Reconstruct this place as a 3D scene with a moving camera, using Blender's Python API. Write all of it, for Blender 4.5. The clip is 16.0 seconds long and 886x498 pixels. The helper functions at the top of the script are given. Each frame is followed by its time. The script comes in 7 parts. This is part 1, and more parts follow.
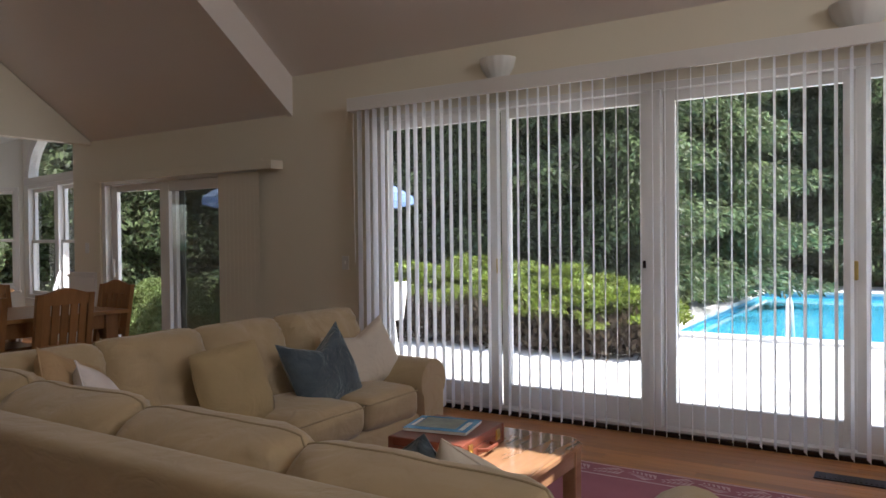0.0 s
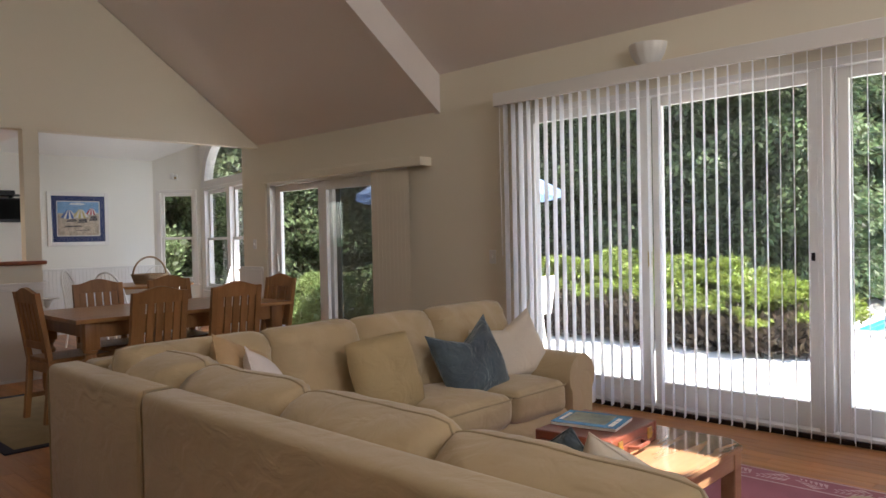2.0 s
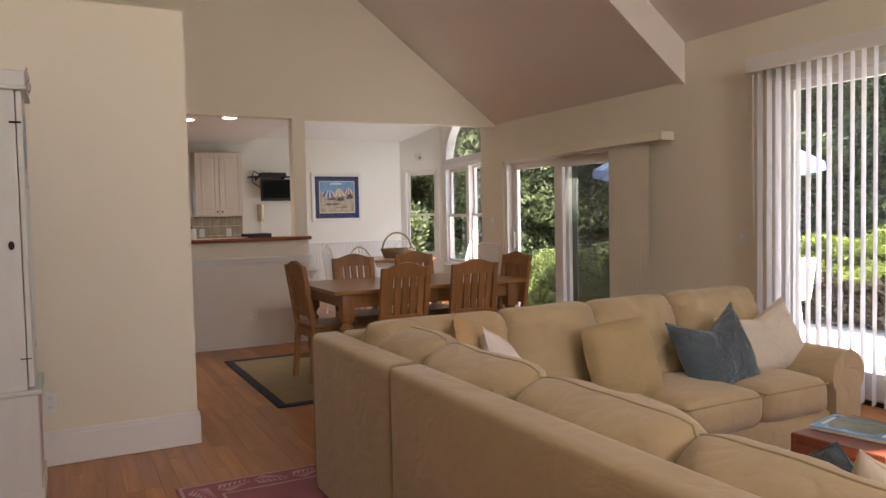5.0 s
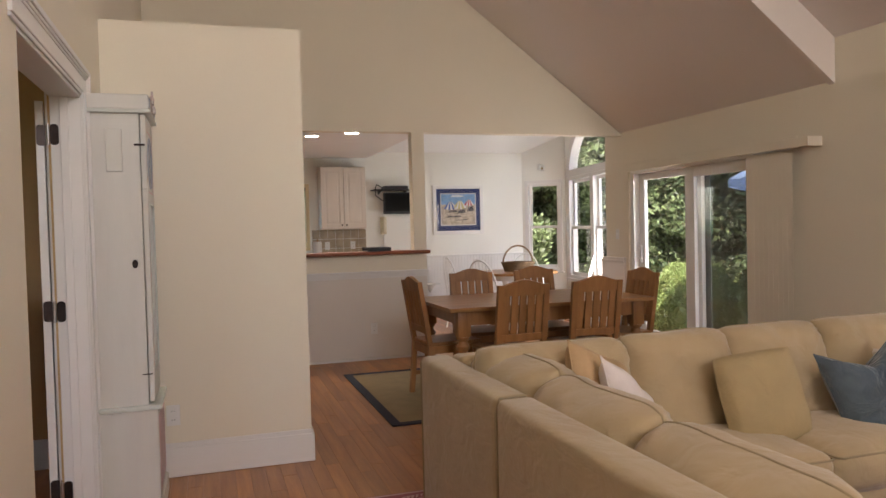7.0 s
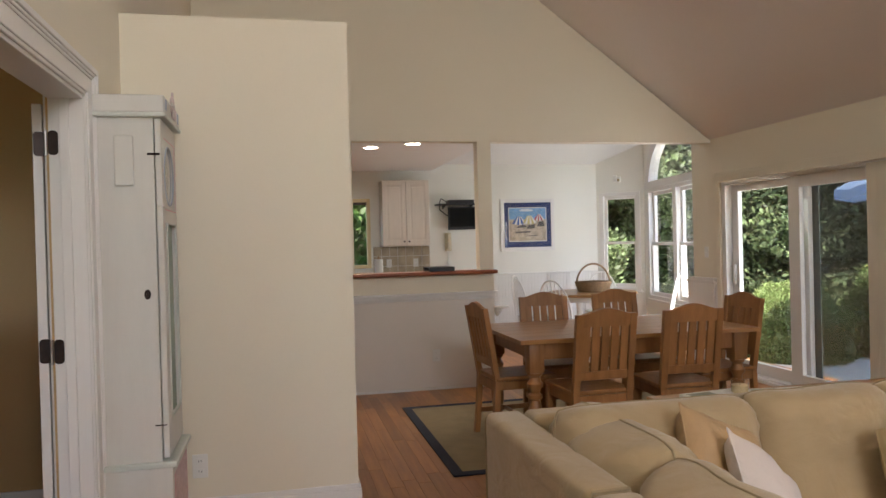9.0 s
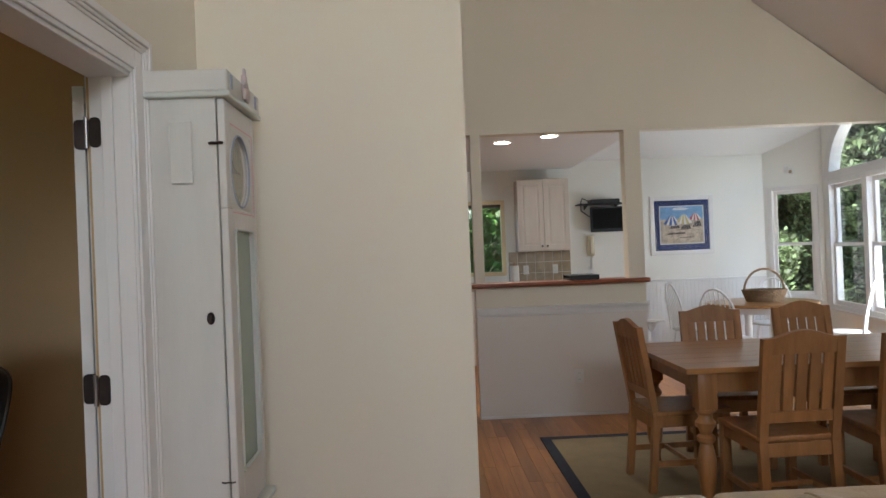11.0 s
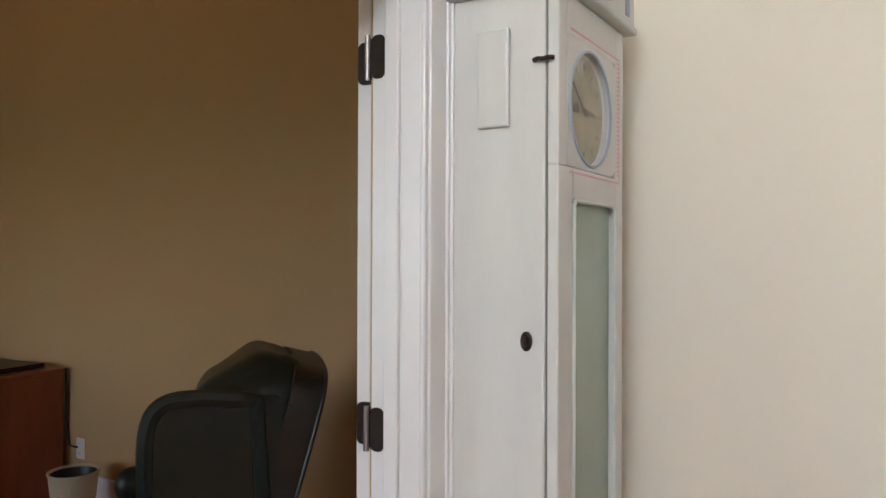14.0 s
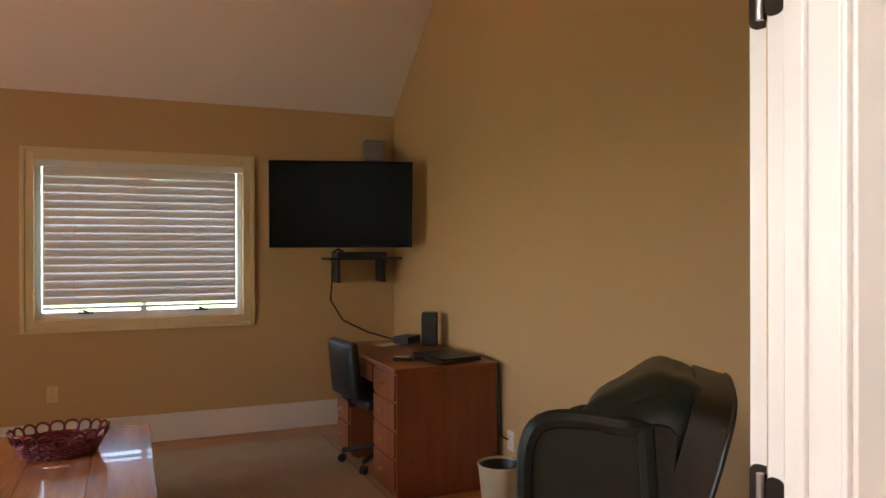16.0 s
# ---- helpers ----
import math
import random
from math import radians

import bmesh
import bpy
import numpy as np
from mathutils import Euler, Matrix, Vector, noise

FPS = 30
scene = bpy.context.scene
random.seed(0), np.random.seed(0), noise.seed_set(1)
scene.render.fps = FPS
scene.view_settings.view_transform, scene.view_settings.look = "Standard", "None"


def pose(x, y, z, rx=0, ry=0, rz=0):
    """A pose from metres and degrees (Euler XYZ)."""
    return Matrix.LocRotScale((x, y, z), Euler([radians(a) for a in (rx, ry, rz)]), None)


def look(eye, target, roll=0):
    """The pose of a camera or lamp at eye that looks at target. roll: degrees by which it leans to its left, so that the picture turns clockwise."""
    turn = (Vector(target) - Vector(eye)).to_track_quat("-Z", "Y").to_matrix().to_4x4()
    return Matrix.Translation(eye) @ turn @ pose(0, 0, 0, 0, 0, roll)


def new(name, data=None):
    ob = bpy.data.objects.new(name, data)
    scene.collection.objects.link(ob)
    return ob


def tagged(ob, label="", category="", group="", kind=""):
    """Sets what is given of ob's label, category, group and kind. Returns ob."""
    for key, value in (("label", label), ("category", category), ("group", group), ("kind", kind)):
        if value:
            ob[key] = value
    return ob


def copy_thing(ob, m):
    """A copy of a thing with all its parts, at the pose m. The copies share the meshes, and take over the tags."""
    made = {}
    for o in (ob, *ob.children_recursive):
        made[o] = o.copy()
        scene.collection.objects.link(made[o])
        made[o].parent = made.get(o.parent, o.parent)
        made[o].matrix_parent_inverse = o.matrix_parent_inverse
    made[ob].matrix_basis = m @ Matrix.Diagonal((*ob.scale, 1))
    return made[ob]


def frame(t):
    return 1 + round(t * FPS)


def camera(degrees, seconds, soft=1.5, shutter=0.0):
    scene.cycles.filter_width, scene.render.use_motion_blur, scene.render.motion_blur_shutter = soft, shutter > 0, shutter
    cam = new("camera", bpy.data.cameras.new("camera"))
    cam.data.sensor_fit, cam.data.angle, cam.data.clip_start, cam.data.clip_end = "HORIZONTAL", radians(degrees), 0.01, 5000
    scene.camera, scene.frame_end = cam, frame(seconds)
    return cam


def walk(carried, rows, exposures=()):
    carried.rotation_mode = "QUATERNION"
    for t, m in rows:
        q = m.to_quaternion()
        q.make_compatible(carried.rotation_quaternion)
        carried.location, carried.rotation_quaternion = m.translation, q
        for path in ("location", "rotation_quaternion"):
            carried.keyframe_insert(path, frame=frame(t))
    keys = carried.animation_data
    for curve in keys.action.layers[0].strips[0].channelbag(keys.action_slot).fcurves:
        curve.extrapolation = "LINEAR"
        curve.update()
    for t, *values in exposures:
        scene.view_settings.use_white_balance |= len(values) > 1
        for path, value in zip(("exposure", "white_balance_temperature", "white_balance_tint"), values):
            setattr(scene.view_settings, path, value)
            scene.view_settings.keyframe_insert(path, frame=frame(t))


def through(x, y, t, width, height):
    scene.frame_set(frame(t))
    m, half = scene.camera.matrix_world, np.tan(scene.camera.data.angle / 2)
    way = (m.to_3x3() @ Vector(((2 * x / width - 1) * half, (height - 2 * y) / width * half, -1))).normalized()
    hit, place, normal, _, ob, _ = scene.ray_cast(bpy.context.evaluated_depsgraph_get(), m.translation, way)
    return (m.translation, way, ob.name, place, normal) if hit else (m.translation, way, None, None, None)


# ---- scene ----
cam = camera(62.6, 16.0)
PATH = [
    (0, (-0.231, -0.395, 1.285), (-1.302, 1.294, 1.256), -0.6),
    (0.5, (-0.215, -0.348, 1.287), (-1.395, 1.266, 1.254), -1.0),
    (1, (-0.24, -0.353, 1.324), (-1.494, 1.204, 1.281), -0.9),
    (1.5, (-0.224, -0.414, 1.373), (-1.543, 1.089, 1.312), -1.3),
    (2, (-0.223, -0.395, 1.277), (-1.611, 1.044, 1.24), -1.2),
    (2.5, (-0.237, -0.398, 1.292), (-1.69, 0.975, 1.229), -1.5),
    (3, (-0.244, -0.397, 1.28), (-1.766, 0.898, 1.21), -1.2),
    (3.5, (-0.244, -0.374, 1.311), (-1.836, 0.833, 1.226), -1.3),
    (4, (-0.252, -0.379, 1.306), (-1.907, 0.741, 1.218), -1.2),
    (4.5, (-0.249, -0.387, 1.31), (-1.96, 0.645, 1.218), -1.2),
    (5, (-0.246, -0.385, 1.314), (-2.015, 0.543, 1.22), -1.2),
    (7.5, (-0.513, -0.21, 1.362), (-2.43, 0.359, 1.315), -1.7),
    (8, (-0.678, -0.165, 1.373), (-2.605, 0.369, 1.337), -2.0),
    (10.3, (-1.446, 0.042, 1.397), (-3.432, 0.275, 1.399), -1.8),
    (10.5, (-1.525, 0.053, 1.39), (-3.515, 0.246, 1.395), -2.2),
    (11, (-1.744, 0.098, 1.397), (-3.743, 0.153, 1.405), -2.3),
    (11.5, (-1.927, 0.132, 1.399), (-3.923, 0.019, 1.413), -1.8),
    (12, (-2.138, 0.133, 1.396), (-4.124, -0.105, 1.41), -1.7),
    (12.5, (-2.311, 0.122, 1.397), (-4.276, -0.25, 1.414), -1.0),
    (13, (-2.455, 0.11, 1.398), (-4.352, -0.523, 1.415), -1.2),
    (13.5, (-2.604, 0.083, 1.398), (-4.408, -0.78, 1.416), -0.8),
    (14, (-2.761, 0.043, 1.393), (-4.458, -1.016, 1.4), 0.2),
    (14.5, (-2.902, -0.005, 1.392), (-4.46, -1.259, 1.371), 0.6),
    (15, (-3.032, -0.025, 1.4), (-4.33, -1.547, 1.371), -0.1),
    (15.5, (-3.099, -0.049, 1.413), (-4.137, -1.758, 1.381), 0.3),
    (16, (-3.101, -0.081, 1.409), (-3.892, -1.917, 1.407), -0.1),
]
EXPOSURES = [(0.0, 1.4, 6020, 13), (0.5, 1.58, 6050, 13), (1.0, 1.6, 6080, 13), (1.5, 1.84, 6130, 12), (3.5, 2.22, 6330, 14), (5.0, 2.42, 6650, 17), (8.0, 2.6, 6620, 14), (10.5, 2.52, 5800, 7),
             (12.0, 2.36, 5720, 7), (13.0, 2.7, 5700, 6), (13.5, 3.06, 5700, 6), (14.0, 3.2, 5700, 7), (15.0, 3.15, 5850, 8), (15.5, 3.38, 6200, 10), (16.0, 3.92, 6700, 14)]
walk(cam, [(t, look(eye, target, roll)) for t, eye, target, roll in PATH], EXPOSURES)

# ---- world, sun and lamps ----
SUN_EL, SUN_AZ = 58.0, 68.0          # height of the sun, and its bearing east of the garden side
world = bpy.data.worlds.new("daylight")
scene.world = world
world.use_nodes = True
wn = world.node_tree
sky = wn.nodes.new("ShaderNodeTexSky")
sky.sky_type = "NISHITA"
sky.sun_disc = False
sky.sun_elevation = radians(SUN_EL)
sky.sun_rotation = radians(SUN_AZ)
wn.links.new(sky.outputs[0], wn.nodes["Background"].inputs[0])
wn.nodes["Background"].inputs[1].default_value = 0.15

sun = new("sun", bpy.data.lights.new("sun", "SUN"))
sun.data.energy, sun.data.angle, sun.data.color = 5.0, radians(0.6), (1.0, 0.95, 0.86)
sun_from = Vector((math.sin(radians(SUN_AZ)) * math.cos(radians(SUN_EL)), math.cos(radians(SUN_AZ)) * math.cos(radians(SUN_EL)), math.sin(radians(SUN_EL))))
sun.matrix_world = look(sun_from * 30, (0, 0, 0))


def fill_light(eye, target, w, h, watts, colour=(0.93, 0.96, 1.0)):
    """An area lamp added to brighten a room from out of view."""
    lamp = new("fill_lamp", bpy.data.lights.new("fill_lamp", "AREA"))
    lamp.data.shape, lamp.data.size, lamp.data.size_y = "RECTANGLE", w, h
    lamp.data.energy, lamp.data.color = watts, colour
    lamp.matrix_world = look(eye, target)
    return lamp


# added lamp at an invented high opening, tilted up to lighten walls and ceiling
fill_light((3.36, 1.1, 3.25), (-4.0, 1.5, 8.4), 1.8, 1.5, 26, (0.97, 0.96, 0.96))
# added warm lamp at an invented side opening, to brighten the den
fill_light((-0.62, -3.4, 1.5), (-5.0, -3.6, 1.2), 1.4, 1.1, 0.9, (1.0, 0.9, 0.75))


# added lamp tucked out of sight by the arched window, brightens the breakfast corner
fill_light((-8.50, 4.66, 0.85), (-9.0, 3.6, 1.0), 0.24, 0.6, 5)


def down_light(x, y, z, watts, angle, colour):
    lamp = new("recessed_lamp", bpy.data.lights.new("recessed_lamp", "SPOT"))
    lamp.data.energy, lamp.data.spot_size, lamp.data.spot_blend, lamp.data.color = watts, radians(angle), 0.8, colour
    lamp.data.shadow_soft_size = 0.05
    lamp.matrix_world = look((x, y, z), (x, y, 0))
    return lamp


# ---- materials ----
def material(name, base, rough=0.6, metal=0.0, var=0.06, scale=6.0, grain=60.0, bump=0.05, stretch=(1, 1, 1), dark=None, piece=0.0, spec=0.5, sheen=0.0, coat=0.0, depth=0.01):
    """A surface with variation at two scales. dark: a second colour in its streaks. piece: how far one piece differs from the next."""
    m = bpy.data.materials.new(name)
    m.use_nodes = True
    t = m.node_tree
    b = t.nodes["Principled BSDF"]
    b.inputs["Metallic"].default_value = metal
    b.inputs["Specular IOR Level"].default_value = spec
    b.inputs["Sheen Weight"].default_value = sheen
    b.inputs["Coat Weight"].default_value = coat
    coord = t.nodes.new("ShaderNodeTexCoord")
    mapping = t.nodes.new("ShaderNodeMapping")
    mapping.inputs["Scale"].default_value = stretch
    t.links.new(coord.outputs["Object"], mapping.inputs[0])
    info = t.nodes.new("ShaderNodeObjectInfo")
    if piece:
        shift = t.nodes.new("ShaderNodeVectorMath")
        shift.operation = "MULTIPLY_ADD"
        t.links.new(info.outputs["Random"], shift.inputs[0])
        shift.inputs[1].default_value = (37, 53, 71)
        t.links.new(mapping.outputs[0], shift.inputs[2])
        place = shift.outputs[0]
    else:
        place = mapping.outputs[0]
    big, fine = t.nodes.new("ShaderNodeTexNoise"), t.nodes.new("ShaderNodeTexNoise")
    for n, s, d in ((big, scale, 3), (fine, grain, 4)):
        n.inputs["Scale"].default_value = s
        n.inputs["Detail"].default_value = d
        t.links.new(place, n.inputs["Vector"])
    mixed = t.nodes.new("ShaderNodeMix")
    mixed.data_type = "RGBA"
    dk = dark or tuple(c * (1 - 2.2 * var) for c in base)
    lt = tuple(min(1, c * (1 + var)) for c in base)
    mixed.inputs[6].default_value, mixed.inputs[7].default_value = (*lt, 1), (*dk, 1)
    add = t.nodes.new("ShaderNodeMath")
    add.operation = "MULTIPLY_ADD"
    t.links.new(fine.outputs[0], add.inputs[0])
    add.inputs[1].default_value = 0.45
    half = t.nodes.new("ShaderNodeMath")
    half.operation = "MULTIPLY_ADD"
    t.links.new(big.outputs[0], half.inputs[0])
    half.inputs[1].default_value, half.inputs[2].default_value = 1.3, -0.4
    t.links.new(half.outputs[0], add.inputs[2])
    t.links.new(add.outputs[0], mixed.inputs[0])
    colour = mixed.outputs[2]
    if piece:
        hsv = t.nodes.new("ShaderNodeHueSaturation")
        r = t.nodes.new("ShaderNodeMapRange")
        r.inputs[3].default_value, r.inputs[4].default_value = 1 - piece, 1 + piece
        t.links.new(info.outputs["Random"], r.inputs[0])
        t.links.new(r.outputs[0], hsv.inputs["Value"])
        t.links.new(colour, hsv.inputs["Color"])
        colour = hsv.outputs[0]
    t.links.new(colour, b.inputs["Base Color"])
    rr = t.nodes.new("ShaderNodeMapRange")
    rr.inputs[3].default_value, rr.inputs[4].default_value = max(0.02, rough * 0.85), min(1, rough * 1.15)
    t.links.new(fine.outputs[0], rr.inputs[0])
    t.links.new(rr.outputs[0], b.inputs["Roughness"])
    if bump:
        bm = t.nodes.new("ShaderNodeBump")
        bm.inputs["Strength"].default_value, bm.inputs["Distance"].default_value = bump, depth
        t.links.new(fine.outputs[0], bm.inputs["Height"])
        t.links.new(bm.outputs[0], b.inputs["Normal"])
    return m


M = {}
M["wall"] = material("cream_wall_paint", (0.78, 0.71, 0.575), 0.75, var=0.02, scale=0.8, grain=90, bump=0.06, depth=0.002)
M["white_wall"] = material("white_wall_paint", (0.84, 0.82, 0.75), 0.75, var=0.02, scale=0.8, grain=90, bump=0.06, depth=0.002)
M["ceiling"] = material("ceiling_paint", (0.80, 0.725, 0.67), 0.8, var=0.02, scale=0.7, grain=70, bump=0.06, depth=0.002)
M["white_ceiling"] = material("white_ceiling_paint", (0.87, 0.86, 0.83), 0.8, var=0.02, scale=0.7, grain=70, bump=0.06, depth=0.002)
M["trim"] = material("white_trim_paint", (0.78, 0.75, 0.715), 0.35, var=0.015, scale=2, grain=40, bump=0.03, depth=0.001)
M["den_wall"] = material("ochre_wall_paint", (0.55, 0.36, 0.165), 0.48, var=0.03, scale=0.9, grain=80, bump=0.07, depth=0.002)
M["wainscot"] = material("lilac_white_panel_paint", (0.73, 0.67, 0.60), 0.6, var=0.02, scale=1.5, grain=60, bump=0.04, depth=0.001)
M["oak"] = material("oak_floor", (0.48, 0.208, 0.06), 0.30, var=0.14, scale=3.0, grain=26, stretch=(0.6, 9, 9), dark=(0.28, 0.10, 0.028), piece=0.22, bump=0.08, depth=0.002)
M["pine"] = material("pine_furniture", (0.37, 0.175, 0.06), 0.42, var=0.12, scale=4, grain=22, stretch=(5, 5, 0.6), dark=(0.22, 0.095, 0.03), piece=0.10, bump=0.1, depth=0.002)
M["pine_top"] = material("pine_tabletop", (0.44, 0.22, 0.075), 0.3, var=0.12, scale=4, grain=22, stretch=(6, 0.6, 6), dark=(0.29, 0.14, 0.05), piece=0.05, bump=0.06, depth=0.002)
M["cherry"] = material("cherry_wood", (0.43, 0.24, 0.125), 0.14, var=0.12, scale=3, grain=20, stretch=(6, 0.7, 6), dark=(0.30, 0.145, 0.07), bump=0.02, depth=0.001, coat=1.0)
M["desk"] = material("mahogany_desk", (0.30, 0.085, 0.03), 0.3, var=0.12, scale=3, grain=18, stretch=(5, 5, 0.7), dark=(0.16, 0.04, 0.015), bump=0.05, depth=0.001)
M["sofa"] = material("tan_sofa_cotton", (0.455, 0.34, 0.193), 0.9, var=0.05, scale=5, grain=420, bump=0.35, depth=0.002, sheen=0.3)
M["seam"] = material("sofa_piping", (0.36, 0.28, 0.165), 0.9, var=0.05, scale=5, grain=300, bump=0.3, depth=0.002)
M["gold_cloth"] = material("gold_pillow_cloth", (0.41, 0.305, 0.155), 0.9, var=0.05, scale=9, grain=350, bump=0.4, depth=0.002)
M["velvet"] = material("blue_velvet", (0.075, 0.105, 0.128), 0.75, var=0.35, scale=7, grain=300, bump=0.25, depth=0.002, sheen=0.5)
M["ivory_cloth"] = material("ivory_pillow_cloth", (0.66, 0.58, 0.48), 0.9, var=0.04, scale=8, grain=380, bump=0.3, depth=0.002)
M["pink_white"] = material("pale_pink_cloth", (0.72, 0.64, 0.60), 0.9, var=0.04, scale=8, grain=380, bump=0.3, depth=0.002)
M["satin"] = material("gold_satin_cloth", (0.50, 0.33, 0.17), 0.5, var=0.08, scale=8, grain=200, bump=0.2, depth=0.002)
M["slat"] = material("blind_vinyl", (0.83, 0.82, 0.82), 0.5, var=0.01, scale=4, grain=30, bump=0.02, depth=0.001)
M["dark_metal"] = material("dark_bronze", (0.05, 0.035, 0.03), 0.4, metal=0.8, var=0.2, scale=20, grain=90, bump=0.05, depth=0.001)
M["brass"] = material("brass", (0.55, 0.40, 0.14), 0.3, metal=1.0, var=0.1, scale=20, grain=60, bump=0.02, depth=0.001)
M["black"] = material("black_plastic", (0.010, 0.010, 0.011), 0.45, var=0.1, scale=9, grain=90, bump=0.02, depth=0.001)
M["screen"] = material("tv_screen", (0.003, 0.003, 0.003), 0.3, spec=0.12, var=0.02, scale=4, grain=30, bump=0)
M["leather"] = material("green_leather", (0.010, 0.018, 0.014), 0.36, var=0.15, scale=7, grain=130, bump=0.25, depth=0.003)
M["leather_brown"] = material("dark_brown_leather", (0.024, 0.018, 0.014), 0.42, var=0.15, scale=7, grain=130, bump=0.25, depth=0.003)
M["clock"] = material("clock_white_paint", (0.66, 0.635, 0.58), 0.5, var=0.03, scale=3, grain=30, stretch=(6, 6, 1), bump=0.06, depth=0.001)
M["clock_green"] = material("pale_green_trim", (0.62, 0.64, 0.58), 0.5, var=0.04, scale=8, grain=40, bump=0.03, depth=0.001)
M["pink_paint"] = material("pink_stencil", (0.70, 0.36, 0.38), 0.5, var=0.05, scale=20, grain=60, bump=0)
M["white_plastic"] = material("white_plastic", (0.78, 0.76, 0.72), 0.4, var=0.02, scale=9, grain=60, bump=0)



def wrinkled(m, scale, depth, stretch=(1, 1, 1)):
    """Slack folds in a cloth, on top of its weave."""
    t = m.node_tree
    b = t.nodes["Principled BSDF"]
    coord, mapping, n, bump = (t.nodes.new(k) for k in ("ShaderNodeTexCoord", "ShaderNodeMapping", "ShaderNodeTexNoise", "ShaderNodeBump"))
    mapping.inputs["Scale"].default_value = stretch
    n.inputs["Scale"].default_value, n.inputs["Detail"].default_value = scale, 3.0
    n.inputs["Distortion"].default_value = 1.2
    bump.inputs["Strength"].default_value, bump.inputs["Distance"].default_value = 0.6, depth
    t.links.new(coord.outputs["Object"], mapping.inputs[0])
    t.links.new(mapping.outputs[0], n.inputs["Vector"])
    t.links.new(n.outputs[0], bump.inputs["Height"])
    fine = [l.from_socket for l in t.links if l.to_socket == b.inputs["Normal"]]
    if fine:
        t.links.new(fine[0], bump.inputs["Normal"])
    t.links.new(bump.outputs[0], b.inputs["Normal"])


wrinkled(M["sofa"], 6.5, 0.015, (1, 1, 1.5))
for k in ("gold_cloth", "ivory_cloth", "pink_white", "satin"):
    wrinkled(M[k], 9.0, 0.02)
wrinkled(M["velvet"], 9.0, 0.05)


def glass(name, tint=(1, 1, 1), rough=0.0, reflect=0.08):
    m = bpy.data.materials.new(name)
    m.use_nodes = True
    t = m.node_tree
    out = t.nodes["Material Output"]
    t.nodes.remove(t.nodes["Principled BSDF"])
    clear, gloss, mix, fr, power, gain = (t.nodes.new(k) for k in ("ShaderNodeBsdfTransparent", "ShaderNodeBsdfGlossy", "ShaderNodeMixShader", "ShaderNodeLayerWeight", "ShaderNodeMath", "ShaderNodeMath"))
    clear.inputs[0].default_value = (*tint, 1)
    gloss.inputs["Roughness"].default_value = rough
    power.operation, gain.operation = "POWER", "MULTIPLY_ADD"
    power.inputs[1].default_value = 5.0
    gain.inputs[1].default_value, gain.inputs[2].default_value = 0.8, reflect / 2
    t.links.new(fr.outputs["Facing"], power.inputs[0])
    t.links.new(power.outputs[0], gain.inputs[0])
    t.links.new(gain.outputs[0], mix.inputs[0])
    t.links.new(clear.outputs[0], mix.inputs[1])
    t.links.new(gloss.outputs[0], mix.inputs[2])
    t.links.new(mix.outputs[0], out.inputs[0])
    return m


M["glass"] = glass("window_glass")


def glowing(name, colour, strength):
    m = bpy.data.materials.new(name)
    m.use_nodes = True
    b = m.node_tree.nodes["Principled BSDF"]
    b.inputs["Base Color"].default_value = (*colour, 1)
    b.inputs["Emission Color"].default_value = (*colour, 1)
    b.inputs["Emission Strength"].default_value = strength
    return m


M["lamp_on"] = glowing("lit_lamp_lens", (1.0, 0.9, 0.72), 6.0)
# ---- shapes ----
def add(bm, verts, faces, m=None):
    vs = [bm.verts.new(m @ Vector(v) if m else v) for v in verts]
    for f in faces:
        try:
            bm.faces.new([vs[i] for i in f])
        except ValueError:
            pass
    return bm


BOX_F = [(0, 3, 2, 1), (4, 5, 6, 7), (0, 1, 5, 4), (1, 2, 6, 5), (2, 3, 7, 6), (3, 0, 4, 7)]


def box(bm, x0, x1, y0, y1, z0, z1, m=None):
    return add(bm, [(x0, y0, z0), (x1, y0, z0), (x1, y1, z0), (x0, y1, z0), (x0, y0, z1), (x1, y0, z1), (x1, y1, z1), (x0, y1, z1)], BOX_F, m)


def cut_box(bm, x0, x1, y0, y1, z0, z1, r=0.004, m=None):
    """A box with chamfered edges."""
    if min(x1 - x0, y1 - y0, z1 - z0) < 1e-5:
        return bm
    return rbox(bm, ((x0 + x1) / 2, (y0 + y1) / 2, (z0 + z1) / 2), (x1 - x0, y1 - y0, z1 - z0), r, 1, 1, m=m)


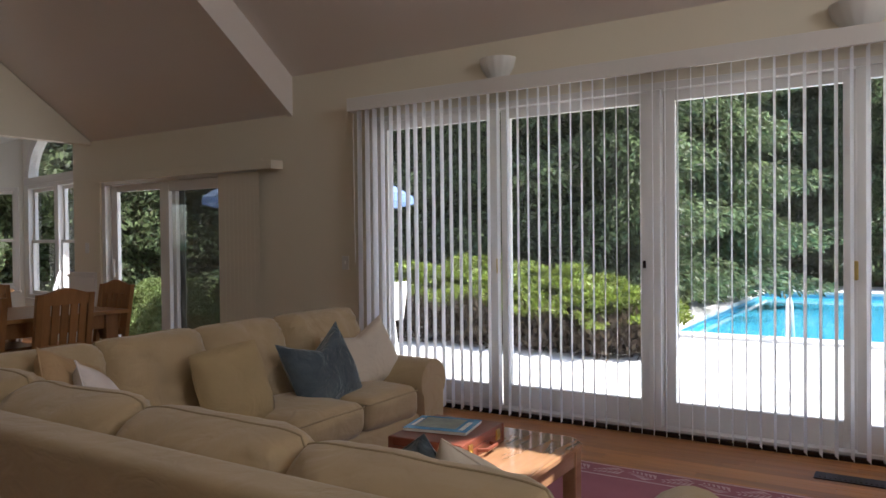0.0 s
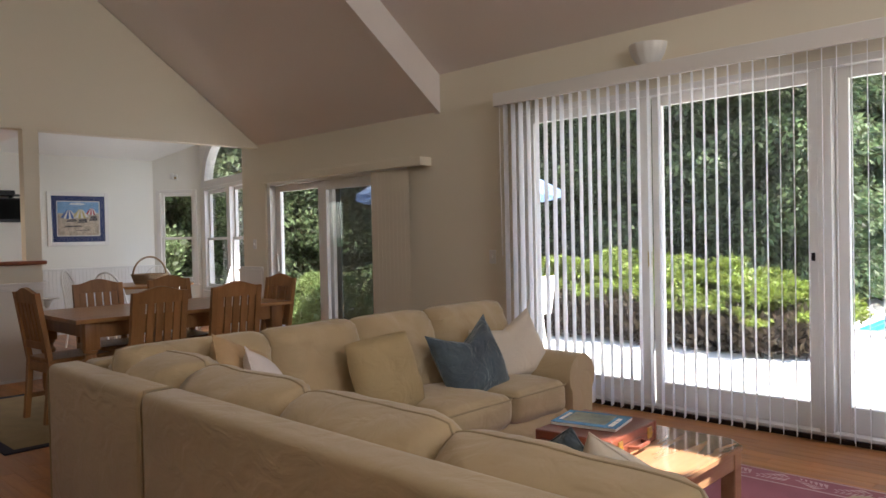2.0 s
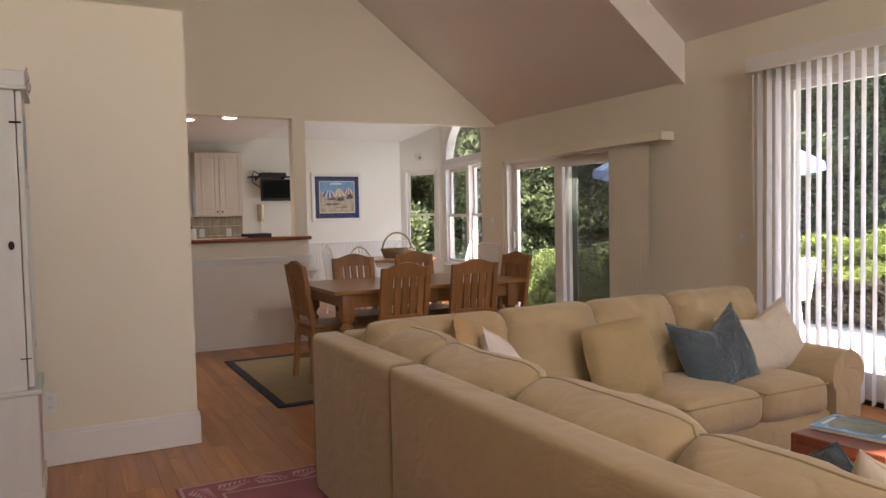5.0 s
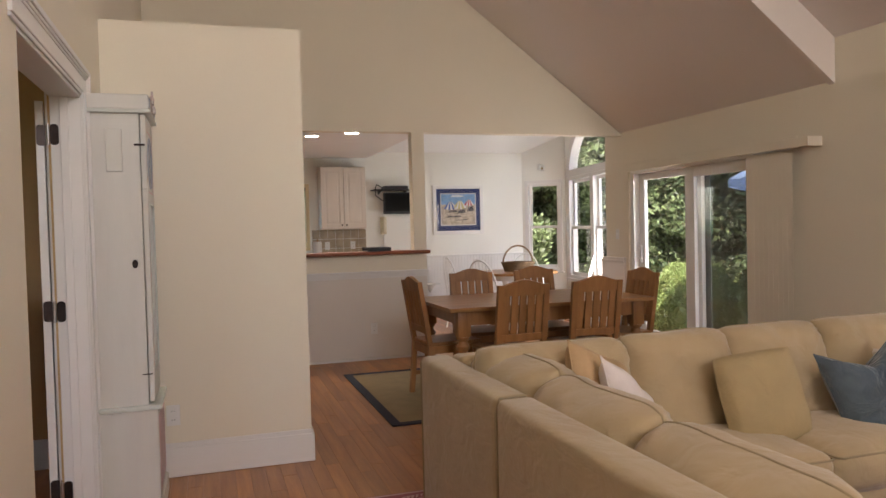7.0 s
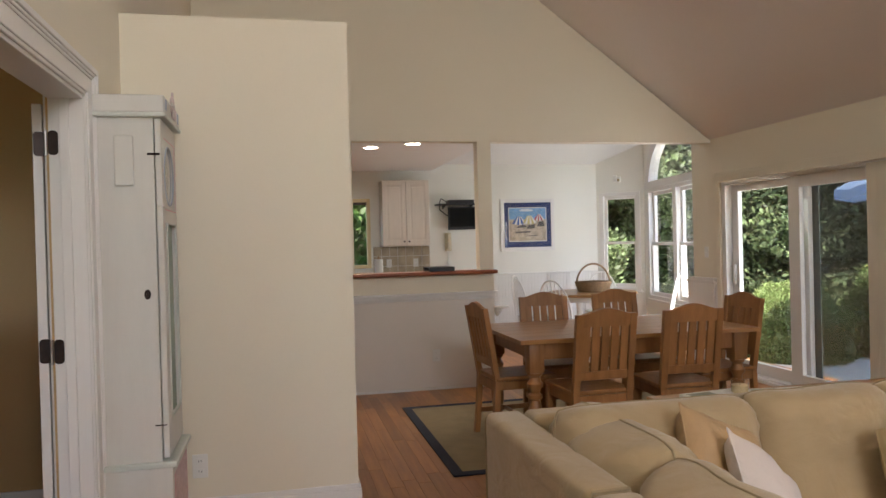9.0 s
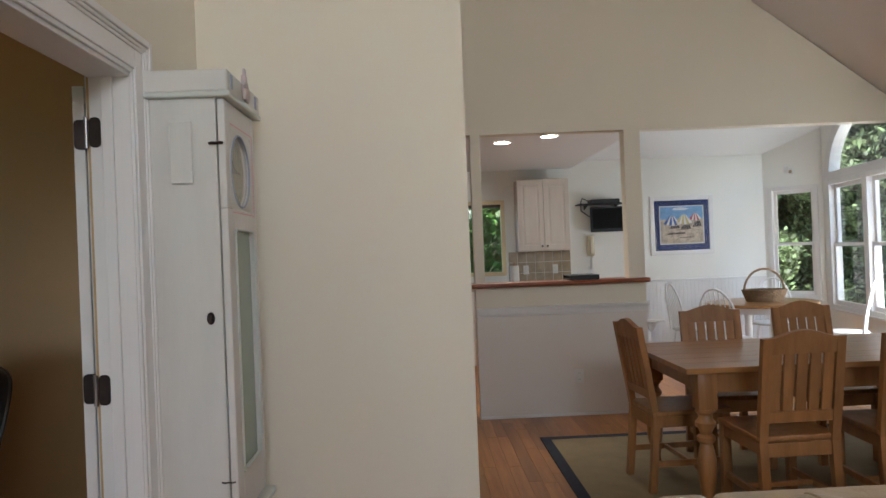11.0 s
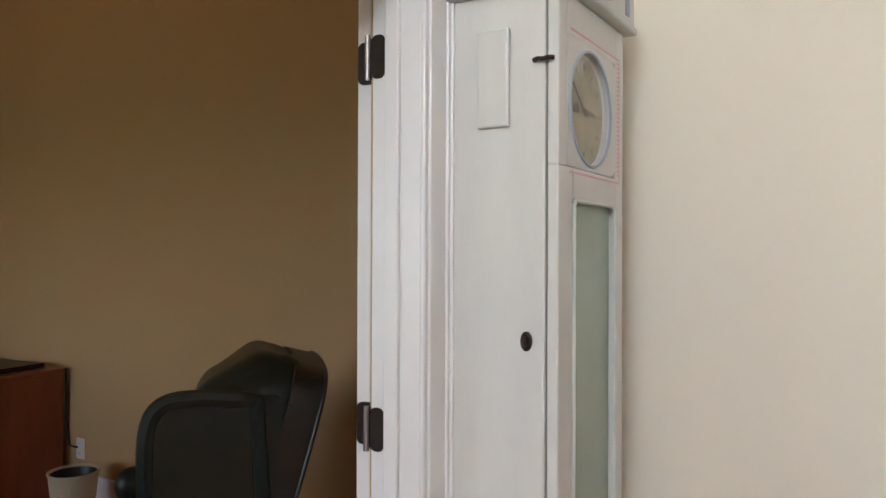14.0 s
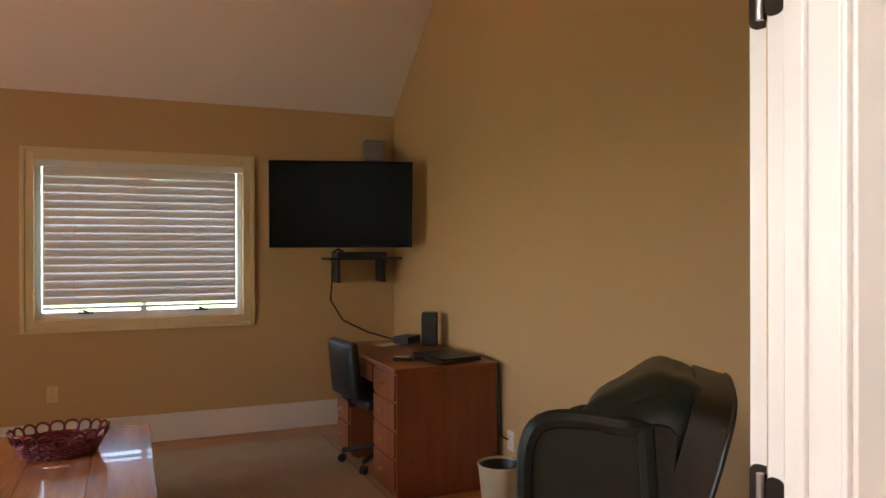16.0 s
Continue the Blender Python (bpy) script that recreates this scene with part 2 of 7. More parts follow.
def rbox(bm, c, size, r, k=3, mid=4, bulge=(0, 0, 0), m=None, wobble=0.0, seed=0):
    """A box with round edges of radius r, its faces swollen by bulge."""
    h = [s / 2 for s in size]
    r = min(r, *[x * 0.99 for x in h])
    axes = []
    for a in range(3):
        low = [-h[a] + r * (1 - math.cos(math.pi / 2 * i / k)) * 1.0 for i in range(k)] if k > 1 else [-h[a]]
        inner = [-h[a] + r + (2 * h[a] - 2 * r) * i / mid for i in range(mid + 1)]
        axes.append(low + inner + [-x for x in reversed(low)])
    index, verts, faces = {}, [], []

    def vert(i, j, l):
        key = (i, j, l)
        if key not in index:
            p = [axes[0][i], axes[1][j], axes[2][l]]
            q = [max(-h[a] + r, min(h[a] - r, p[a])) for a in range(3)]
            d = Vector([p[a] - q[a] for a in range(3)])
            if d.length > 1e-9:
                d = d.normalized() * r
            o = Vector(q) + d
            u = [p[a] / h[a] for a in range(3)]
            for a in range(3):
                b1, b2 = [x for x in range(3) if x != a]
                o[a] += bulge[a] * u[a] * (1 - u[b1] ** 2) * (1 - u[b2] ** 2)
            if wobble:
                w = noise.noise_vector(o * 4.5 + Vector((seed * 7.3, seed * 3.1, seed))) * wobble
                o += w
            index[key] = len(verts)
            verts.append(o + Vector(c))
        return index[key]

    n = [len(a) for a in axes]
    for i in range(n[0] - 1):
        for j in range(n[1] - 1):
            faces.append((vert(i, j, 0), vert(i, j + 1, 0), vert(i + 1, j + 1, 0), vert(i + 1, j, 0)))
            e = n[2] - 1
            faces.append((vert(i, j, e), vert(i + 1, j, e), vert(i + 1, j + 1, e), vert(i, j + 1, e)))
    for i in range(n[0] - 1):
        for l in range(n[2] - 1):
            faces.append((vert(i, 0, l), vert(i + 1, 0, l), vert(i + 1, 0, l + 1), vert(i, 0, l + 1)))
            e = n[1] - 1
            faces.append((vert(i, e, l), vert(i, e, l + 1), vert(i + 1, e, l + 1), vert(i + 1, e, l)))
    for j in range(n[1] - 1):
        for l in range(n[2] - 1):
            faces.append((vert(0, j, l), vert(0, j, l + 1), vert(0, j + 1, l + 1), vert(0, j + 1, l)))
            e = n[0] - 1
            faces.append((vert(e, j, l), vert(e, j + 1, l), vert(e, j + 1, l + 1), vert(e, j, l + 1)))
    return add(bm, verts, faces, m)


def lathe(bm, profile, seg=20, m=None, caps=True):
    """A turned shape round z from (radius, height) pairs."""
    verts, faces = [], []
    for r, z in profile:
        for i in range(seg):
            a = 2 * math.pi * i / seg
            verts.append((r * math.cos(a), r * math.sin(a), z))
    for k in range(len(profile) - 1):
        for i in range(seg):
            j = (i + 1) % seg
            faces.append((k * seg + i, k * seg + j, (k + 1) * seg + j, (k + 1) * seg + i))
    if caps:
        faces.append(tuple(reversed(range(seg))))
        faces.append(tuple(range((len(profile) - 1) * seg, len(profile) * seg)))
    return add(bm, verts, faces, m)


def tube(bm, pts, r, seg=8, m=None):
    """A round rod along points."""
    pts = [Vector(p) for p in pts]
    verts, faces = [], []
    side = None
    for i, p in enumerate(pts):
        d = (pts[min(i + 1, len(pts) - 1)] - pts[max(i - 1, 0)]).normalized()
        if side is None:
            side = d.orthogonal().normalized()
        side = (side - d * side.dot(d)).normalized()
        up = d.cross(side)
        rr = r[i] if isinstance(r, (list, tuple)) else r
        for s in range(seg):
            a = 2 * math.pi * s / seg
            verts.append(p + side * rr * math.cos(a) + up * rr * math.sin(a))
    for k in range(len(pts) - 1):
        for s in range(seg):
            j = (s + 1) % seg
            faces.append((k * seg + s, k * seg + j, (k + 1) * seg + j, (k + 1) * seg + s))
    faces.append(tuple(reversed(range(seg))))
    faces.append(tuple(range((len(pts) - 1) * seg, len(pts) * seg)))
    return add(bm, verts, faces, m)


def prism(bm, outline, d0, d1, axis="y", m=None):
    """A flat outline of (a, b) pairs given depth: along y the pairs are x, z; along x they are y, z; along z they are x, y."""
    put = {"y": lambda a, b, d: (a, d, b), "x": lambda a, b, d: (d, a, b), "z": lambda a, b, d: (a, b, d)}[axis]
    n = len(outline)
    verts = [put(a, b, d0) for a, b in outline] + [put(a, b, d1) for a, b in outline]
    faces = [tuple(reversed(range(n))), tuple(range(n, 2 * n))] + [(i, (i + 1) % n, n + (i + 1) % n, n + i) for i in range(n)]
    return add(bm, verts, faces, m)


def mesh_of(name, bm, mat, smooth=False):
    bmesh.ops.recalc_face_normals(bm, faces=bm.faces)
    me = bpy.data.meshes.new(name)
    bm.to_mesh(me)
    bm.free()
    me.materials.append(mat)
    if smooth:
        me.shade_smooth()
        try:
            me.set_sharp_from_angle(angle=radians(42))
        except AttributeError:
            pass
    return me


def part(name, bm, mat, parent=None, label="", smooth=False, at=None):
    """ONE mesh object, under a thing or a part."""
    ob = new(name, mesh_of(name, bm, mat, smooth))
    if parent:
        ob.parent = parent
    if at:
        ob.matrix_basis = at
    if label:
        tagged(ob, label)
    return ob


def thing(name, m, label, category, group=""):
    ob = new(name)
    ob.empty_display_size = 0.1
    ob.matrix_basis = m
    return tagged(ob, label, category, group)


def single(name, bm, mat, label, category, m=None, smooth=False, group=""):
    ob = part(name, bm, mat, None, label, smooth, m)
    return tagged(ob, label, category, group)


def structure(name, bm, mat, label="", smooth=False, category=""):
    ob = part(name, bm, mat, None, label, smooth)
    return tagged(ob, label, category or name.split("_")[0], "", "structure")


def B():
    return bmesh.new()


def wall_with_holes(bm, axis, p0, p1, a0, a1, z0, z1, holes):
    """A wall between p0 and p1 across, from a0 to a1 along, with holes (a, b, low, high)."""
    def put(u0, u1, w0, w1):
        if u1 - u0 > 1e-4 and w1 - w0 > 1e-4:
            if axis == "y":
                box(bm, u0, u1, p0, p1, w0, w1)
            else:
                box(bm, p0, p1, u0, u1, w0, w1)
    at = a0
    for u0, u1, w0, w1 in sorted(holes):
        put(at, u0, z0, z1)
        put(u0, u1, z0, w0)
        put(u0, u1, w1, z1)
        at = u1
    put(at, a1, z0, z1)
    return bm


# ---- the room ----
WY = 4.30            # inner face of the garden wall
GX = -7.75           # living side of the wall to the kitchen
PX, PY = -4.683, 0.288   # end of the stub wall
TH = 0.125
DY = -0.777          # living side of the wall to the den
EAVE, SLOPE, STEP, BX = 2.37, 0.74, 0.34, -4.75
RIDGE_Y = 1.1
RIDGE_D = EAVE + SLOPE * (WY - RIDGE_Y)
EX = 3.5             # east wall

b = box(B(), -11.2, EX + 0.1, -5.9, 4.32, -0.12, -0.012)
box(b, -11.2, -8.25, 4.32, 5.1, -0.12, -0.012)
structure("floor", b, M["oak"], "worn orange oak strip floor")

b = wall_with_holes(B(), "y", WY, WY + 0.15, -8.11, EX, 0.0, EAVE + 0.6, [(-7.58, -5.2, 0.0, 1.94), (-3.93, 0.75, 0.0, 2.27)])
structure("wall_north", b, M["wall"], "cream painted wall with two glazed door openings")

# wall to the kitchen: doorway, serving hatch, wide opening, gable above
b = B()
box(b, GX - 0.13, GX, DY - 0.1, -0.45, 0, 2.35)
box(b, GX - 0.13, GX, 0.52, 0.60, 1.08, 2.35)
box(b, GX - 0.13, GX, 1.80, 1.935, 0, 2.35)
box(b, GX - 0.13, GX, 0.52, 1.80, 0, 1.08)
prism(b, [(DY - 0.1, 2.35), (WY, 2.35), (WY, EAVE), (RIDGE_Y, RIDGE_D), (DY - 0.1, RIDGE_D)], GX - 0.13, GX, "x")
structure("wall_west", b, M["wall"], "cream gable wall with a serving hatch and a wide opening")

b = box(B(), PX - 0.13, PX, DY - 0.02, PY, 0, 2.51)
structure("wall_stub", b, M["wall"], "cream painted stub wall that stops short of the ceiling")

b = wall_with_holes(B(), "y", DY - TH, DY, -8.0, EX, 0.0, 5.2, [(-4.0, -2.85, 0.0, 1.99)])
structure("wall_south", b, M["wall"], "cream painted wall with the open den doorway")
# the high opening is invented, to go with the added lamp
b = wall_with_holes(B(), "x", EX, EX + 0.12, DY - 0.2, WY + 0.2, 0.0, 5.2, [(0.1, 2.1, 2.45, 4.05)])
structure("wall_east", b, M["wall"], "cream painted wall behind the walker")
# unseen overhang added to keep the sun out of that opening
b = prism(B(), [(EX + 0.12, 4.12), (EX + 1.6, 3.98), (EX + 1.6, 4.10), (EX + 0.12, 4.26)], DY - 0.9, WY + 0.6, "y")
structure("eave_3", b, M["trim"], "unseen white overhang added to keep sun out of the east opening", category="eave")

b = B()
prism(b, [(WY + 0.02, EAVE), (RIDGE_Y, RIDGE_D), (DY - 0.2, RIDGE_D), (DY - 0.2, RIDGE_D + 0.12), (RIDGE_Y, RIDGE_D + 0.12), (WY + 0.02, EAVE + 0.12)], GX - 0.125, BX - 0.055, "x")
structure("ceiling_dining", b, M["ceiling"], "sloping painted ceiling over the dining table", category="ceiling")
b = B()
u = STEP
SKY_X, SKY_Y = (0.24, 0.63), (2.59, 3.06)


def slope_slab(bm, x0, x1, y0, y1):
    """A stretch of the sloping ceiling between two heights up the slope."""
    z0, z1 = EAVE + u + SLOPE * (WY - y0), EAVE + u + SLOPE * (WY - y1)
    prism(bm, [(y0, z0), (y1, z1), (y1, z1 + 0.14), (y0, z0 + 0.14)], x0, x1, "x")


slope_slab(b, BX, EX + 0.1, WY + 0.02, SKY_Y[1])
slope_slab(b, BX, SKY_X[0], SKY_Y[1], SKY_Y[0])
slope_slab(b, SKY_X[1], EX + 0.1, SKY_Y[1], SKY_Y[0])
slope_slab(b, BX, EX + 0.1, SKY_Y[0], RIDGE_Y)
box(b, BX, EX + 0.1, DY - 0.2, RIDGE_Y, RIDGE_D + u, RIDGE_D + u + 0.14)
prism(b, [(WY + 0.001, EAVE - 0.005), (RIDGE_Y, RIDGE_D - 0.005), (DY - 0.2, RIDGE_D - 0.005), (DY - 0.2, RIDGE_D + u + 0.1), (RIDGE_Y, RIDGE_D + u + 0.1), (WY + 0.001, EAVE + u + 0.1)], BX - 0.06, BX, "x")
structure("ceiling_living", b, M["ceiling"], "higher sloping painted ceiling over the sofa", category="ceiling")

# breakfast corner and kitchen
KX, NA, NB, NY = -11.15, (-11.15, 4.57), (-10.64, 5.08), 5.08
b = B()
wall_with_holes(b, "x", KX - 0.12, KX, -2.0, NA[1] + 0.05, 0, 3.3, [(0.35, 1.17, 1.06, 2.03)])
structure("wall_kitchen", b, M["white_wall"], "off-white kitchen wall with a small window")
b = B()
d = Vector((NB[0] - NA[0], NB[1] - NA[1], 0))
L = d.length
nook = Matrix.Translation((NA[0], NA[1], 0)) @ Matrix.Rotation(math.atan2(d.y, d.x), 4, "Z")
NW0, NW1 = 0.05, L - 0.06
b2 = wall_with_holes(B(), "y", 0, 0.12, -0.05, L + 0.05, 0, 4.0, [(NW0, NW1, 0.62, 2.06)])
b2.transform(nook)
structure("wall_bay", b2, M["white_wall"], "off-white angled bay wall with one window")
C2 = (-8.27, 4.70)
d2 = Vector((C2[0] - NB[0], C2[1] - NB[1], 0))
L2 = d2.length
arch = Matrix.Translation((NB[0], NB[1], 0)) @ Matrix.Rotation(math.atan2(d2.y, d2.x), 4, "Z")
AX0, AX1 = 0.16, 2.22
ac, ar, rise = (AX0 + AX1) / 2, (AX1 - AX0) / 2, 0.74
b = wall_with_holes(B(), "y", 0, 0.12, -0.05, L2 + 0.05, 0, 2.08, [(AX0, AX1, 0.52, 2.08)])
arc = [(ac + ar * math.cos(math.pi * i / 24), 2.14 + rise * math.sin(math.pi * i / 24)) for i in range(25)]
for i in range(24):
    p, q = arc[i + 1], arc[i]
    prism(b, [(p[0], p[1]), (q[0], q[1]), (q[0], 4.0), (p[0], 4.0)], 0, 0.12, "y")
box(b, -0.05, AX0, 0, 0.12, 2.08, 4.0)
box(b, AX1, L2 + 0.05, 0, 0.12, 2.08, 4.0)
b.transform(arch)
structure("wall_nook", b, M["white_wall"], "off-white wall with an arched window")
b = box(B(), -8.27, -8.11, WY + 0.15, 4.80, 0, 4.0)
box(b, -8.11, GX - 0.13, WY, WY + 0.15, 2.97, 4.0)
structure("wall_return", b, M["wall"], "cream painted return of the outer wall")
b = prism(B(), [(KX - 0.1, 2.46), (GX - 0.13, 2.46 + 0.5 * (GX - 0.13 - KX)), (GX - 0.13, 2.6 + 0.5 * (GX - 0.13 - KX)), (KX - 0.1, 2.6)], 2.05, 5.2, "y")
structure("ceiling_nook", b, M["white_ceiling"], "white sloping ceiling of the breakfast corner", category="ceiling")
b = prism(B(), [(KX - 0.1, 2.415), (GX - 0.13, 2.415), (GX - 0.13, 5.0), (KX - 0.1, 5.0)], -2.0, 2.05, "y")
structure("ceiling_kitchen", b, M["white_ceiling"], "white kitchen ceiling with recessed lamps", category="ceiling")
b = box(B(), KX - 0.2, GX, -2.1, -2.0, 0, 4)
structure("wall_kitchen_south", b, M["white_wall"], "off-white kitchen side wall")
b = box(B(), GX - 0.13, GX, -2.0, DY - TH, 0, 4)
structure("wall_kitchen_east", b, M["white_wall"], "off-white kitchen inner wall")

# unseen overhang added to stop direct sun through the bay windows
b = prism(B(), [(-8.27, 4.86), (-8.27, 5.75), (-10.9, 6.15), (-12.2, 4.9), (-11.4, 4.7), (-10.68, 5.24)], 3.02, 3.12, "z")
structure("eave_2", b, M["trim"], "unseen white overhang added to keep sun out of the bay windows", category="eave")

# unseen infill added to stop sun coming in over the dining roof
b = box(B(), GX - 0.25, GX - 0.135, 2.05, 4.44, 2.44, 4.15)
structure("wall_over_opening", b, M["white_wall"], "unseen white infill added above the wide opening to keep sun out", category="wall")

# den
QX, QY = -5.12, -5.8
b = box(B(), QX - 0.12, QX, QY - 0.1, DY - TH, 0, 5.4)
structure("wall_den_west", b, M["den_wall"], "ochre painted den wall")
b = wall_with_holes(B(), "y", QY - 0.14, QY, QX, -0.5, 0, 2.55, [(-3.90, -2.50, 0.91, 2.03)])
structure("wall_den_south", b, M["den_wall"], "ochre painted den wall with one window")
# the side opening is invented, to go with the den's added lamp
b = wall_with_holes(B(), "x", -0.6, -0.48, QY - 0.1, DY - TH, 0, 5.4, [(-4.2, -2.6, 0.9, 2.1)])
structure("wall_den_east", b, M["den_wall"], "ochre painted den side wall")
b = wall_with_holes(B(), "y", DY - TH - 0.01, DY - TH, QX, -0.6, 0, 5.4, [(-4.0, -2.85, 0.0, 1.99)])
structure("wall_den_north", b, M["den_wall"], "ochre painted den wall round the doorway")
# unseen slab added to stop direct sun through the den's side opening
b = box(B(), -0.47, 1.4, -4.9, -1.9, 2.15, 2.25)
structure("porch_roof", b, M["trim"], "unseen white slab added to keep sun out of the den's side opening", category="roof")
zt = 2.50 + 0.80 * (-2.9 - QY)
b = prism(B(), [(QY - 0.1, 2.50 - 0.08), (-2.9, zt), (DY - TH, zt), (DY - TH, zt + 0.12), (-2.9, zt + 0.12), (QY - 0.1, 2.62)], QX - 0.1, -0.48, "x")
structure("ceiling_den", b, M["ceiling"], "sloping painted den ceiling", category="ceiling")

# unseen overhang, its depth set to keep sun off the floor inside
b = prism(B(), [(WY + 0.10, 2.99), (WY + 1.15, 2.70), (WY + 1.15, 2.58), (WY + 0.10, 2.78)], -8.2, EX, "x")
structure("roof_eave", b, M["trim"], "unseen white overhang added to keep sun off the floor by the garden doors", category="roof")


# ---- trim ----
def board(bm, x0, x1, y0, y1, z0, z1):
    return cut_box(bm, x0, x1, y0, y1, z0, z1, 0.003)


b = B()
board(b, PX, PX + 0.016, -0.76, PY + 0.016, 0.001, 0.165)
board(b, PX, PX + 0.011, -0.76, PY + 0.011, 0.165, 0.19)
board(b, PX - 0.13, PX + 0.016, PY, PY + 0.016, 0.001, 0.165)
board(b, PX - 0.13, PX + 0.011, PY, PY + 0.011, 0.165, 0.19)
structure("baseboard_1", b, M["trim"], "tall white baseboard with a bead along its top", category="baseboard")
b = board(B(), GX, GX + 0.012, 0.52, 1.93, 0.001, 0.025)
structure("baseboard_2", b, M["trim"], "thin white shoe moulding", category="baseboard")
b = B()
board(b, GX, GX + 0.045, 0.52, 1.96, 0.895, 0.918)
board(b, GX, GX + 0.022, 0.52, 1.945, 0.86, 0.895)
board(b, GX, GX + 0.012, 0.52, 1.94, 0.845, 0.86)
structure("trim_1", b, M["trim"], "white chair rail along the half wall", category="chair rail")
b = board(B(), GX, GX + 0.006, 0.52, 1.935, 0.026, 0.845)
structure("trim_2", b, M["wainscot"], "pale painted panel under the chair rail", category="wainscot")
b = board(B(), -8.105, -7.665, WY - 0.012, WY, 0.001, 0.93)
board(b, -8.135, -7.665, WY - 0.045, WY, 0.93, 0.955)
board(b, -8.115, -7.665, WY - 0.026, WY, 0.895, 0.93)
structure("trim_8", b, M["trim"], "white panelled wainscot with a chair rail beside the slider", category="wainscot")
b = cut_box(B(), GX - 0.20, GX + 0.07, 0.46, 1.96, 1.085, 1.12, 0.01)
structure("trim_3", b, M["desk"], "varnished reddish wooden ledge on the half wall", category="ledge")

# den door casing, jamb and door leaf
b = B()
CX0 = -3.99
for x0, x1, t in ((CX0 - 0.115, CX0 - 0.094, 0.032), (CX0 - 0.094, CX0 - 0.083, 0.025), (CX0 - 0.083, CX0 - 0.072, 0.0195), (CX0 - 0.072, CX0 - 0.012, 0.0155), (CX0 - 0.012, CX0 + 0.002, 0.010)):
    board(b, x0, x1, DY, DY + t, 0.0, 1.985 - (x0 - CX0))
    board(b, x1, -2.75, DY, DY + t, 1.985 - (x1 - CX0), 1.985 - (x0 - CX0))
structure("trim_4", b, M["trim"], "white moulded door casing", category="door casing")
b = B()
board(b, CX0 - 0.012, CX0, DY - TH, DY, 0, 1.985)
board(b, CX0, CX0 + 0.012, DY - 0.085, DY - 0.05, 0, 1.97)
board(b, CX0, -2.85, DY - TH, DY, 1.97, 1.985)
board(b, CX0 - 0.09, CX0 - 0.03, DY - TH - 0.024, DY - TH - 0.011, 0, 2.05)
structure("trim_5", b, M["trim"], "white door jamb with its stop", category="door jamb")

def round_plate(bm, y0, y1, z0, z1, r, x0, x1):
    """A flat plate across x with round corners."""
    out = []
    for cy, cz, a in ((y1 - r, z1 - r, 0), (y0 + r, z1 - r, 90), (y0 + r, z0 + r, 180), (y1 - r, z0 + r, 270)):
        out += [(cy + r * math.cos(radians(a + 18 * i)), cz + r * math.sin(radians(a + 18 * i))) for i in range(6)]
    return prism(bm, out, x0, x1, "x")


pin = Vector((CX0 + 0.006, DY - TH - 0.008, 0))
swing = Matrix.Translation(pin) @ Matrix.Rotation(radians(180 + 10), 4, "Z")
door = thing("door", swing, "white panelled den door standing wide open on bronze hinges", "door")
tagged(door, kind="structure")
b = cut_box(B(), 0.046, 0.79, 0.015, 0.049, 0.012, 1.955, 0.003)
part("leaf", b, M["trim"], door)
for z in (0.21, 1.018, 1.803):
    b = round_plate(B(), 0.001, 0.046, z - 0.046, z + 0.046, 0.014, 0.0415, 0.0455)
    cut_box(b, 0.004, 0.045, -0.001, 0.003, z - 0.045, z + 0.045, 0.001)
    part("hinge_pin", lathe(B(), [(0.006, z - 0.047), (0.006, z + 0.047)], 10), material("worn_steel", (0.45, 0.42, 0.40), 0.35, metal=0.9, var=0.1, bump=0), door, "worn steel hinge pin", True)
    part("hinge", b, M["dark_metal"], door, "dark bronze hinge")
for z in (0.21, 1.018, 1.803):
    b = round_plate(B(), DY - TH - 0.001, DY - TH + 0.034, z - 0.046, z + 0.046, 0.014, CX0, CX0 + 0.003)
    tagged(single("hinge_plate", b, M["dark_metal"], "dark bronze hinge plate screwed to the jamb", "hinge"), kind="structure")

# den trim
b = B()
board(b, QX + 0.002, -0.6, QY, QY + 0.016, 0.001, 0.175)
board(b, QX + 0.002, -0.6, QY, QY + 0.024, 0.175, 0.20)
board(b, QX, QX + 0.016, QY + 0.02, DY - TH, 0.001, 0.175)
structure("baseboard_3", b, M["trim"], "tall cream baseboard in the den", category="baseboard")
b = B()
for o, w, t in ((0.0, 0.055, 0.016), (0.055, 0.03, 0.024)):
    board(b, -3.9 - o - w, -3.9 - o, QY, QY + t, 0.91 - o - w, 2.03 + o + w)
    board(b, -2.5 + o, -2.5 + o + w, QY, QY + t, 0.91 - o - w, 2.03 + o + w)
    board(b, -3.9 - o, -2.5 + o, QY, QY + t, 0.91 - o - w, 0.91 - o)
    board(b, -3.9 - o, -2.5 + o, QY, QY + t, 2.03 + o, 2.03 + o + w)
M["den_trim"] = material("cream_trim_paint", (0.70, 0.55, 0.30), 0.4, var=0.02, scale=2, grain=40, bump=0.03, depth=0.001)
structure("trim_6", b, M["den_trim"], "ochre painted moulded window casing", category="window casing")
# ---- windows and glazed doors ----
def sash(root, bm_frame, x0, x1, y0, y1, z0, z1, w, name="frame", mat=None):
    """A glazed frame: four rails of width w and a pane."""
    b = B()
    cut_box(b, x0, x0 + w, y0, y1, z0, z1)
    cut_box(b, x1 - w, x1, y0, y1, z0, z1)
    cut_box(b, x0 + w, x1 - w, y0, y1, z0, z0 + w)
    cut_box(b, x0 + w, x1 - w, y0, y1, z1 - w, z1)
    f = part(name, b, mat or M["trim"], root)
    pane(f, x0 + w, x1 - w, (y0 + y1) / 2, z0 + w, z1 - w)
    return f


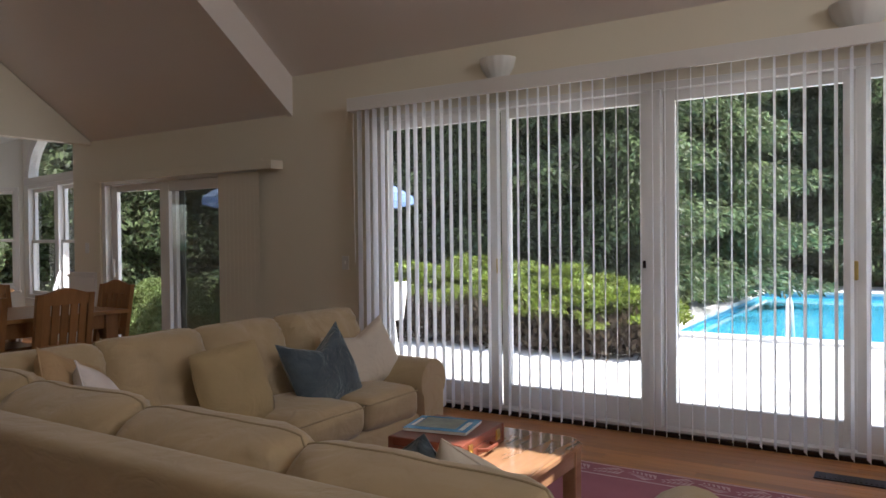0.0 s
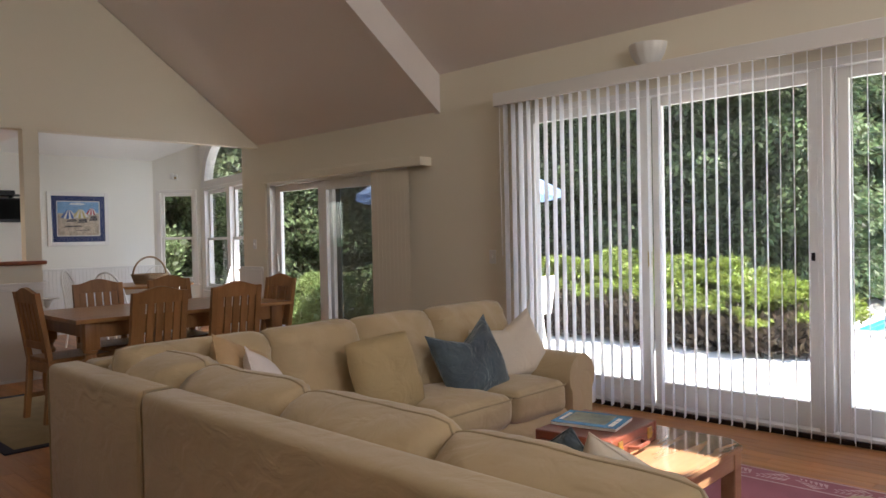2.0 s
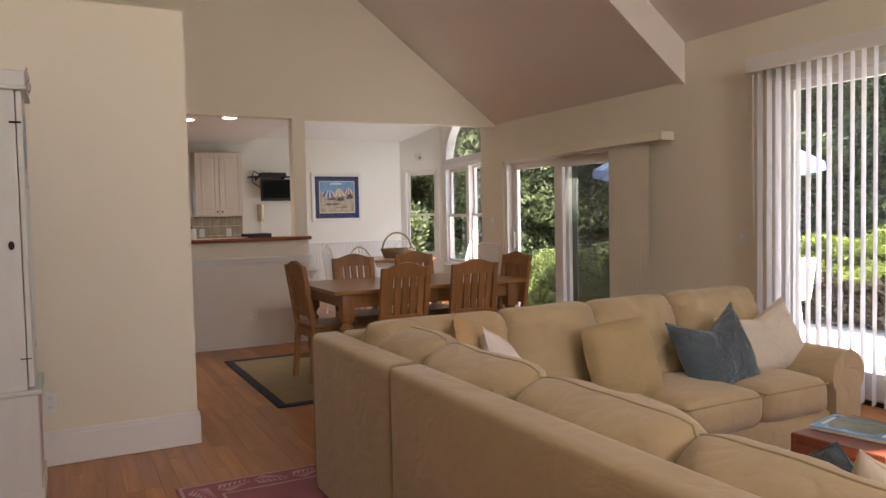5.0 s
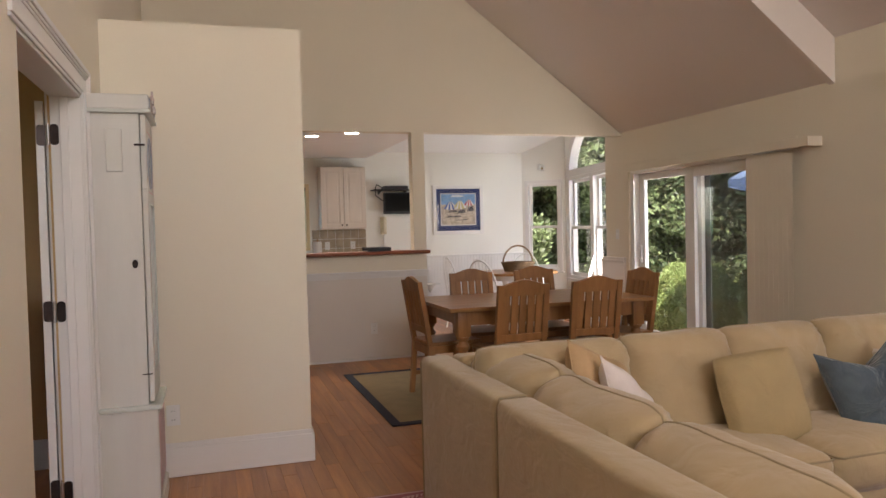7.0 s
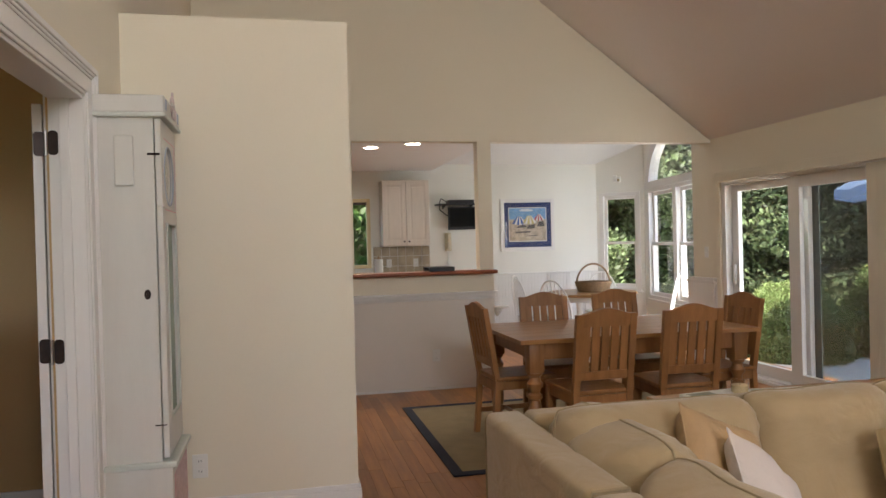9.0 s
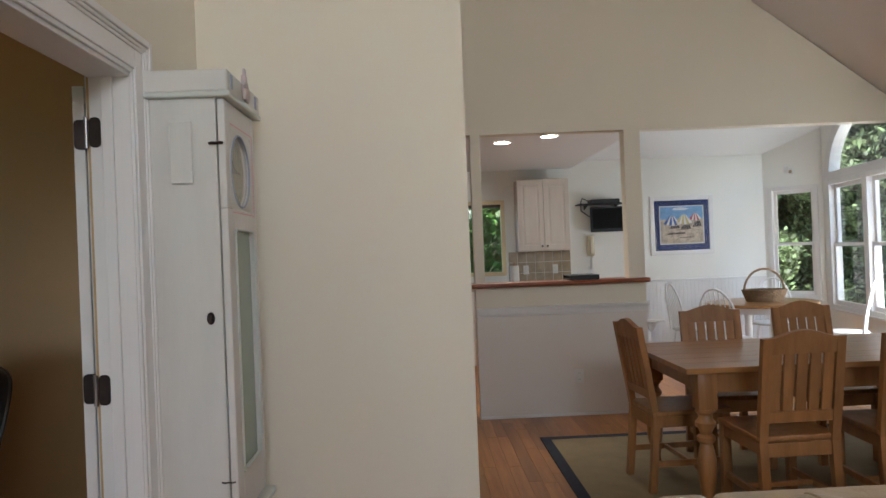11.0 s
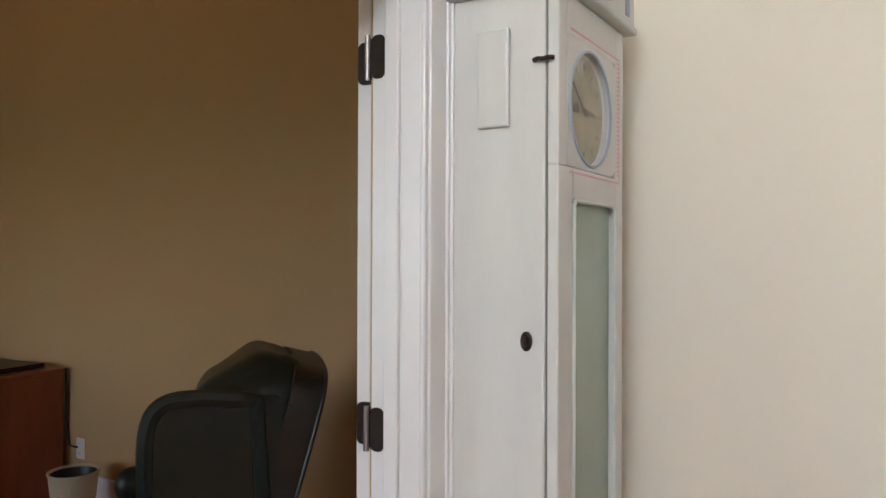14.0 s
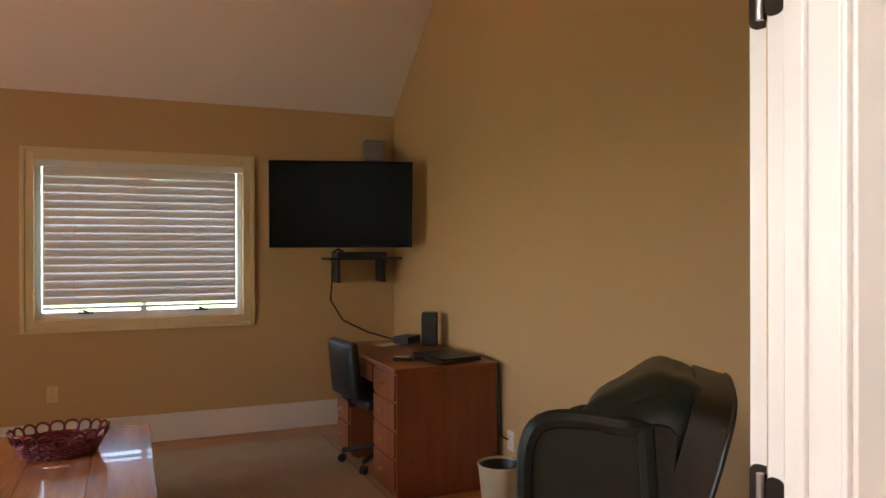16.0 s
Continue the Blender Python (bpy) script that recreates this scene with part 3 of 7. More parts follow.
def pane(root, x0, x1, y, z0, z1):
    p = part("pane", box(B(), x0 - 0.004, x1 + 0.004, y - 0.002, y + 0.002, z0 - 0.004, z1 + 0.004), M["glass"], root)
    p.visible_shadow = False
    return p


def rails(bm, x0, x1, y0, y1, z0, z1, l, r, bot, top):
    cut_box(bm, x0, x0 + l, y0, y1, z0, z1)
    cut_box(bm, x1 - r, x1, y0, y1, z0, z1)
    cut_box(bm, x0 + l, x1 - r, y0, y1, z0, z0 + bot)
    cut_box(bm, x0 + l, x1 - r, y0, y1, z1 - top, z1)
    return bm


# wide garden doors
gd = thing("door_garden", pose(0, WY, 0), "wide white-framed sliding glass garden doors, closed", "glass door")
tagged(gd, kind="structure")
b = rails(B(), -3.93, 0.75, 0.0, 0.14, 0.03, 2.27, 0.05, 0.05, 0.02, 0.045)
cut_box(b, -1.635, -1.555, 0.002, 0.138, 0.05, 2.225)
part("outer_frame", b, M["trim"], gd)
b = cut_box(B(), -3.93, 0.75, -0.02, 0.16, 0.0, 0.03)
part("sill", b, M["dark_metal"], gd, "dark bronze door track")
for x0, x1, l, r, y in ((-3.88, -2.74, 0.14, 0.07, 0.02), (-2.74, -1.635, 0.07, 0.075, 0.07), (-1.555, -0.46, 0.075, 0.07, 0.07), (-0.46, 0.70, 0.07, 0.14, 0.02)):
    b = rails(B(), x0, x1, y, y + 0.045, 0.05, 2.225, l, r, 0.155, 0.07)
    f = part("door_panel", b, M["trim"], gd)
    pane(f, x0 + l, x1 - r, y + 0.022, 0.205, 2.155)
    if y > 0.05 and x0 < -2:
        part("lock", rbox(B(), (-1.68, y - 0.006, 1.10), (0.02, 0.014, 0.05), 0.004, 2, 1), M["dark_metal"], f, "small dark lock")
for x in (-2.735, -0.465):
    part("handle", rbox(B(), (x, 0.008, 1.08), (0.028, 0.02, 0.11), 0.006, 2, 1), M["brass"], gd, "brass door pull")

# dining slider
sd = thing("door_dining", pose(0, WY, 0), "white sliding glass door beside the dining table", "glass door")
tagged(sd, kind="structure")
part("outer_frame", rails(B(), -7.58, -5.2, 0.0, 0.13, 0.03, 1.94, 0.06, 0.05, 0.02, 0.05), M["trim"], sd)
part("sill", cut_box(B(), -7.58, -5.2, -0.02, 0.15, 0.0, 0.03), M["trim"], sd)
f = part("door_panel", rails(B(), -7.52, -6.44, 0.075, 0.12, 0.05, 1.89, 0.10, 0.10, 0.11, 0.07), M["trim"], sd)
pane(f, -7.42, -6.54, 0.10, 0.16, 1.82)
f = part("door_panel", rails(B(), -6.62, -5.25, 0.02, 0.065, 0.05, 1.89, 0.14, 0.08, 0.11, 0.10), M["trim"], sd)
pane(f, -6.48, -5.33, 0.042, 0.16, 1.79)
part("handle", rbox(B(), (-7.47, 0.06, 1.0), (0.03, 0.03, 0.2), 0.01, 2, 1), M["white_plastic"], sd, "white door pull")
sm_ = bpy.data.materials.new("insect_mesh")
sm_.use_nodes = True
sx_, sp_ = sm_.node_tree.nodes.new("ShaderNodeMixShader"), sm_.node_tree.nodes.new("ShaderNodeBsdfTransparent")
sm_.node_tree.nodes["Principled BSDF"].inputs["Base Color"].default_value = (0.05, 0.05, 0.05, 1)
sx_.inputs[0].default_value = 0.45
sm_.node_tree.links.new(sp_.outputs[0], sx_.inputs[1])
sm_.node_tree.links.new(sm_.node_tree.nodes["Principled BSDF"].outputs[0], sx_.inputs[2])
sm_.node_tree.links.new(sx_.outputs[0], sm_.node_tree.nodes["Material Output"].inputs[0])
part("insect_screen", box(B(), -6.37, -5.25, 0.131, 0.1325, 0.05, 1.89), sm_, sd, "fine dark insect screen")
part("screen_edge", cut_box(B(), -6.51, -6.37, 0.125, 0.14, 0.05, 1.89), material("grey_aluminium", (0.13, 0.15, 0.135), 0.4, metal=0.6, var=0.05, bump=0), sd, "dark grey edge of the insect screen")
b = cut_box(B(), -7.66, -7.585, -0.018, -0.001, 0, 2.02)
cut_box(b, -7.66, -5.12, -0.018, -0.001, 1.945, 2.02)
b.transform(Matrix.Translation((0, WY, 0)))
structure("trim_7", b, M["wall"], "cream painted door casing", category="door casing")


def double_hung(root, x0, x1, z0, z1, meet):
    """Two sashes in a casing, in the local plane y = 0."""
    b = rails(B(), x0 - 0.06, x1 + 0.06, -0.02, 0.11, z0 - 0.05, z1 + 0.05, 0.06, 0.06, 0.05, 0.05)
    cut_box(b, x0 - 0.08, x1 + 0.08, -0.05, 0.0, z0 - 0.075, z0 - 0.05)
    part("casing", b, M["trim"], root)
    f = part("sash", rails(B(), x0, x1, 0.015, 0.045, z0, meet + 0.02, 0.04, 0.04, 0.05, 0.04), M["trim"], root)
    pane(f, x0 + 0.04, x1 - 0.04, 0.03, z0 + 0.05, meet - 0.02)
    f = part("sash", rails(B(), x0, x1, 0.05, 0.08, meet - 0.02, z1, 0.04, 0.04, 0.04, 0.045), M["trim"], root)
    pane(f, x0 + 0.04, x1 - 0.04, 0.065, meet + 0.02, z1 - 0.045)


w1 = tagged(thing("window_1", nook, "white double-hung window in the angled bay wall", "window"), kind="structure")
double_hung(w1, NW0 + 0.06, NW1 - 0.06, 0.67, 2.01, 1.32)
w2 = tagged(thing("window_2", arch, "pair of white double-hung windows under an arched pane", "window"), kind="structure")
double_hung(w2, AX0 + 0.07, ac - 0.06, 0.58, 2.02, 1.30)
double_hung(w2, ac + 0.06, AX1 - 0.07, 0.58, 2.02, 1.30)
b = B()
for i in range(24):
    a0, a1 = math.pi * i / 24, math.pi * (i + 1) / 24
    o, n_ = 0.05, -0.09
    prism(b, [(ac + (ar + e) * math.cos(a), 2.14 + (rise + e) * math.sin(a)) for a, e in ((a0, o), (a1, o), (a1, n_), (a0, n_))], -0.02, 0.11, "y")
cut_box(b, AX0 - 0.05, AX1 + 0.05, -0.03, 0.12, 2.07, 2.17)
part("arch_frame", b, M["trim"], w2)
p = part("pane", prism(B(), [(ac + (ar - 0.08) * math.cos(math.pi * i / 24), 2.16 + (rise - 0.08) * math.sin(math.pi * i / 24)) for i in range(25)], 0.05, 0.054, "y"), M["glass"], w2)
p.visible_shadow = False
w3 = tagged(thing("window_3", Matrix.Translation((KX, 0, 0)) @ Matrix.Rotation(radians(90), 4, "Z"), "small kitchen window with a wooden frame", "window"), kind="structure")
part("frame", rails(B(), 0.35, 1.17, -0.02, 0.08, 1.06, 2.03, 0.05, 0.05, 0.05, 0.05), M["den_trim"], w3)
pane(w3, 0.40, 1.12, 0.03, 1.11, 1.98)
part("shade", cut_box(B(), 0.40, 1.12, -0.012, 0.01, 1.94, 1.99), M["dark_metal"], w3, "dark rolled-up shade")

# den window, closed blind in front of it
w4 = tagged(thing("window_4", pose(0, QY - 0.1, 0), "white den casement window with two dark cranks", "window"), kind="structure")
b = rails(B(), -3.9, -2.5, 0.0, 0.05, 0.91, 2.03, 0.04, 0.04, 0.05, 0.04)
cut_box(b, -3.22, -3.18, 0.0, 0.05, 0.96, 1.99)
part("frame", b, M["white_plastic"], w4)
pane(w4, -3.86, -3.22, 0.02, 0.96, 1.99)
pane(w4, -3.18, -2.54, 0.02, 0.96, 1.99)
for x in (-3.6, -2.82):
    b = rbox(B(), (x, 0.075, 0.955), (0.10, 0.02, 0.014), 0.006, 2, 1)
    tube(b, [(x - 0.02, 0.06, 0.955), (x + 0.02, 0.085, 0.975)], 0.006)
    part("crank", b, M["dark_metal"], w4, "dark window crank")


# ---- blinds ----
def vinyl(name, base, through):
    m = material(name, base, 0.5, var=0.01, scale=4, grain=30, bump=0.02, depth=0.001)
    t = m.node_tree
    tr, mx = t.nodes.new("ShaderNodeBsdfTranslucent"), t.nodes.new("ShaderNodeMixShader")
    tr.inputs[0].default_value = (*base, 1)
    mx.inputs[0].default_value = through
    t.links.new(t.nodes["Principled BSDF"].outputs[0], mx.inputs[1])
    t.links.new(tr.outputs[0], mx.inputs[2])
    t.links.new(mx.outputs[0], t.nodes["Material Output"].inputs[0])
    return m


M["slat"] = vinyl("blind_vinyl", (0.90, 0.89, 0.89), 0.55)


def slat_mesh(name, width, h, axis_z=True, curve=0.004):
    b = B()
    n = 5
    verts, faces = [], []
    for s in (0, 1):
        for i in range(n + 1):
            u = -width / 2 + width * i / n
            c = curve * (1 - (2 * u / width) ** 2) + (0.0012 if s else 0)
            verts += [(c, u, 0), (c, u, h)] if axis_z else [(0, u, c), (h, u, c)]
    for i in range(n):
        a = 2 * i
        faces.append((a, a + 2, a + 3, a + 1))
        o = 2 * (n + 1)
        faces.append((o + a + 1, o + a + 3, o + a + 2, o + a))
    o = 2 * (n + 1)
    faces += [(0, 1, o + 1, o), (2 * n, o + 2 * n, o + 2 * n + 1, 2 * n + 1)]
    add(b, verts, faces)
    return mesh_of(name, b, M["slat"], True)


vb = thing("vertical_blind", pose(-1.6, WY - 0.11, 2.3), "white vinyl vertical blind with its slats turned open", "blind")
b = cut_box(B(), -2.40, 2.4, -0.06, -0.035, 0.005, 0.11)
cut_box(b, -2.40, -2.38, -0.035, 0.105, 0.005, 0.11)
cut_box(b, -2.38, 2.4, -0.035, 0.105, 0.09, 0.11)
part("valance", b, M["trim"], vb)
part("headrail", cut_box(B(), -2.36, 2.4, -0.012, 0.028, 0.03, 0.07), M["white_plastic"], vb)
sm = slat_mesh("slat", 0.089, 2.285)
rnd = random.Random(4)
x, k = -2.33, 0
while x < 2.35:
    s = new("slat", sm)
    s.parent = vb
    turn = 15.5 + rnd.uniform(-2, 2)
    s.matrix_basis = pose(x, 0.008, -2.268, rnd.uniform(-0.25, 0.25), 0, turn)
    x += 0.0785
    k += 1
part("wand", tube(B(), [(-2.365, -0.02, 0.02), (-2.365, -0.022, -0.5), (-2.36, -0.02, -1.2)], 0.004, 6), M["white_plastic"], vb)

vs = thing("vertical_blind", pose(-5.36, WY - 0.09, 1.9), "cream vertical blind stacked to one side of the slider", "blind")
b = cut_box(B(), -2.09, 0.49, -0.06, -0.04, 0.01, 0.085)
cut_box(b, 0.47, 0.49, -0.04, 0.085, 0.01, 0.085)
cut_box(b, -2.09, 0.47, -0.04, 0.085, 0.07, 0.085)
part("valance", b, M["wall"], vs)
sm2 = slat_mesh("slat", 0.089, 1.86, True, 0.0004)
sm2.materials.clear()
sm2.materials.append(material("cream_blind_fabric", (0.76, 0.69, 0.56), 0.8, var=0.03, scale=6, grain=200, bump=0.1, depth=0.001))
for k in range(9):
    s = new("slat", sm2)
    s.parent = vs
    s.matrix_basis = pose(-0.21 + 0.052 * k, 0.0022 * k, -1.86, 0, 0, 91)

hb = thing("window_blind", pose(-3.2, QY - 0.02, 0), "white slatted window blind let down and closed", "blind")
part("headrail", cut_box(B(), -0.70, 0.70, -0.03, 0.02, 1.985, 2.03), M["white_plastic"], hb)
hm = slat_mesh("slat", 0.071, 1.30, False)
hm.materials.clear()
hm.materials.append(vinyl("den_blind_vinyl", (0.76, 0.72, 0.68), 0.03))
for k in range(17):
    s = new("slat", hm)
    s.parent = hb
    s.matrix_basis = pose(-0.65, -0.01, 1.955 - 0.0565 * k, -75 + rnd.uniform(-2, 2), 0, 0)
part("bottom_rail", cut_box(B(), -0.65, 0.65, -0.035, 0.012, 0.985, 1.0), M["white_plastic"], hb)
for x in (-0.45, 0.45):
    part("cord", tube(B(), [(x, 0.022, 2.0), (x, 0.022, 1.0)], 0.0015, 5), M["white_plastic"], hb)

# ---- garden ----
M["patio"] = material("pale_patio_concrete", (0.68, 0.66, 0.62), 0.8, var=0.06, scale=1.5, grain=60, bump=0.1, depth=0.003)
M["lawn"] = material("lawn", (0.07, 0.12, 0.03), 0.9, var=0.3, scale=2, grain=90, bump=0.5, depth=0.02)
M["pool_tile"] = material("pool_liner", (0.20, 0.55, 0.72), 0.3, var=0.05, scale=4, grain=30, bump=0)
M["bark"] = material("bark", (0.11, 0.075, 0.05), 0.9, var=0.3, scale=5, grain=30, stretch=(1, 1, 0.3), bump=0.6, depth=0.02)


def leaf_material(name, base, spread, through=0.35):
    m = bpy.data.materials.new(name)
    m.use_nodes = True
    t = m.node_tree
    p = t.nodes["Principled BSDF"]
    p.inputs["Roughness"].default_value = 0.55
    p.inputs["Specular IOR Level"].default_value = 0.3
    geo = t.nodes.new("ShaderNodeNewGeometry")
    hsv = t.nodes.new("ShaderNodeHueSaturation")
    hsv.inputs["Color"].default_value = (*base, 1)
    for name_, lo, hi in (("Value", 1 - spread, 1 + spread), ("Hue", 0.485, 0.515)):
        r = t.nodes.new("ShaderNodeMapRange")
        r.inputs[3].default_value, r.inputs[4].default_value = lo, hi
        t.links.new(geo.outputs["Random Per Island"], r.inputs[0])
        t.links.new(r.outputs[0], hsv.inputs[name_])
    t.links.new(hsv.outputs[0], p.inputs["Base Color"])
    tr, mx = t.nodes.new("ShaderNodeBsdfTranslucent"), t.nodes.new("ShaderNodeMixShader")
    t.links.new(hsv.outputs[0], tr.inputs[0])
    mx.inputs[0].default_value = through
    t.links.new(p.outputs[0], mx.inputs[1])
    t.links.new(tr.outputs[0], mx.inputs[2])
    t.links.new(mx.outputs[0], t.nodes["Material Output"].inputs[0])
    return m


M["conifer"] = leaf_material("conifer_needles", (0.118, 0.150, 0.066), 0.8, 0.45)
M["broadleaf"] = leaf_material("broad_leaves", (0.075, 0.14, 0.03), 0.5, 0.4)
M["juniper"] = leaf_material("juniper_sprays", (0.20, 0.25, 0.045), 0.5, 0.3)
M["twigs"] = leaf_material("dry_juniper_twigs", (0.10, 0.075, 0.05), 0.5, 0.1)
M["box_leaf"] = leaf_material("boxwood_leaves", (0.19, 0.245, 0.085), 0.45, 0.35)

b = B()
GZ = -0.15
for x0, x1, y0, y1 in ((-900, 900, 22.5, 1500), (-900, -4.1, 4.46, 22.5), (7.0, 900, 4.46, 22.5), (-900, 900, -900, -7), (-900, -12.5, -7, 4.46), (4.2, 900, -7, 4.46)):
    add(b, [(x0, y0, GZ), (x1, y0, GZ), (x1, y1, GZ), (x0, y1, GZ)], [(0, 1, 2, 3)])
structure("ground", b, M["lawn"], "mown lawn round the house")
b = B()
for x0, x1, y0, y1 in ((-4.1, 7.0, 4.46, 10.4), (-4.1, -3.2, 10.4, 19.4), (3.4, 7.0, 10.4, 19.4), (-4.1, 7.0, 19.4, 22.5)):
    add(b, [(x0, y0, GZ), (x1, y0, GZ), (x1, y1, GZ), (x0, y1, GZ)], [(0, 1, 2, 3)])
box(b, -12.5, -4.1, 4.46, 9.0, GZ - 0.1, GZ + 0.004)
structure("pavement", b, M["patio"], "sunlit pale concrete patio")
b = B()
for x0, x1, y0, y1 in ((-3.2, 3.4, 10.35, 10.42), (-3.2, 3.4, 19.38, 19.45), (-3.27, -3.2, 10.35, 19.45), (3.4, 3.47, 10.35, 19.45)):
    box(b, x0, x1, y0, y1, GZ - 1.4, GZ + 0.001)
box(b, -3.2, 3.4, 10.4, 19.4, GZ - 1.45, GZ - 1.4)
structure("pool_basin", b, M["pool_tile"], "blue swimming pool basin", category="pool")
b = B()
for x0, x1, y0, y1 in ((-3.5, 3.7, 10.08, 10.44), (-3.5, 3.7, 19.36, 19.72), (-3.5, -3.16, 10.44, 19.36), (3.36, 3.7, 10.44, 19.36)):
    cut_box(b, x0, x1, y0, y1, GZ - 0.03, GZ + 0.05, 0.015)
structure("pool_coping", b, M["patio"], "pale stone pool coping", category="coping")
wm = bpy.data.materials.new("pool_water")
wm.use_nodes = True
wp = wm.node_tree.nodes["Principled BSDF"]
wp.inputs["Base Color"].default_value = (0.06, 0.36, 0.52, 1)
wp.inputs["Roughness"].default_value = 0.06
wv, wb = wm.node_tree.nodes.new("ShaderNodeTexNoise"), wm.node_tree.nodes.new("ShaderNodeBump")
wv.inputs["Scale"].default_value = 2.2
wb.inputs["Strength"].default_value, wb.inputs["Distance"].default_value = 0.25, 0.04
wm.node_tree.links.new(wv.outputs[0], wb.inputs["Height"])
wm.node_tree.links.new(wb.outputs[0], wp.inputs["Normal"])
b = box(B(), -3.19, 3.39, 10.42, 19.38, GZ - 0.3, GZ - 0.1)
structure("water", b, wm, "clear turquoise pool water")
pr = thing("pool_rail", pose(-1.55, 10.45, GZ), "white tubular pool handrail at the water's edge", "handrail")
for x in (0.0,):
    part("rail", tube(B(), [(x, -0.30, 0.0), (x, -0.28, 0.42), (x, -0.18, 0.56), (x, 0.0, 0.58), (x, 0.2, 0.46), (x, 0.36, 0.1), (x, 0.37, -0.2)], 0.022, 8), M["white_plastic"], pr, smooth=True)


def leaves(n, seed, where, size, long=1.6, droop=0.0, flat=0.0):
    """Many small leaf blades; where(rnd) gives a place and the outward direction there."""
    r = random.Random(seed)
    verts, faces = [], []
    for _ in range(n):
        p, out = where(r)
        d = (out + Vector((r.gauss(0, 0.6), r.gauss(0, 0.6), r.gauss(0, 0.6) - droop))).normalized()
        side = d.cross(Vector((r.gauss(0, 1), r.gauss(0, 1), r.gauss(0, 1) + flat))).normalized()
        s = size * r.uniform(0.6, 1.35)
        l, w = s * long, s * 0.5
        k = len(verts)
        verts += [p - side * w * 0.3, p + d * l * 0.5 - side * w, p + d * l, p + d * l * 0.5 + side * w]
        faces.append((k, k + 1, k + 2, k + 3))
    me = bpy.data.meshes.new("leaves")
    me.from_pydata([tuple(v) for v in verts], [], faces)
    return me


def crown_of(me, mat, parent, name="crown"):
    if not me.materials:
        me.materials.append(mat)
    ob = new(name, me)
    ob.parent = parent
    return ob


def conifer_where(h, rad, seed):
    ph = random.Random(seed).uniform(0, 6)

    def where(r):
        v = r.random() ** 1.15
        z = 0.25 + v * (h - 0.3)
        layer = 0.75 + 0.25 * math.sin(z * 5.5 + ph + 1.5 * math.sin(3 * ph))
        a = r.uniform(0, 6.2832)
        lump = 1 + 0.28 * math.sin(3 * a + z * 1.3 + ph) + 0.15 * math.sin(7 * a - 2 * z)
        rr = rad * (1 - 0.8 * v ** 1.6) * layer * lump * (r.random() ** 0.45)
        out = Vector((math.cos(a), math.sin(a), -0.15))
        return Vector((rr * math.cos(a), rr * math.sin(a), z)), out
    return where


def make_conifer(h, rad, seed, n):
    t = thing("conifer_tree", pose(0, 0, -50), "tall dark evergreen tree in a dense row", "tree", "evergreen screen round the garden")
    pts = [(0, 0, -0.1), (0.05, 0.02, h * 0.4), (0, 0.05, h * 0.9)]
    b = tube(B(), pts, [0.17, 0.11, 0.03], 8)
    rb = random.Random(seed)
    for k in range(14):
        z = 0.8 + (h - 2) * k / 14
        a = rb.uniform(0, 6.28)
        l = rad * 0.8 * (1 - 0.7 * k / 14)
        tube(b, [(0, 0, z), (l * 0.5 * math.cos(a), l * 0.5 * math.sin(a), z + 0.15), (l * math.cos(a), l * math.sin(a), z)], [0.035, 0.022, 0.008], 5)
    part("trunk", b, M["bark"], t)
    crown_of(leaves(n, seed, conifer_where(h, rad, seed), 0.056, 2.6, 0.30), M["conifer"], t)
    return t


protos = [make_conifer(11.0, 2.1, 3, 85000), make_conifer(9.5, 1.9, 8, 76000), make_conifer(12.5, 2.3, 15, 90000)]
rt = random.Random(11)
spots = [(-13.5 + 1.75 * i, 12.6 + 0.5 * (i % 2)) for i in range(6)] + [(-4.4 + 1.9 * i, 23.6 + 0.7 * (i % 2)) for i in range(9)]
spots += [(-12.0 + 2.6 * i, 16.5) for i in range(4)] + [(-17.2, 1.0), (-17.6, 3.2), (-17.0, 5.4), (-17.2, 8.0), (-16.4, 10.6), (-5.6, 20.5), (-6.8, 17.6), (-14.6, 9.2), (-13.4, 11.0), (-15.6, 7.2), (-11.6, 11.8), (-15.0, 5.2)]
spots += [(-8 + 3.1 * i, 29) for i in range(7)]
for i, (x, y) in enumerate(spots):
    m = pose(x + rt.uniform(-0.3, 0.3), y + rt.uniform(-0.3, 0.3), GZ, 0, 0, rt.uniform(0, 360))
    if i < 3:
        protos[i].matrix_basis = m
    else:
        copy_thing(protos[i % 3], m)


def bush_where(rx, ry, h, seed, lumps=5, deep=0.28):
    ph = random.Random(seed).uniform(0, 6)

    def where(r):
        a, v = r.uniform(0, 6.2832), r.random()
        e = math.asin(v)
        k = (1 + deep * (0.57 * math.sin(lumps * a + ph) * math.cos(e) + 0.46 * math.sin(9 * e + 2 * a + ph))) * (1 - deep + deep * r.random() ** 0.4)
        p = Vector((rx * k * math.cos(a) * math.cos(e), ry * k * math.sin(a) * math.cos(e), h * k * math.sin(e) + 0.02))
        return p, Vector((math.cos(a) * math.cos(e), math.sin(a) * math.cos(e), math.sin(e) + 0.25))
    return where


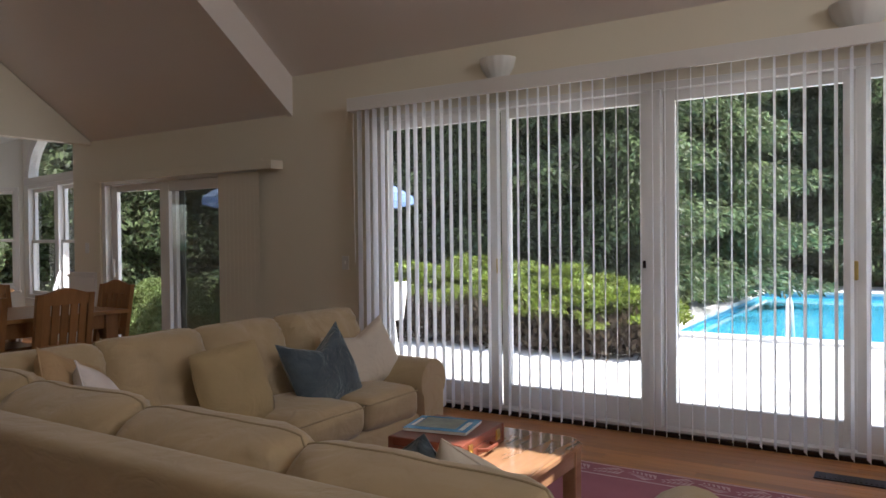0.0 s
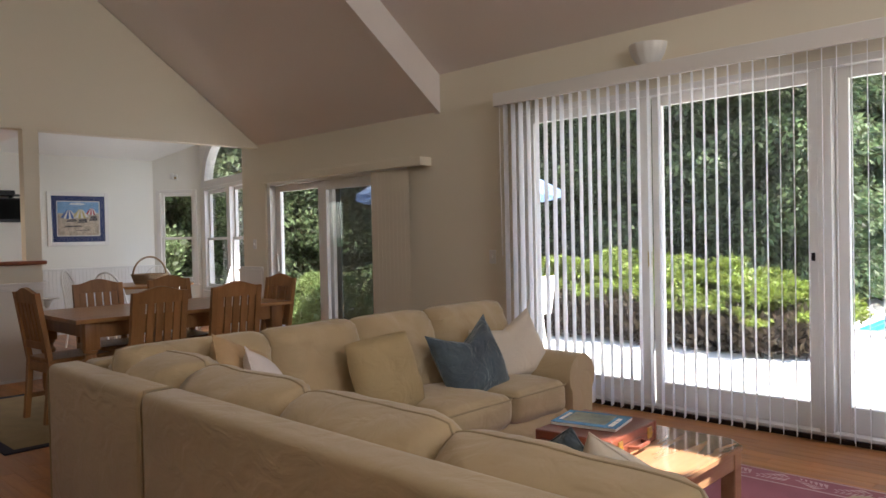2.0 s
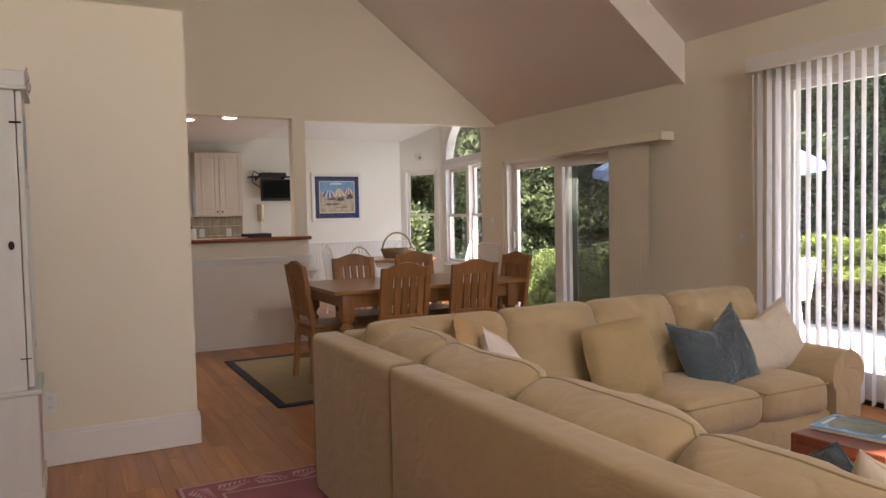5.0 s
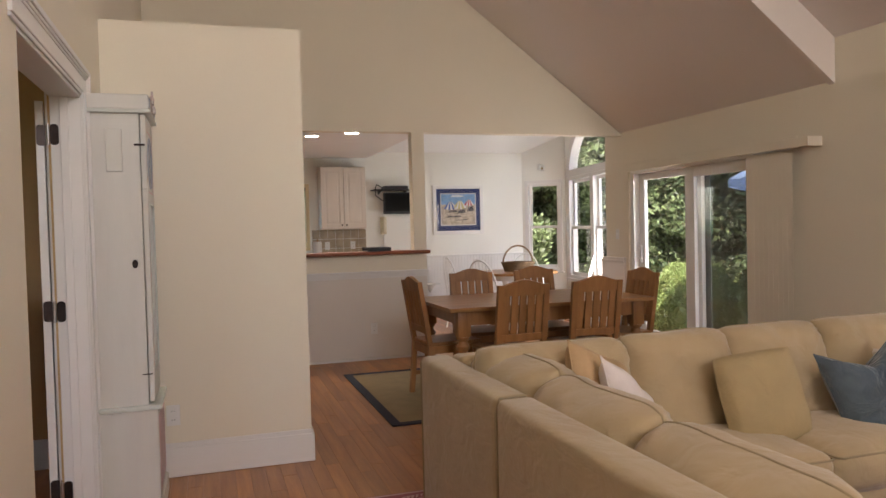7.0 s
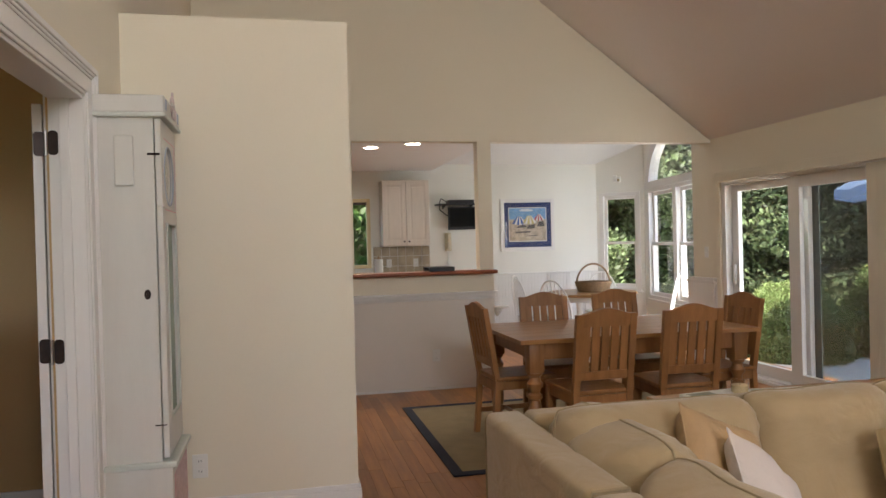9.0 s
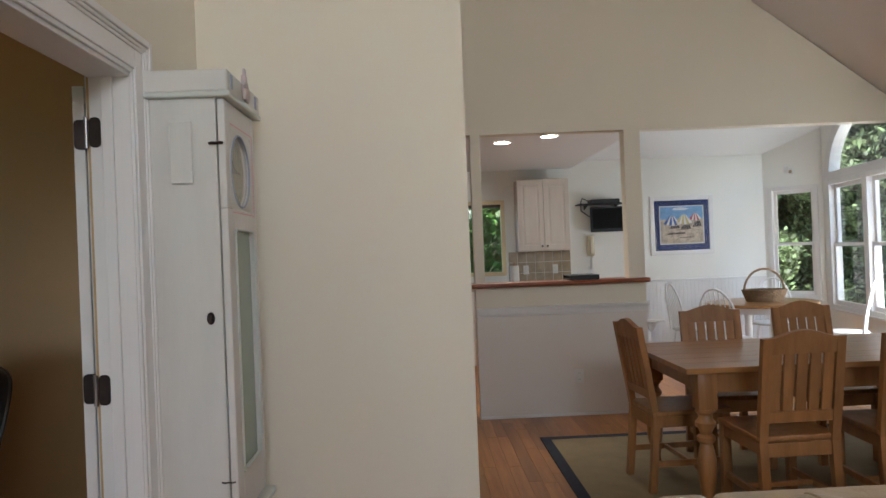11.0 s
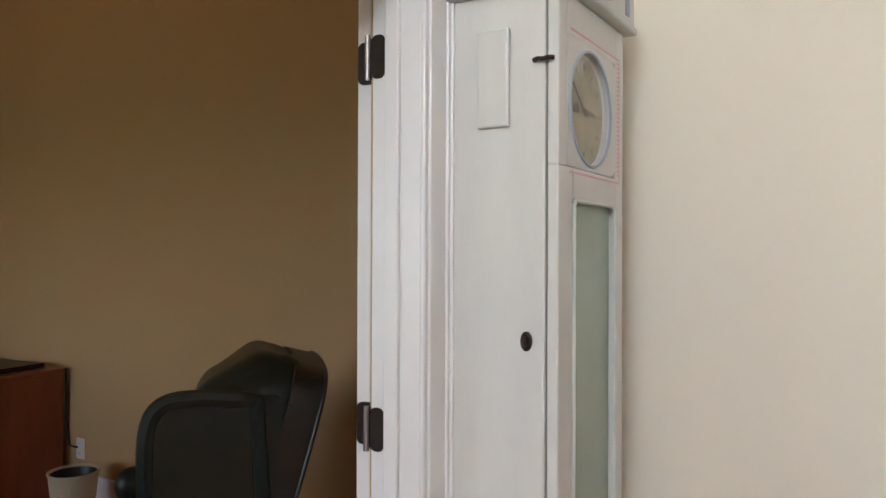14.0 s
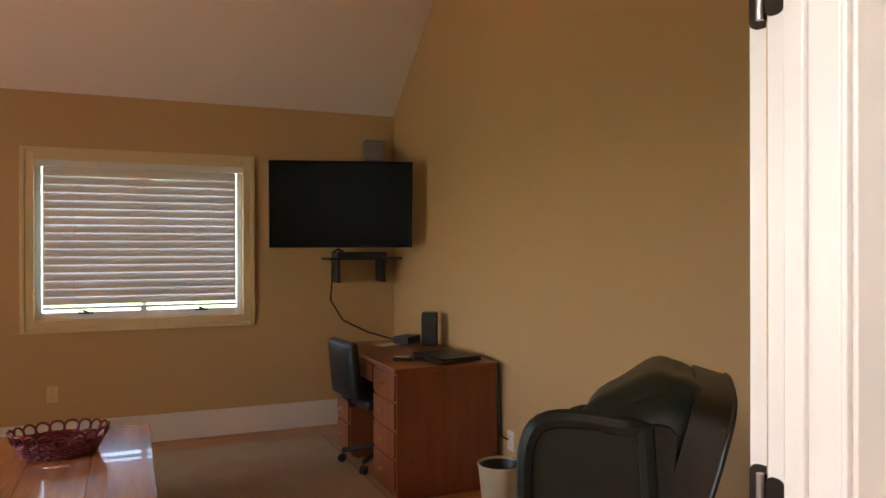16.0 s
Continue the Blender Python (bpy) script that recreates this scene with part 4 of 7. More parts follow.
def bush(x, y, rx, ry, h, n, size, mat, label, seed, name="shrub", group="", core=0.0):
    t = thing(name, pose(x, y, GZ), label, "shrub", group)
    b = B()
    for k in range(6):
        a = k * 1.05
        tube(b, [(0, 0, -0.02), (0.3 * rx * math.cos(a), 0.3 * ry * math.sin(a), h * 0.4), (0.6 * rx * math.cos(a), 0.6 * ry * math.sin(a), h * 0.75)], [0.03, 0.018, 0.008], 5)
    part("stems", b, M["bark"], t)
    crown_of(leaves(n, seed, bush_where(rx, ry, h, seed, 5, 0.10 if core else 0.28), size, 1.7, 0.0), mat, t, "foliage")
    if core:
        b = B()
        bmesh.ops.create_icosphere(b, subdivisions=4, radius=1.0)
        for v in b.verts:
            d = v.co.normalized()
            k = core * (1 + 0.12 * noise.noise(d * 3 + Vector((seed, 0, 0))) + 0.10 * noise.noise(d * 11))
            v.co = Vector((d.x * rx * k, d.y * ry * k, max(0.0, d.z) * h * k))
        part("inner_foliage", b, mat, t)
    return t


def juniper_where(rx, ry, h, seed):
    """Flat sprays that fan out in uneven tiers over the top of a spreading shrub."""
    q = random.Random(seed)
    fans = [(q.uniform(0, 6.2832), q.random() ** 0.6, q.uniform(0.86, 1.06)) for _ in range(70)]

    def where(r):
        a, d, k = r.choice(fans)
        out = Vector((math.cos(a), math.sin(a), 0.25))
        l = r.uniform(-0.16, 0.24)
        side = r.gauss(0, 0.075) * (1.1 - l * 2)
        x, y = (rx * d + l) * math.cos(a) - side * math.sin(a), (ry * d + l) * math.sin(a) + side * math.cos(a)
        z = h * k * (1 - 0.42 * d ** 2.2) + 0.25 * l + r.gauss(0, 0.02)
        return Vector((x, y, z)), out + Vector((0, 0, 0.2))
    return where


def under_where(rx, ry, h):
    def where(r):
        a, v = r.uniform(0, 6.2832), r.random()
        k = 0.55 + 0.4 * r.random()
        return Vector((rx * k * math.cos(a), ry * k * math.sin(a), 0.02 + 0.62 * h * v)), Vector((math.cos(a) * 0.5, math.sin(a) * 0.5, 0.8))
    return where


def juniper(x, y, rx, ry, h, seed):
    t = thing("juniper", pose(x, y, GZ), "spreading yellow-green juniper along the patio edge", "shrub", "junipers along the patio")
    b = B()
    for k in range(9):
        a = k * 0.7 + seed
        tube(b, [(0, 0, -0.02), (0.35 * rx * math.cos(a), 0.35 * ry * math.sin(a), h * 0.35), (0.8 * rx * math.cos(a), 0.8 * ry * math.sin(a), h * 0.62)], [0.035, 0.02, 0.008], 5)
    part("stems", b, M["bark"], t)
    crown_of(leaves(6000, seed + 200, under_where(rx, ry, h), 0.045, 3.0), M["twigs"], t, "dry_twigs")
    crown_of(leaves(15000, seed, juniper_where(rx, ry, h, seed), 0.03, 2.4, 0.0, 2.0), M["juniper"], t, "foliage")


for i, (x, y, rx, ry, h) in enumerate(((-3.35, 8.5, 0.72, 0.75, 0.70), (-4.1, 8.7, 0.95, 0.9, 0.78), (-5.1, 8.75, 1.0, 0.95, 0.86), (-6.2, 8.7, 1.05, 0.9, 0.96), (-7.4, 8.8, 1.05, 0.9, 1.02), (-4.6, 9.5, 1.1, 0.8, 0.92), (-5.9, 9.6, 1.2, 0.8, 1.04))):
    juniper(x, y, rx, ry, h, 40 + i)
bush(-8.98, 6.15, 0.76, 0.74, 0.88, 30000, 0.02, M["box_leaf"], "rounded light green boxwood by the patio", 60, "boxwood", "", 0.93)
bush(-8.7, 7.5, 0.75, 0.7, 1.12, 16000, 0.03, M["box_leaf"], "rounded dark green boxwood behind the patio chairs", 61, "boxwood", "", 0.93)
bush(-13.6, 4.4, 1.2, 1.8, 2.2, 14000, 0.06, M["conifer"], "leafy green shrub close to the bay window", 62)
bush(-13.6, 0.6, 1.3, 1.6, 2.6, 6000, 0.10, M["broadleaf"], "leafy green shrub outside the kitchen window", 63)

# patio furniture
um = thing("patio_umbrella", pose(-6.80, 6.75, GZ), "open blue canvas patio umbrella on a pole", "umbrella")
M["umbrella"] = vinyl("blue_canvas", (0.30, 0.42, 0.66), 0.5)
part("pole", lathe(B(), [(0.022, 0), (0.022, 2.60), (0.012, 2.68)], 12), M["trim"], um, smooth=True)
part("base", lathe(B(), [(0.25, 0), (0.25, 0.04), (0.22, 0.07), (0.05, 0.10), (0.03, 0.3)], 24), M["trim"], um, smooth=True)
b, verts, faces = B(), [], []
for k, (rr, z) in enumerate(((0.03, 2.58), (0.5, 2.42), (1.0, 2.20), (1.36, 2.00), (1.37, 1.90))):
    for i in range(32):
        a = 2 * math.pi * i / 32
        sag = (1 - abs(math.cos(4 * a))) * 0.05 * rr
        verts.append(((rr - sag) * math.cos(a), (rr - sag) * math.sin(a), z - sag * 0.5))
for k in range(4):
    for i in range(32):
        j = (i + 1) % 32
        faces.append((k * 32 + i, k * 32 + j, (k + 1) * 32 + j, (k + 1) * 32 + i))
part("canopy", add(b, verts, faces), M["umbrella"], um, "blue canvas canopy", True)
for i in range(8):
    a = math.pi / 4 * i
    part("rib", tube(B(), [(0.03 * math.cos(a), 0.03 * math.sin(a), 2.55), (1.34 * math.cos(a), 1.34 * math.sin(a), 1.97)], 0.008, 5), M["trim"], um)
pt = thing("patio_table", pose(-6.80, 6.75, GZ), "round white patio table under the umbrella", "table")
part("tabletop", lathe(B(), [(0.03, 0.70), (0.55, 0.70), (0.56, 0.715), (0.55, 0.73), (0.03, 0.73)], 32), M["white_plastic"], pt, smooth=True)
for i in range(4):
    a = math.pi / 4 + math.pi / 2 * i
    part("leg", tube(B(), [(0.42 * math.cos(a), 0.42 * math.sin(a), 0), (0.36 * math.cos(a), 0.36 * math.sin(a), 0.70)], 0.016, 8), M["white_plastic"], pt)


def patio_chair(m):
    t = thing("patio_chair", m, "white tubular patio armchair on the terrace", "chair", "chairs round the patio table")
    part("seat", rbox(B(), (0, 0, 0.42), (0.48, 0.46, 0.03), 0.012, 2, 3, (0, 0, 0.01)), M["white_plastic"], t)
    part("backrest", rbox(B(), (0, 0.25, 0.70), (0.46, 0.03, 0.46), 0.012, 2, 3, m=pose(0, 0.12, 0.06, -10)), M["white_plastic"], t)
    for s in (-1, 1):
        part("frame", tube(B(), [(s * 0.25, -0.24, 0), (s * 0.25, -0.22, 0.62), (s * 0.25, 0.1, 0.64), (s * 0.25, 0.26, 0.55), (s * 0.25, 0.34, 0)], 0.013, 8), M["white_plastic"], t)
    return t


pc = patio_chair(pose(-5.75, 6.5, GZ, 0, 0, -100))
for x, y, a in ((-7.3, 8.0, 5),):
    copy_thing(pc, pose(x, y, GZ, 0, 0, a))
# ---- living room ----
def wpart(name, bm, mat, root, label="", smooth=True, under=None):
    """A part given in the room's own coordinates."""
    bm.transform(root.matrix_basis.inverted())
    return part(name, bm, mat, under or root, label, smooth)


so = thing("sectional_sofa", pose(-2.6, 1.6, 0), "large tan cotton corner sofa with loose back cushions", "sofa")
SX0, SY0, SX1, SY1 = -3.56, 0.641, -0.62, 3.20
# frames behind the cushions
wpart("back_panel", rbox(B(), ((SX0 - 2.655) / 2, SY0 + 0.07, 0.40), (-2.655 - SX0 - 0.008, 0.14, 0.745), 0.03, 3, 4), M["sofa"], so)
wpart("back_panel", rbox(B(), ((-2.655 + SX1) / 2, SY0 + 0.07, 0.40), (SX1 + 2.655 - 0.006, 0.14, 0.745), 0.03, 3, 6), M["sofa"], so)
wpart("back_panel", rbox(B(), (SX0 + 0.07, (SY0 + 0.14 + SY1) / 2, 0.40), (0.14, SY1 - SY0 - 0.15, 0.745), 0.03, 3, 6), M["sofa"], so)
wpart("base", rbox(B(), ((SX0 + 0.14 - 2.53) / 2, (SY0 + 0.14 + 3.06) / 2, 0.165), (-2.53 - SX0 - 0.14, 3.06 - SY0 - 0.14, 0.28), 0.03, 3, 4), M["sofa"], so)
wpart("base", rbox(B(), ((-2.46 + SX1 - 0.2) / 2, (SY0 + 0.14 + 1.66) / 2, 0.165), (SX1 - 0.2 + 2.46, 1.66 - SY0 - 0.14, 0.28), 0.03, 3, 4), M["sofa"], so)
for x, y in ((-3.45, 0.75), (-3.45, 3.0), (-2.56, 3.0), (-0.75, 0.75), (-0.75, 1.55)):
    wpart("foot", lathe(B(), [(0.025, 0), (0.035, 0.05)], 10, Matrix.Translation((x, y, 0))), M["cherry"], so, "short dark wooden foot")


def piping(pts, closed=False, r=0.005):
    return tube(B(), pts + ([pts[0]] if closed else []), r, 6)


wpart("piping", piping([(SX0 + 0.006, SY0 + 0.02, 0.76), (SX0 + 0.01, SY0 + 0.004, 0.74), (SX0 + 0.01, SY0 + 0.004, 0.03)]), M["seam"], so)
wpart("piping", piping([(-2.655, SY0 + 0.004, 0.03), (-2.655, SY0 + 0.003, 0.72), (-2.655, SY0 + 0.02, 0.77), (-2.655, SY0 + 0.12, 0.772)]), M["seam"], so)


def round_arm(c, length, along):
    """A rolled sofa arm: a panel with a round top."""
    b = B()
    prof = [(-0.10, 0.03), (0.10, 0.03), (0.105, 0.40)]
    prof += [(0.135 * math.cos(a), 0.475 + 0.125 * math.sin(a)) for a in [math.pi * (-0.12 + 1.24 * i / 12) for i in range(13)]]
    prof += [(-0.105, 0.40)]
    n = len(prof)
    verts, faces = [], []
    steps = [(-length / 2, 0.93), (-length / 2 + 0.02, 1.0), (0, 1.0), (length / 2 - 0.02, 1.0), (length / 2, 0.93)]
    for d, s in steps:
        for a, z in prof:
            verts.append((d, a * s, 0.03 + (z - 0.03) * (0.98 + 0.02 * s)) if along == "x" else (a * s, d, 0.03 + (z - 0.03) * (0.98 + 0.02 * s)))
    for k in range(len(steps) - 1):
        for i in range(n):
            j = (i + 1) % n
            faces.append((k * n + i, k * n + j, (k + 1) * n + j, (k + 1) * n + i))
    faces += [tuple(range(n)), tuple(range((len(steps) - 1) * n, len(steps) * n))]
    return add(b, verts, faces, Matrix.Translation(c))


wpart("arm", round_arm((-3.0, SY1 - 0.13, 0), 1.0, "x"), M["sofa"], so)
wpart("arm", round_arm((SX1 - 0.10, 1.15, 0), 1.0, "y"), M["sofa"], so)


def seat_cushion(x0, x1, y0, y1, seed):
    c = ((x0 + x1) / 2, (y0 + y1) / 2, 0.385)
    cu = wpart("seat_cushion", rbox(B(), c, (x1 - x0 - 0.008, y1 - y0 - 0.008, 0.17), 0.055, 4, 7, (0.012, 0.012, 0.035), None, 0.012, seed), M["sofa"], so)
    z, r = 0.447, 0.02
    b = piping([(x0 + r, y0 + 0.012, z), (x1 - r, y0 + 0.012, z), (x1 - 0.01, y0 + r + 0.01, z), (x1 - 0.01, y1 - r - 0.01, z), (x1 - r, y1 - 0.012, z), (x0 + r, y1 - 0.012, z), (x0 + 0.012, y1 - r, z), (x0 + 0.012, y0 + r, z)], True)
    wpart("piping", b, M["seam"], so, under=cu)


for k, (y0, y1) in enumerate(((0.80, 1.42), (1.42, 1.96), (1.96, 2.475), (2.475, 3.06))):
    seat_cushion(-3.16, -2.50, y0, min(y1, 2.95), 1 + k)
for k, (x0, x1) in enumerate(((-2.49, -1.72), (-1.72, -0.86))):
    seat_cushion(x0, x1, 0.98, 1.66, 5 + k)


def back_cushion(c, w, h, d, tilt, turn, seed, back=1.0, front=1.0):
    """A slack loose cushion leaning on the sofa's back: flat faces, drawn corners, creases and a seam round its rim."""
    m = Matrix.Translation(c) @ Matrix.Rotation(radians(turn), 4, "Z") @ Matrix.Rotation(radians(tilt), 4, "X")
    n = 26
    rise_ = 3 if back > 1.2 else 6       # a plump roll, or a flatter pad
    verts, faces = [], []

    def rim(u, v):
        x = u * w / 2 * (1 - 0.07 * abs(v) ** 5)
        z = v * h / 2 * (1 - 0.075 * abs(u) ** 6)
        z -= 0.012 * max(0, v) * (1 - u * u) * (0.5 + noise.noise(Vector((seed * 3.3, u, 1))))
        return Vector((x, 0.012 * noise.noise(Vector((u * 2, v * 2, seed * 1.9))), z))

    for s_ in (1, -1):
        for i in range(n + 1):
            for k in range(n + 1):
                u, v = math.sin((-1 + 2 * i / n) * math.pi / 2), math.sin((-1 + 2 * k / n) * math.pi / 2)
                p = rim(u, v)
                fat = (back * (1.0 + 0.12 * v) if s_ > 0 else front * (1.08 - 0.16 * v))
                t = d / 2 * ((1 - u ** 4) * (1 - abs(v) ** rise_)) ** 0.42 * fat
                fade = min(1.0, t / (d * 0.3))
                q = Vector((p.x * 5 + seed * 5.1, s_ * 2.0, p.z * 5))
                dent = 0.030 * noise.noise(q * 0.8) + 0.007 * (1 - abs(noise.noise(q * 2.3 + Vector((9, 0, 4)))) * 4)
                fold = 0.014 * max(0.0, 1 - abs(noise.noise(Vector((p.x * 3.0 + seed * 2.7, s_ * 5.0, p.z * 13.0 + p.x * 4.0)))) * 5) ** 2
                crease = fold + 0.009 * math.sin(22 * math.atan2(1.05 - abs(u), 1.05 - abs(v))) * max(0, abs(u) + abs(v) - 0.9)
                verts.append(p + Vector((0, s_ * (t + 0.002 + (dent + crease) * fade), 0)))
    o = (n + 1) ** 2
    for i in range(n):
        for k in range(n):
            a = i * (n + 1) + k
            faces.append((a, a + 1, a + n + 2, a + n + 1))
            faces.append((o + a, o + a + n + 1, o + a + n + 2, o + a + 1))
    for i in range(n):
        for a, e in ((i + 1, i), (n * (n + 1) + i, n * (n + 1) + i + 1), (i * (n + 1), (i + 1) * (n + 1)), ((i + 1) * (n + 1) + n, i * (n + 1) + n)):
            faces.append((a, e, o + e, o + a))
    cu = wpart("back_cushion", add(B(), verts, faces, m), M["sofa"], so)
    pts = []
    for i in range(64):
        q = i / 16
        f = math.sin((-1 + 2 * (q % 1)) * math.pi / 2)
        u, v = ((f, -1), (1, f), (-f, 1), (-1, -f))[int(q)]
        pts.append(tuple(m @ rim(u, v)))
    wpart("piping", piping(pts, True, 0.0035), M["seam"], so, under=cu)


# along the window side
for k, (y0, y1, z, top) in enumerate(((0.76, 1.43, 0.635, 0.47), (1.43, 1.945, 0.635, 0.48), (1.945, 2.48, 0.63, 0.49), (2.48, 3.11, 0.63, 0.50))):
    back_cushion((-3.12, (y0 + y1) / 2, z), y1 - y0 + 0.015, top, 0.23, -13, 90, 20 + k, 1.0, 1.15)
# along the walker's side
for k, (x0, x1) in enumerate(((-3.36, -2.73), (-2.73, -2.11), (-2.11, -1.48), (-1.48, -0.82))):
    back_cushion(((x0 + x1) / 2, 0.95, (0.615, 0.60, 0.588, 0.572)[k]), x1 - x0 + 0.02, 0.46, 0.25, -6, 180, 30 + k, 1.5, 0.95)


def throw_pillow(name, c, w, h, d, turn, tilt, spin, mat, label, seed, edge=None, chop=0.0, ear=0.07):
    """A square pillow that thins to its seam, with drawn-out corners."""
    n = 16
    verts, faces = [], []
    for s in (1, -1):
        for i in range(n + 1):
            for j in range(n + 1):
                u, v = -1 + 2 * i / n, -1 + 2 * j / n
                pull = 1 - ear * (1 - abs(u) ** 2) * abs(v) ** 3, 1 - ear * (1 - abs(v) ** 2) * abs(u) ** 3
                x = u * w / 2 * pull[1]
                z = v * h / 2 * pull[0] - chop * max(0.0, v) ** 1.5 * (1 - abs(u) ** 0.9)
                t = d / 2 * max(0.0, (1 - u ** 4) * (1 - v ** 4)) ** 0.55
                nz = noise.noise(Vector((x * 7 + seed, z * 7, seed * 1.7 + s))) * 0.016 * min(1, t * 30)
                verts.append((x, s * (t + 0.002) + nz, z))
    o = (n + 1) ** 2
    for i in range(n):
        for j in range(n):
            a = i * (n + 1) + j
            faces.append((a, a + 1, a + n + 2, a + n + 1))
            faces.append((o + a, o + a + n + 1, o + a + n + 2, o + a + 1))
    for i in range(n):
        for a, e in ((i, i + 1), (n * (n + 1) + i, n * (n + 1) + i + 1), (i * (n + 1), (i + 1) * (n + 1)), (i * (n + 1) + n, (i + 1) * (n + 1) + n)):
            faces.append((a, e, o + e, o + a))
    m = Matrix.Translation(c) @ Matrix.Rotation(radians(turn), 4, "Z") @ Matrix.Rotation(radians(tilt), 4, "X") @ Matrix.Rotation(radians(spin), 4, "Y")
    root = thing(name, m, label, "pillow")
    part("cover", add(B(), verts, faces), mat, root, smooth=True)
    rim = []
    for i in range(48):
        q = i / 12
        u, v = ((-1 + 2 * (q % 1), -1), (1, -1 + 2 * (q % 1)), (1 - 2 * (q % 1), 1), (-1, 1 - 2 * (q % 1)))[int(q)]
        rim.append((u * w / 2 * (1 - ear * (1 - v * v) * abs(u) ** 3), 0, v * h / 2 * (1 - ear * (1 - u * u) * abs(v) ** 3) - chop * max(0.0, v) ** 1.5 * (1 - abs(u) ** 0.9)))
    part("piping", piping(rim, True, 0.003), edge or mat, root, smooth=True)
    return root


throw_pillow("throw_pillow", (-2.83, 1.90, 0.61), 0.36, 0.38, 0.15, 84, -17, -5, M["gold_cloth"], "square gold cotton pillow leaning on the sofa", 3, M["gold_cloth"], 0.0, -0.03)
throw_pillow("throw_pillow", (-2.80, 2.46, 0.615), 0.41, 0.40, 0.15, 78, -20, -12, M["velvet"], "square blue velvet pillow leaning on the sofa", 4, None, 0.11, 0.05)
throw_pillow("throw_pillow", (-2.86, 2.87, 0.615), 0.44, 0.38, 0.16, 66, -22, -14, M["ivory_cloth"], "square ivory pillow beside the sofa arm", 5, None, 0.07, 0.06)
throw_pillow("throw_pillow", (-2.92, 1.20, 0.675), 0.36, 0.36, 0.14, 120, -24, 26, M["satin"], "gold satin pillow with faded script in the sofa corner", 6)
throw_pillow("throw_pillow", (-2.76, 1.25, 0.60), 0.39, 0.39, 0.12, 135, -26, 40, M["pink_white"], "pale pink pillow standing on its corner", 7)
throw_pillow("throw_pillow", (-1.33, 1.19, 0.53), 0.38, 0.40, 0.14, 192, -16, 32, M["velvet"], "blue velvet pillow leaning on the near back cushions", 8)
throw_pillow("throw_pillow", (-1.12, 1.21, 0.53), 0.42, 0.40, 0.15, 190, -18, -28, M["ivory_cloth"], "beige linen pillow leaning on the near back cushions", 9)
# coffee table with case and magazine
ct = thing("coffee_table", pose(-1.705, 1.93, -0.034), "low cherry coffee table with clipped corners", "coffee table")
b = B()
hx, hy, k = 0.325, 0.64, 0.07
out = [(-hx + k, -hy), (hx - k, -hy), (hx, -hy + k), (hx, hy - k), (hx - k, hy), (-hx + k, hy), (-hx, hy - k), (-hx, -hy + k)]
prism(b, out, 0.43, 0.448, "z")
prism(b, [(x * 0.985, y * 0.99) for x, y in out], 0.448, 0.452, "z")
part("tabletop", b, M["cherry"], ct)
b = B()
cut_box(b, -hx + 0.05, hx - 0.05, -hy + 0.03, -hy + 0.052, 0.345, 0.43)
cut_box(b, -hx + 0.05, hx - 0.05, hy - 0.052, hy - 0.03, 0.345, 0.43)
cut_box(b, -hx + 0.03, -hx + 0.052, -hy + 0.05, hy - 0.05, 0.345, 0.43)
cut_box(b, hx - 0.052, hx - 0.03, -hy + 0.05, hy - 0.05, 0.345, 0.43)
part("apron", b, M["cherry"], ct)
for sx in (-1, 1):
    for sy in (-1, 1):
        x, y = sx * (hx - 0.055), sy * (hy - 0.055)
        part("leg", cut_box(B(), x - 0.032, x + 0.032, y - 0.032, y + 0.032, 0.034 + 0.01, 0.43, 0.008), M["cherry"], ct)

M["case"] = material("red_brown_leather", (0.20, 0.055, 0.03), 0.34, var=0.12, scale=8, grain=120, bump=0.12, depth=0.002)
bc = thing("backgammon_case", pose(-1.83, 2.15, 0.418, 0, 0, 4), "red-brown leather games case with brass clasps", "case")
part("body", rbox(B(), (0, 0, 0.021), (0.33, 0.40, 0.042), 0.006, 2, 2), M["case"], bc)
part("lid", rbox(B(), (0, 0, 0.061), (0.33, 0.40, 0.036), 0.006, 2, 2), M["case"], bc)
for y in (-0.13, 0.13):
    b = rbox(B(), (0.168, y, 0.044), (0.008, 0.034, 0.045), 0.003, 2, 1)
    tube(b, [(0.172, y - 0.012, 0.036), (0.178, y, 0.046), (0.172, y + 0.012, 0.036)], 0.003, 5)
    part("clasp", b, M["brass"], bc, "brass clasp")
part("handle", tube(B(), [(0.166, -0.06, 0.026), (0.20, -0.045, 0.028), (0.20, 0.045, 0.028), (0.166, 0.06, 0.026)], 0.008, 8), M["case"], bc, smooth=True)
for sx in (-1, 1):
    for sy in (-1, 1):
        part("corner", rbox(B(), (sx * 0.155, sy * 0.19, 0.040), (0.024, 0.024, 0.079), 0.006, 2, 1), M["case"], bc)

mg = thing("magazine", pose(-1.86, 2.16, 0.499, 0, 0, 12), "blue-covered magazine lying on the games case", "magazine")
M["cover"] = material("blue_glossy_paper", (0.10, 0.30, 0.55), 0.25, var=0.1, scale=9, grain=60, bump=0)
M["paper"] = material("white_paper", (0.75, 0.73, 0.68), 0.6, var=0.03, scale=9, grain=120, bump=0)
part("page_block", cut_box(B(), -0.135, 0.135, -0.105, 0.105, 0, 0.012, 0.001), M["paper"], mg)
part("cover", cut_box(B(), -0.137, 0.137, -0.107, 0.107, 0.0123, 0.0135, 0.0004), M["cover"], mg)
M["photo"] = material("printed_photo", (0.16, 0.17, 0.10), 0.3, var=0.6, scale=22, grain=90, dark=(0.03, 0.035, 0.03), bump=0)
part("photo", box(B(), -0.10, 0.08, -0.07, 0.085, 0.0137, 0.0142), M["photo"], mg, "printed landscape picture")
b = B()
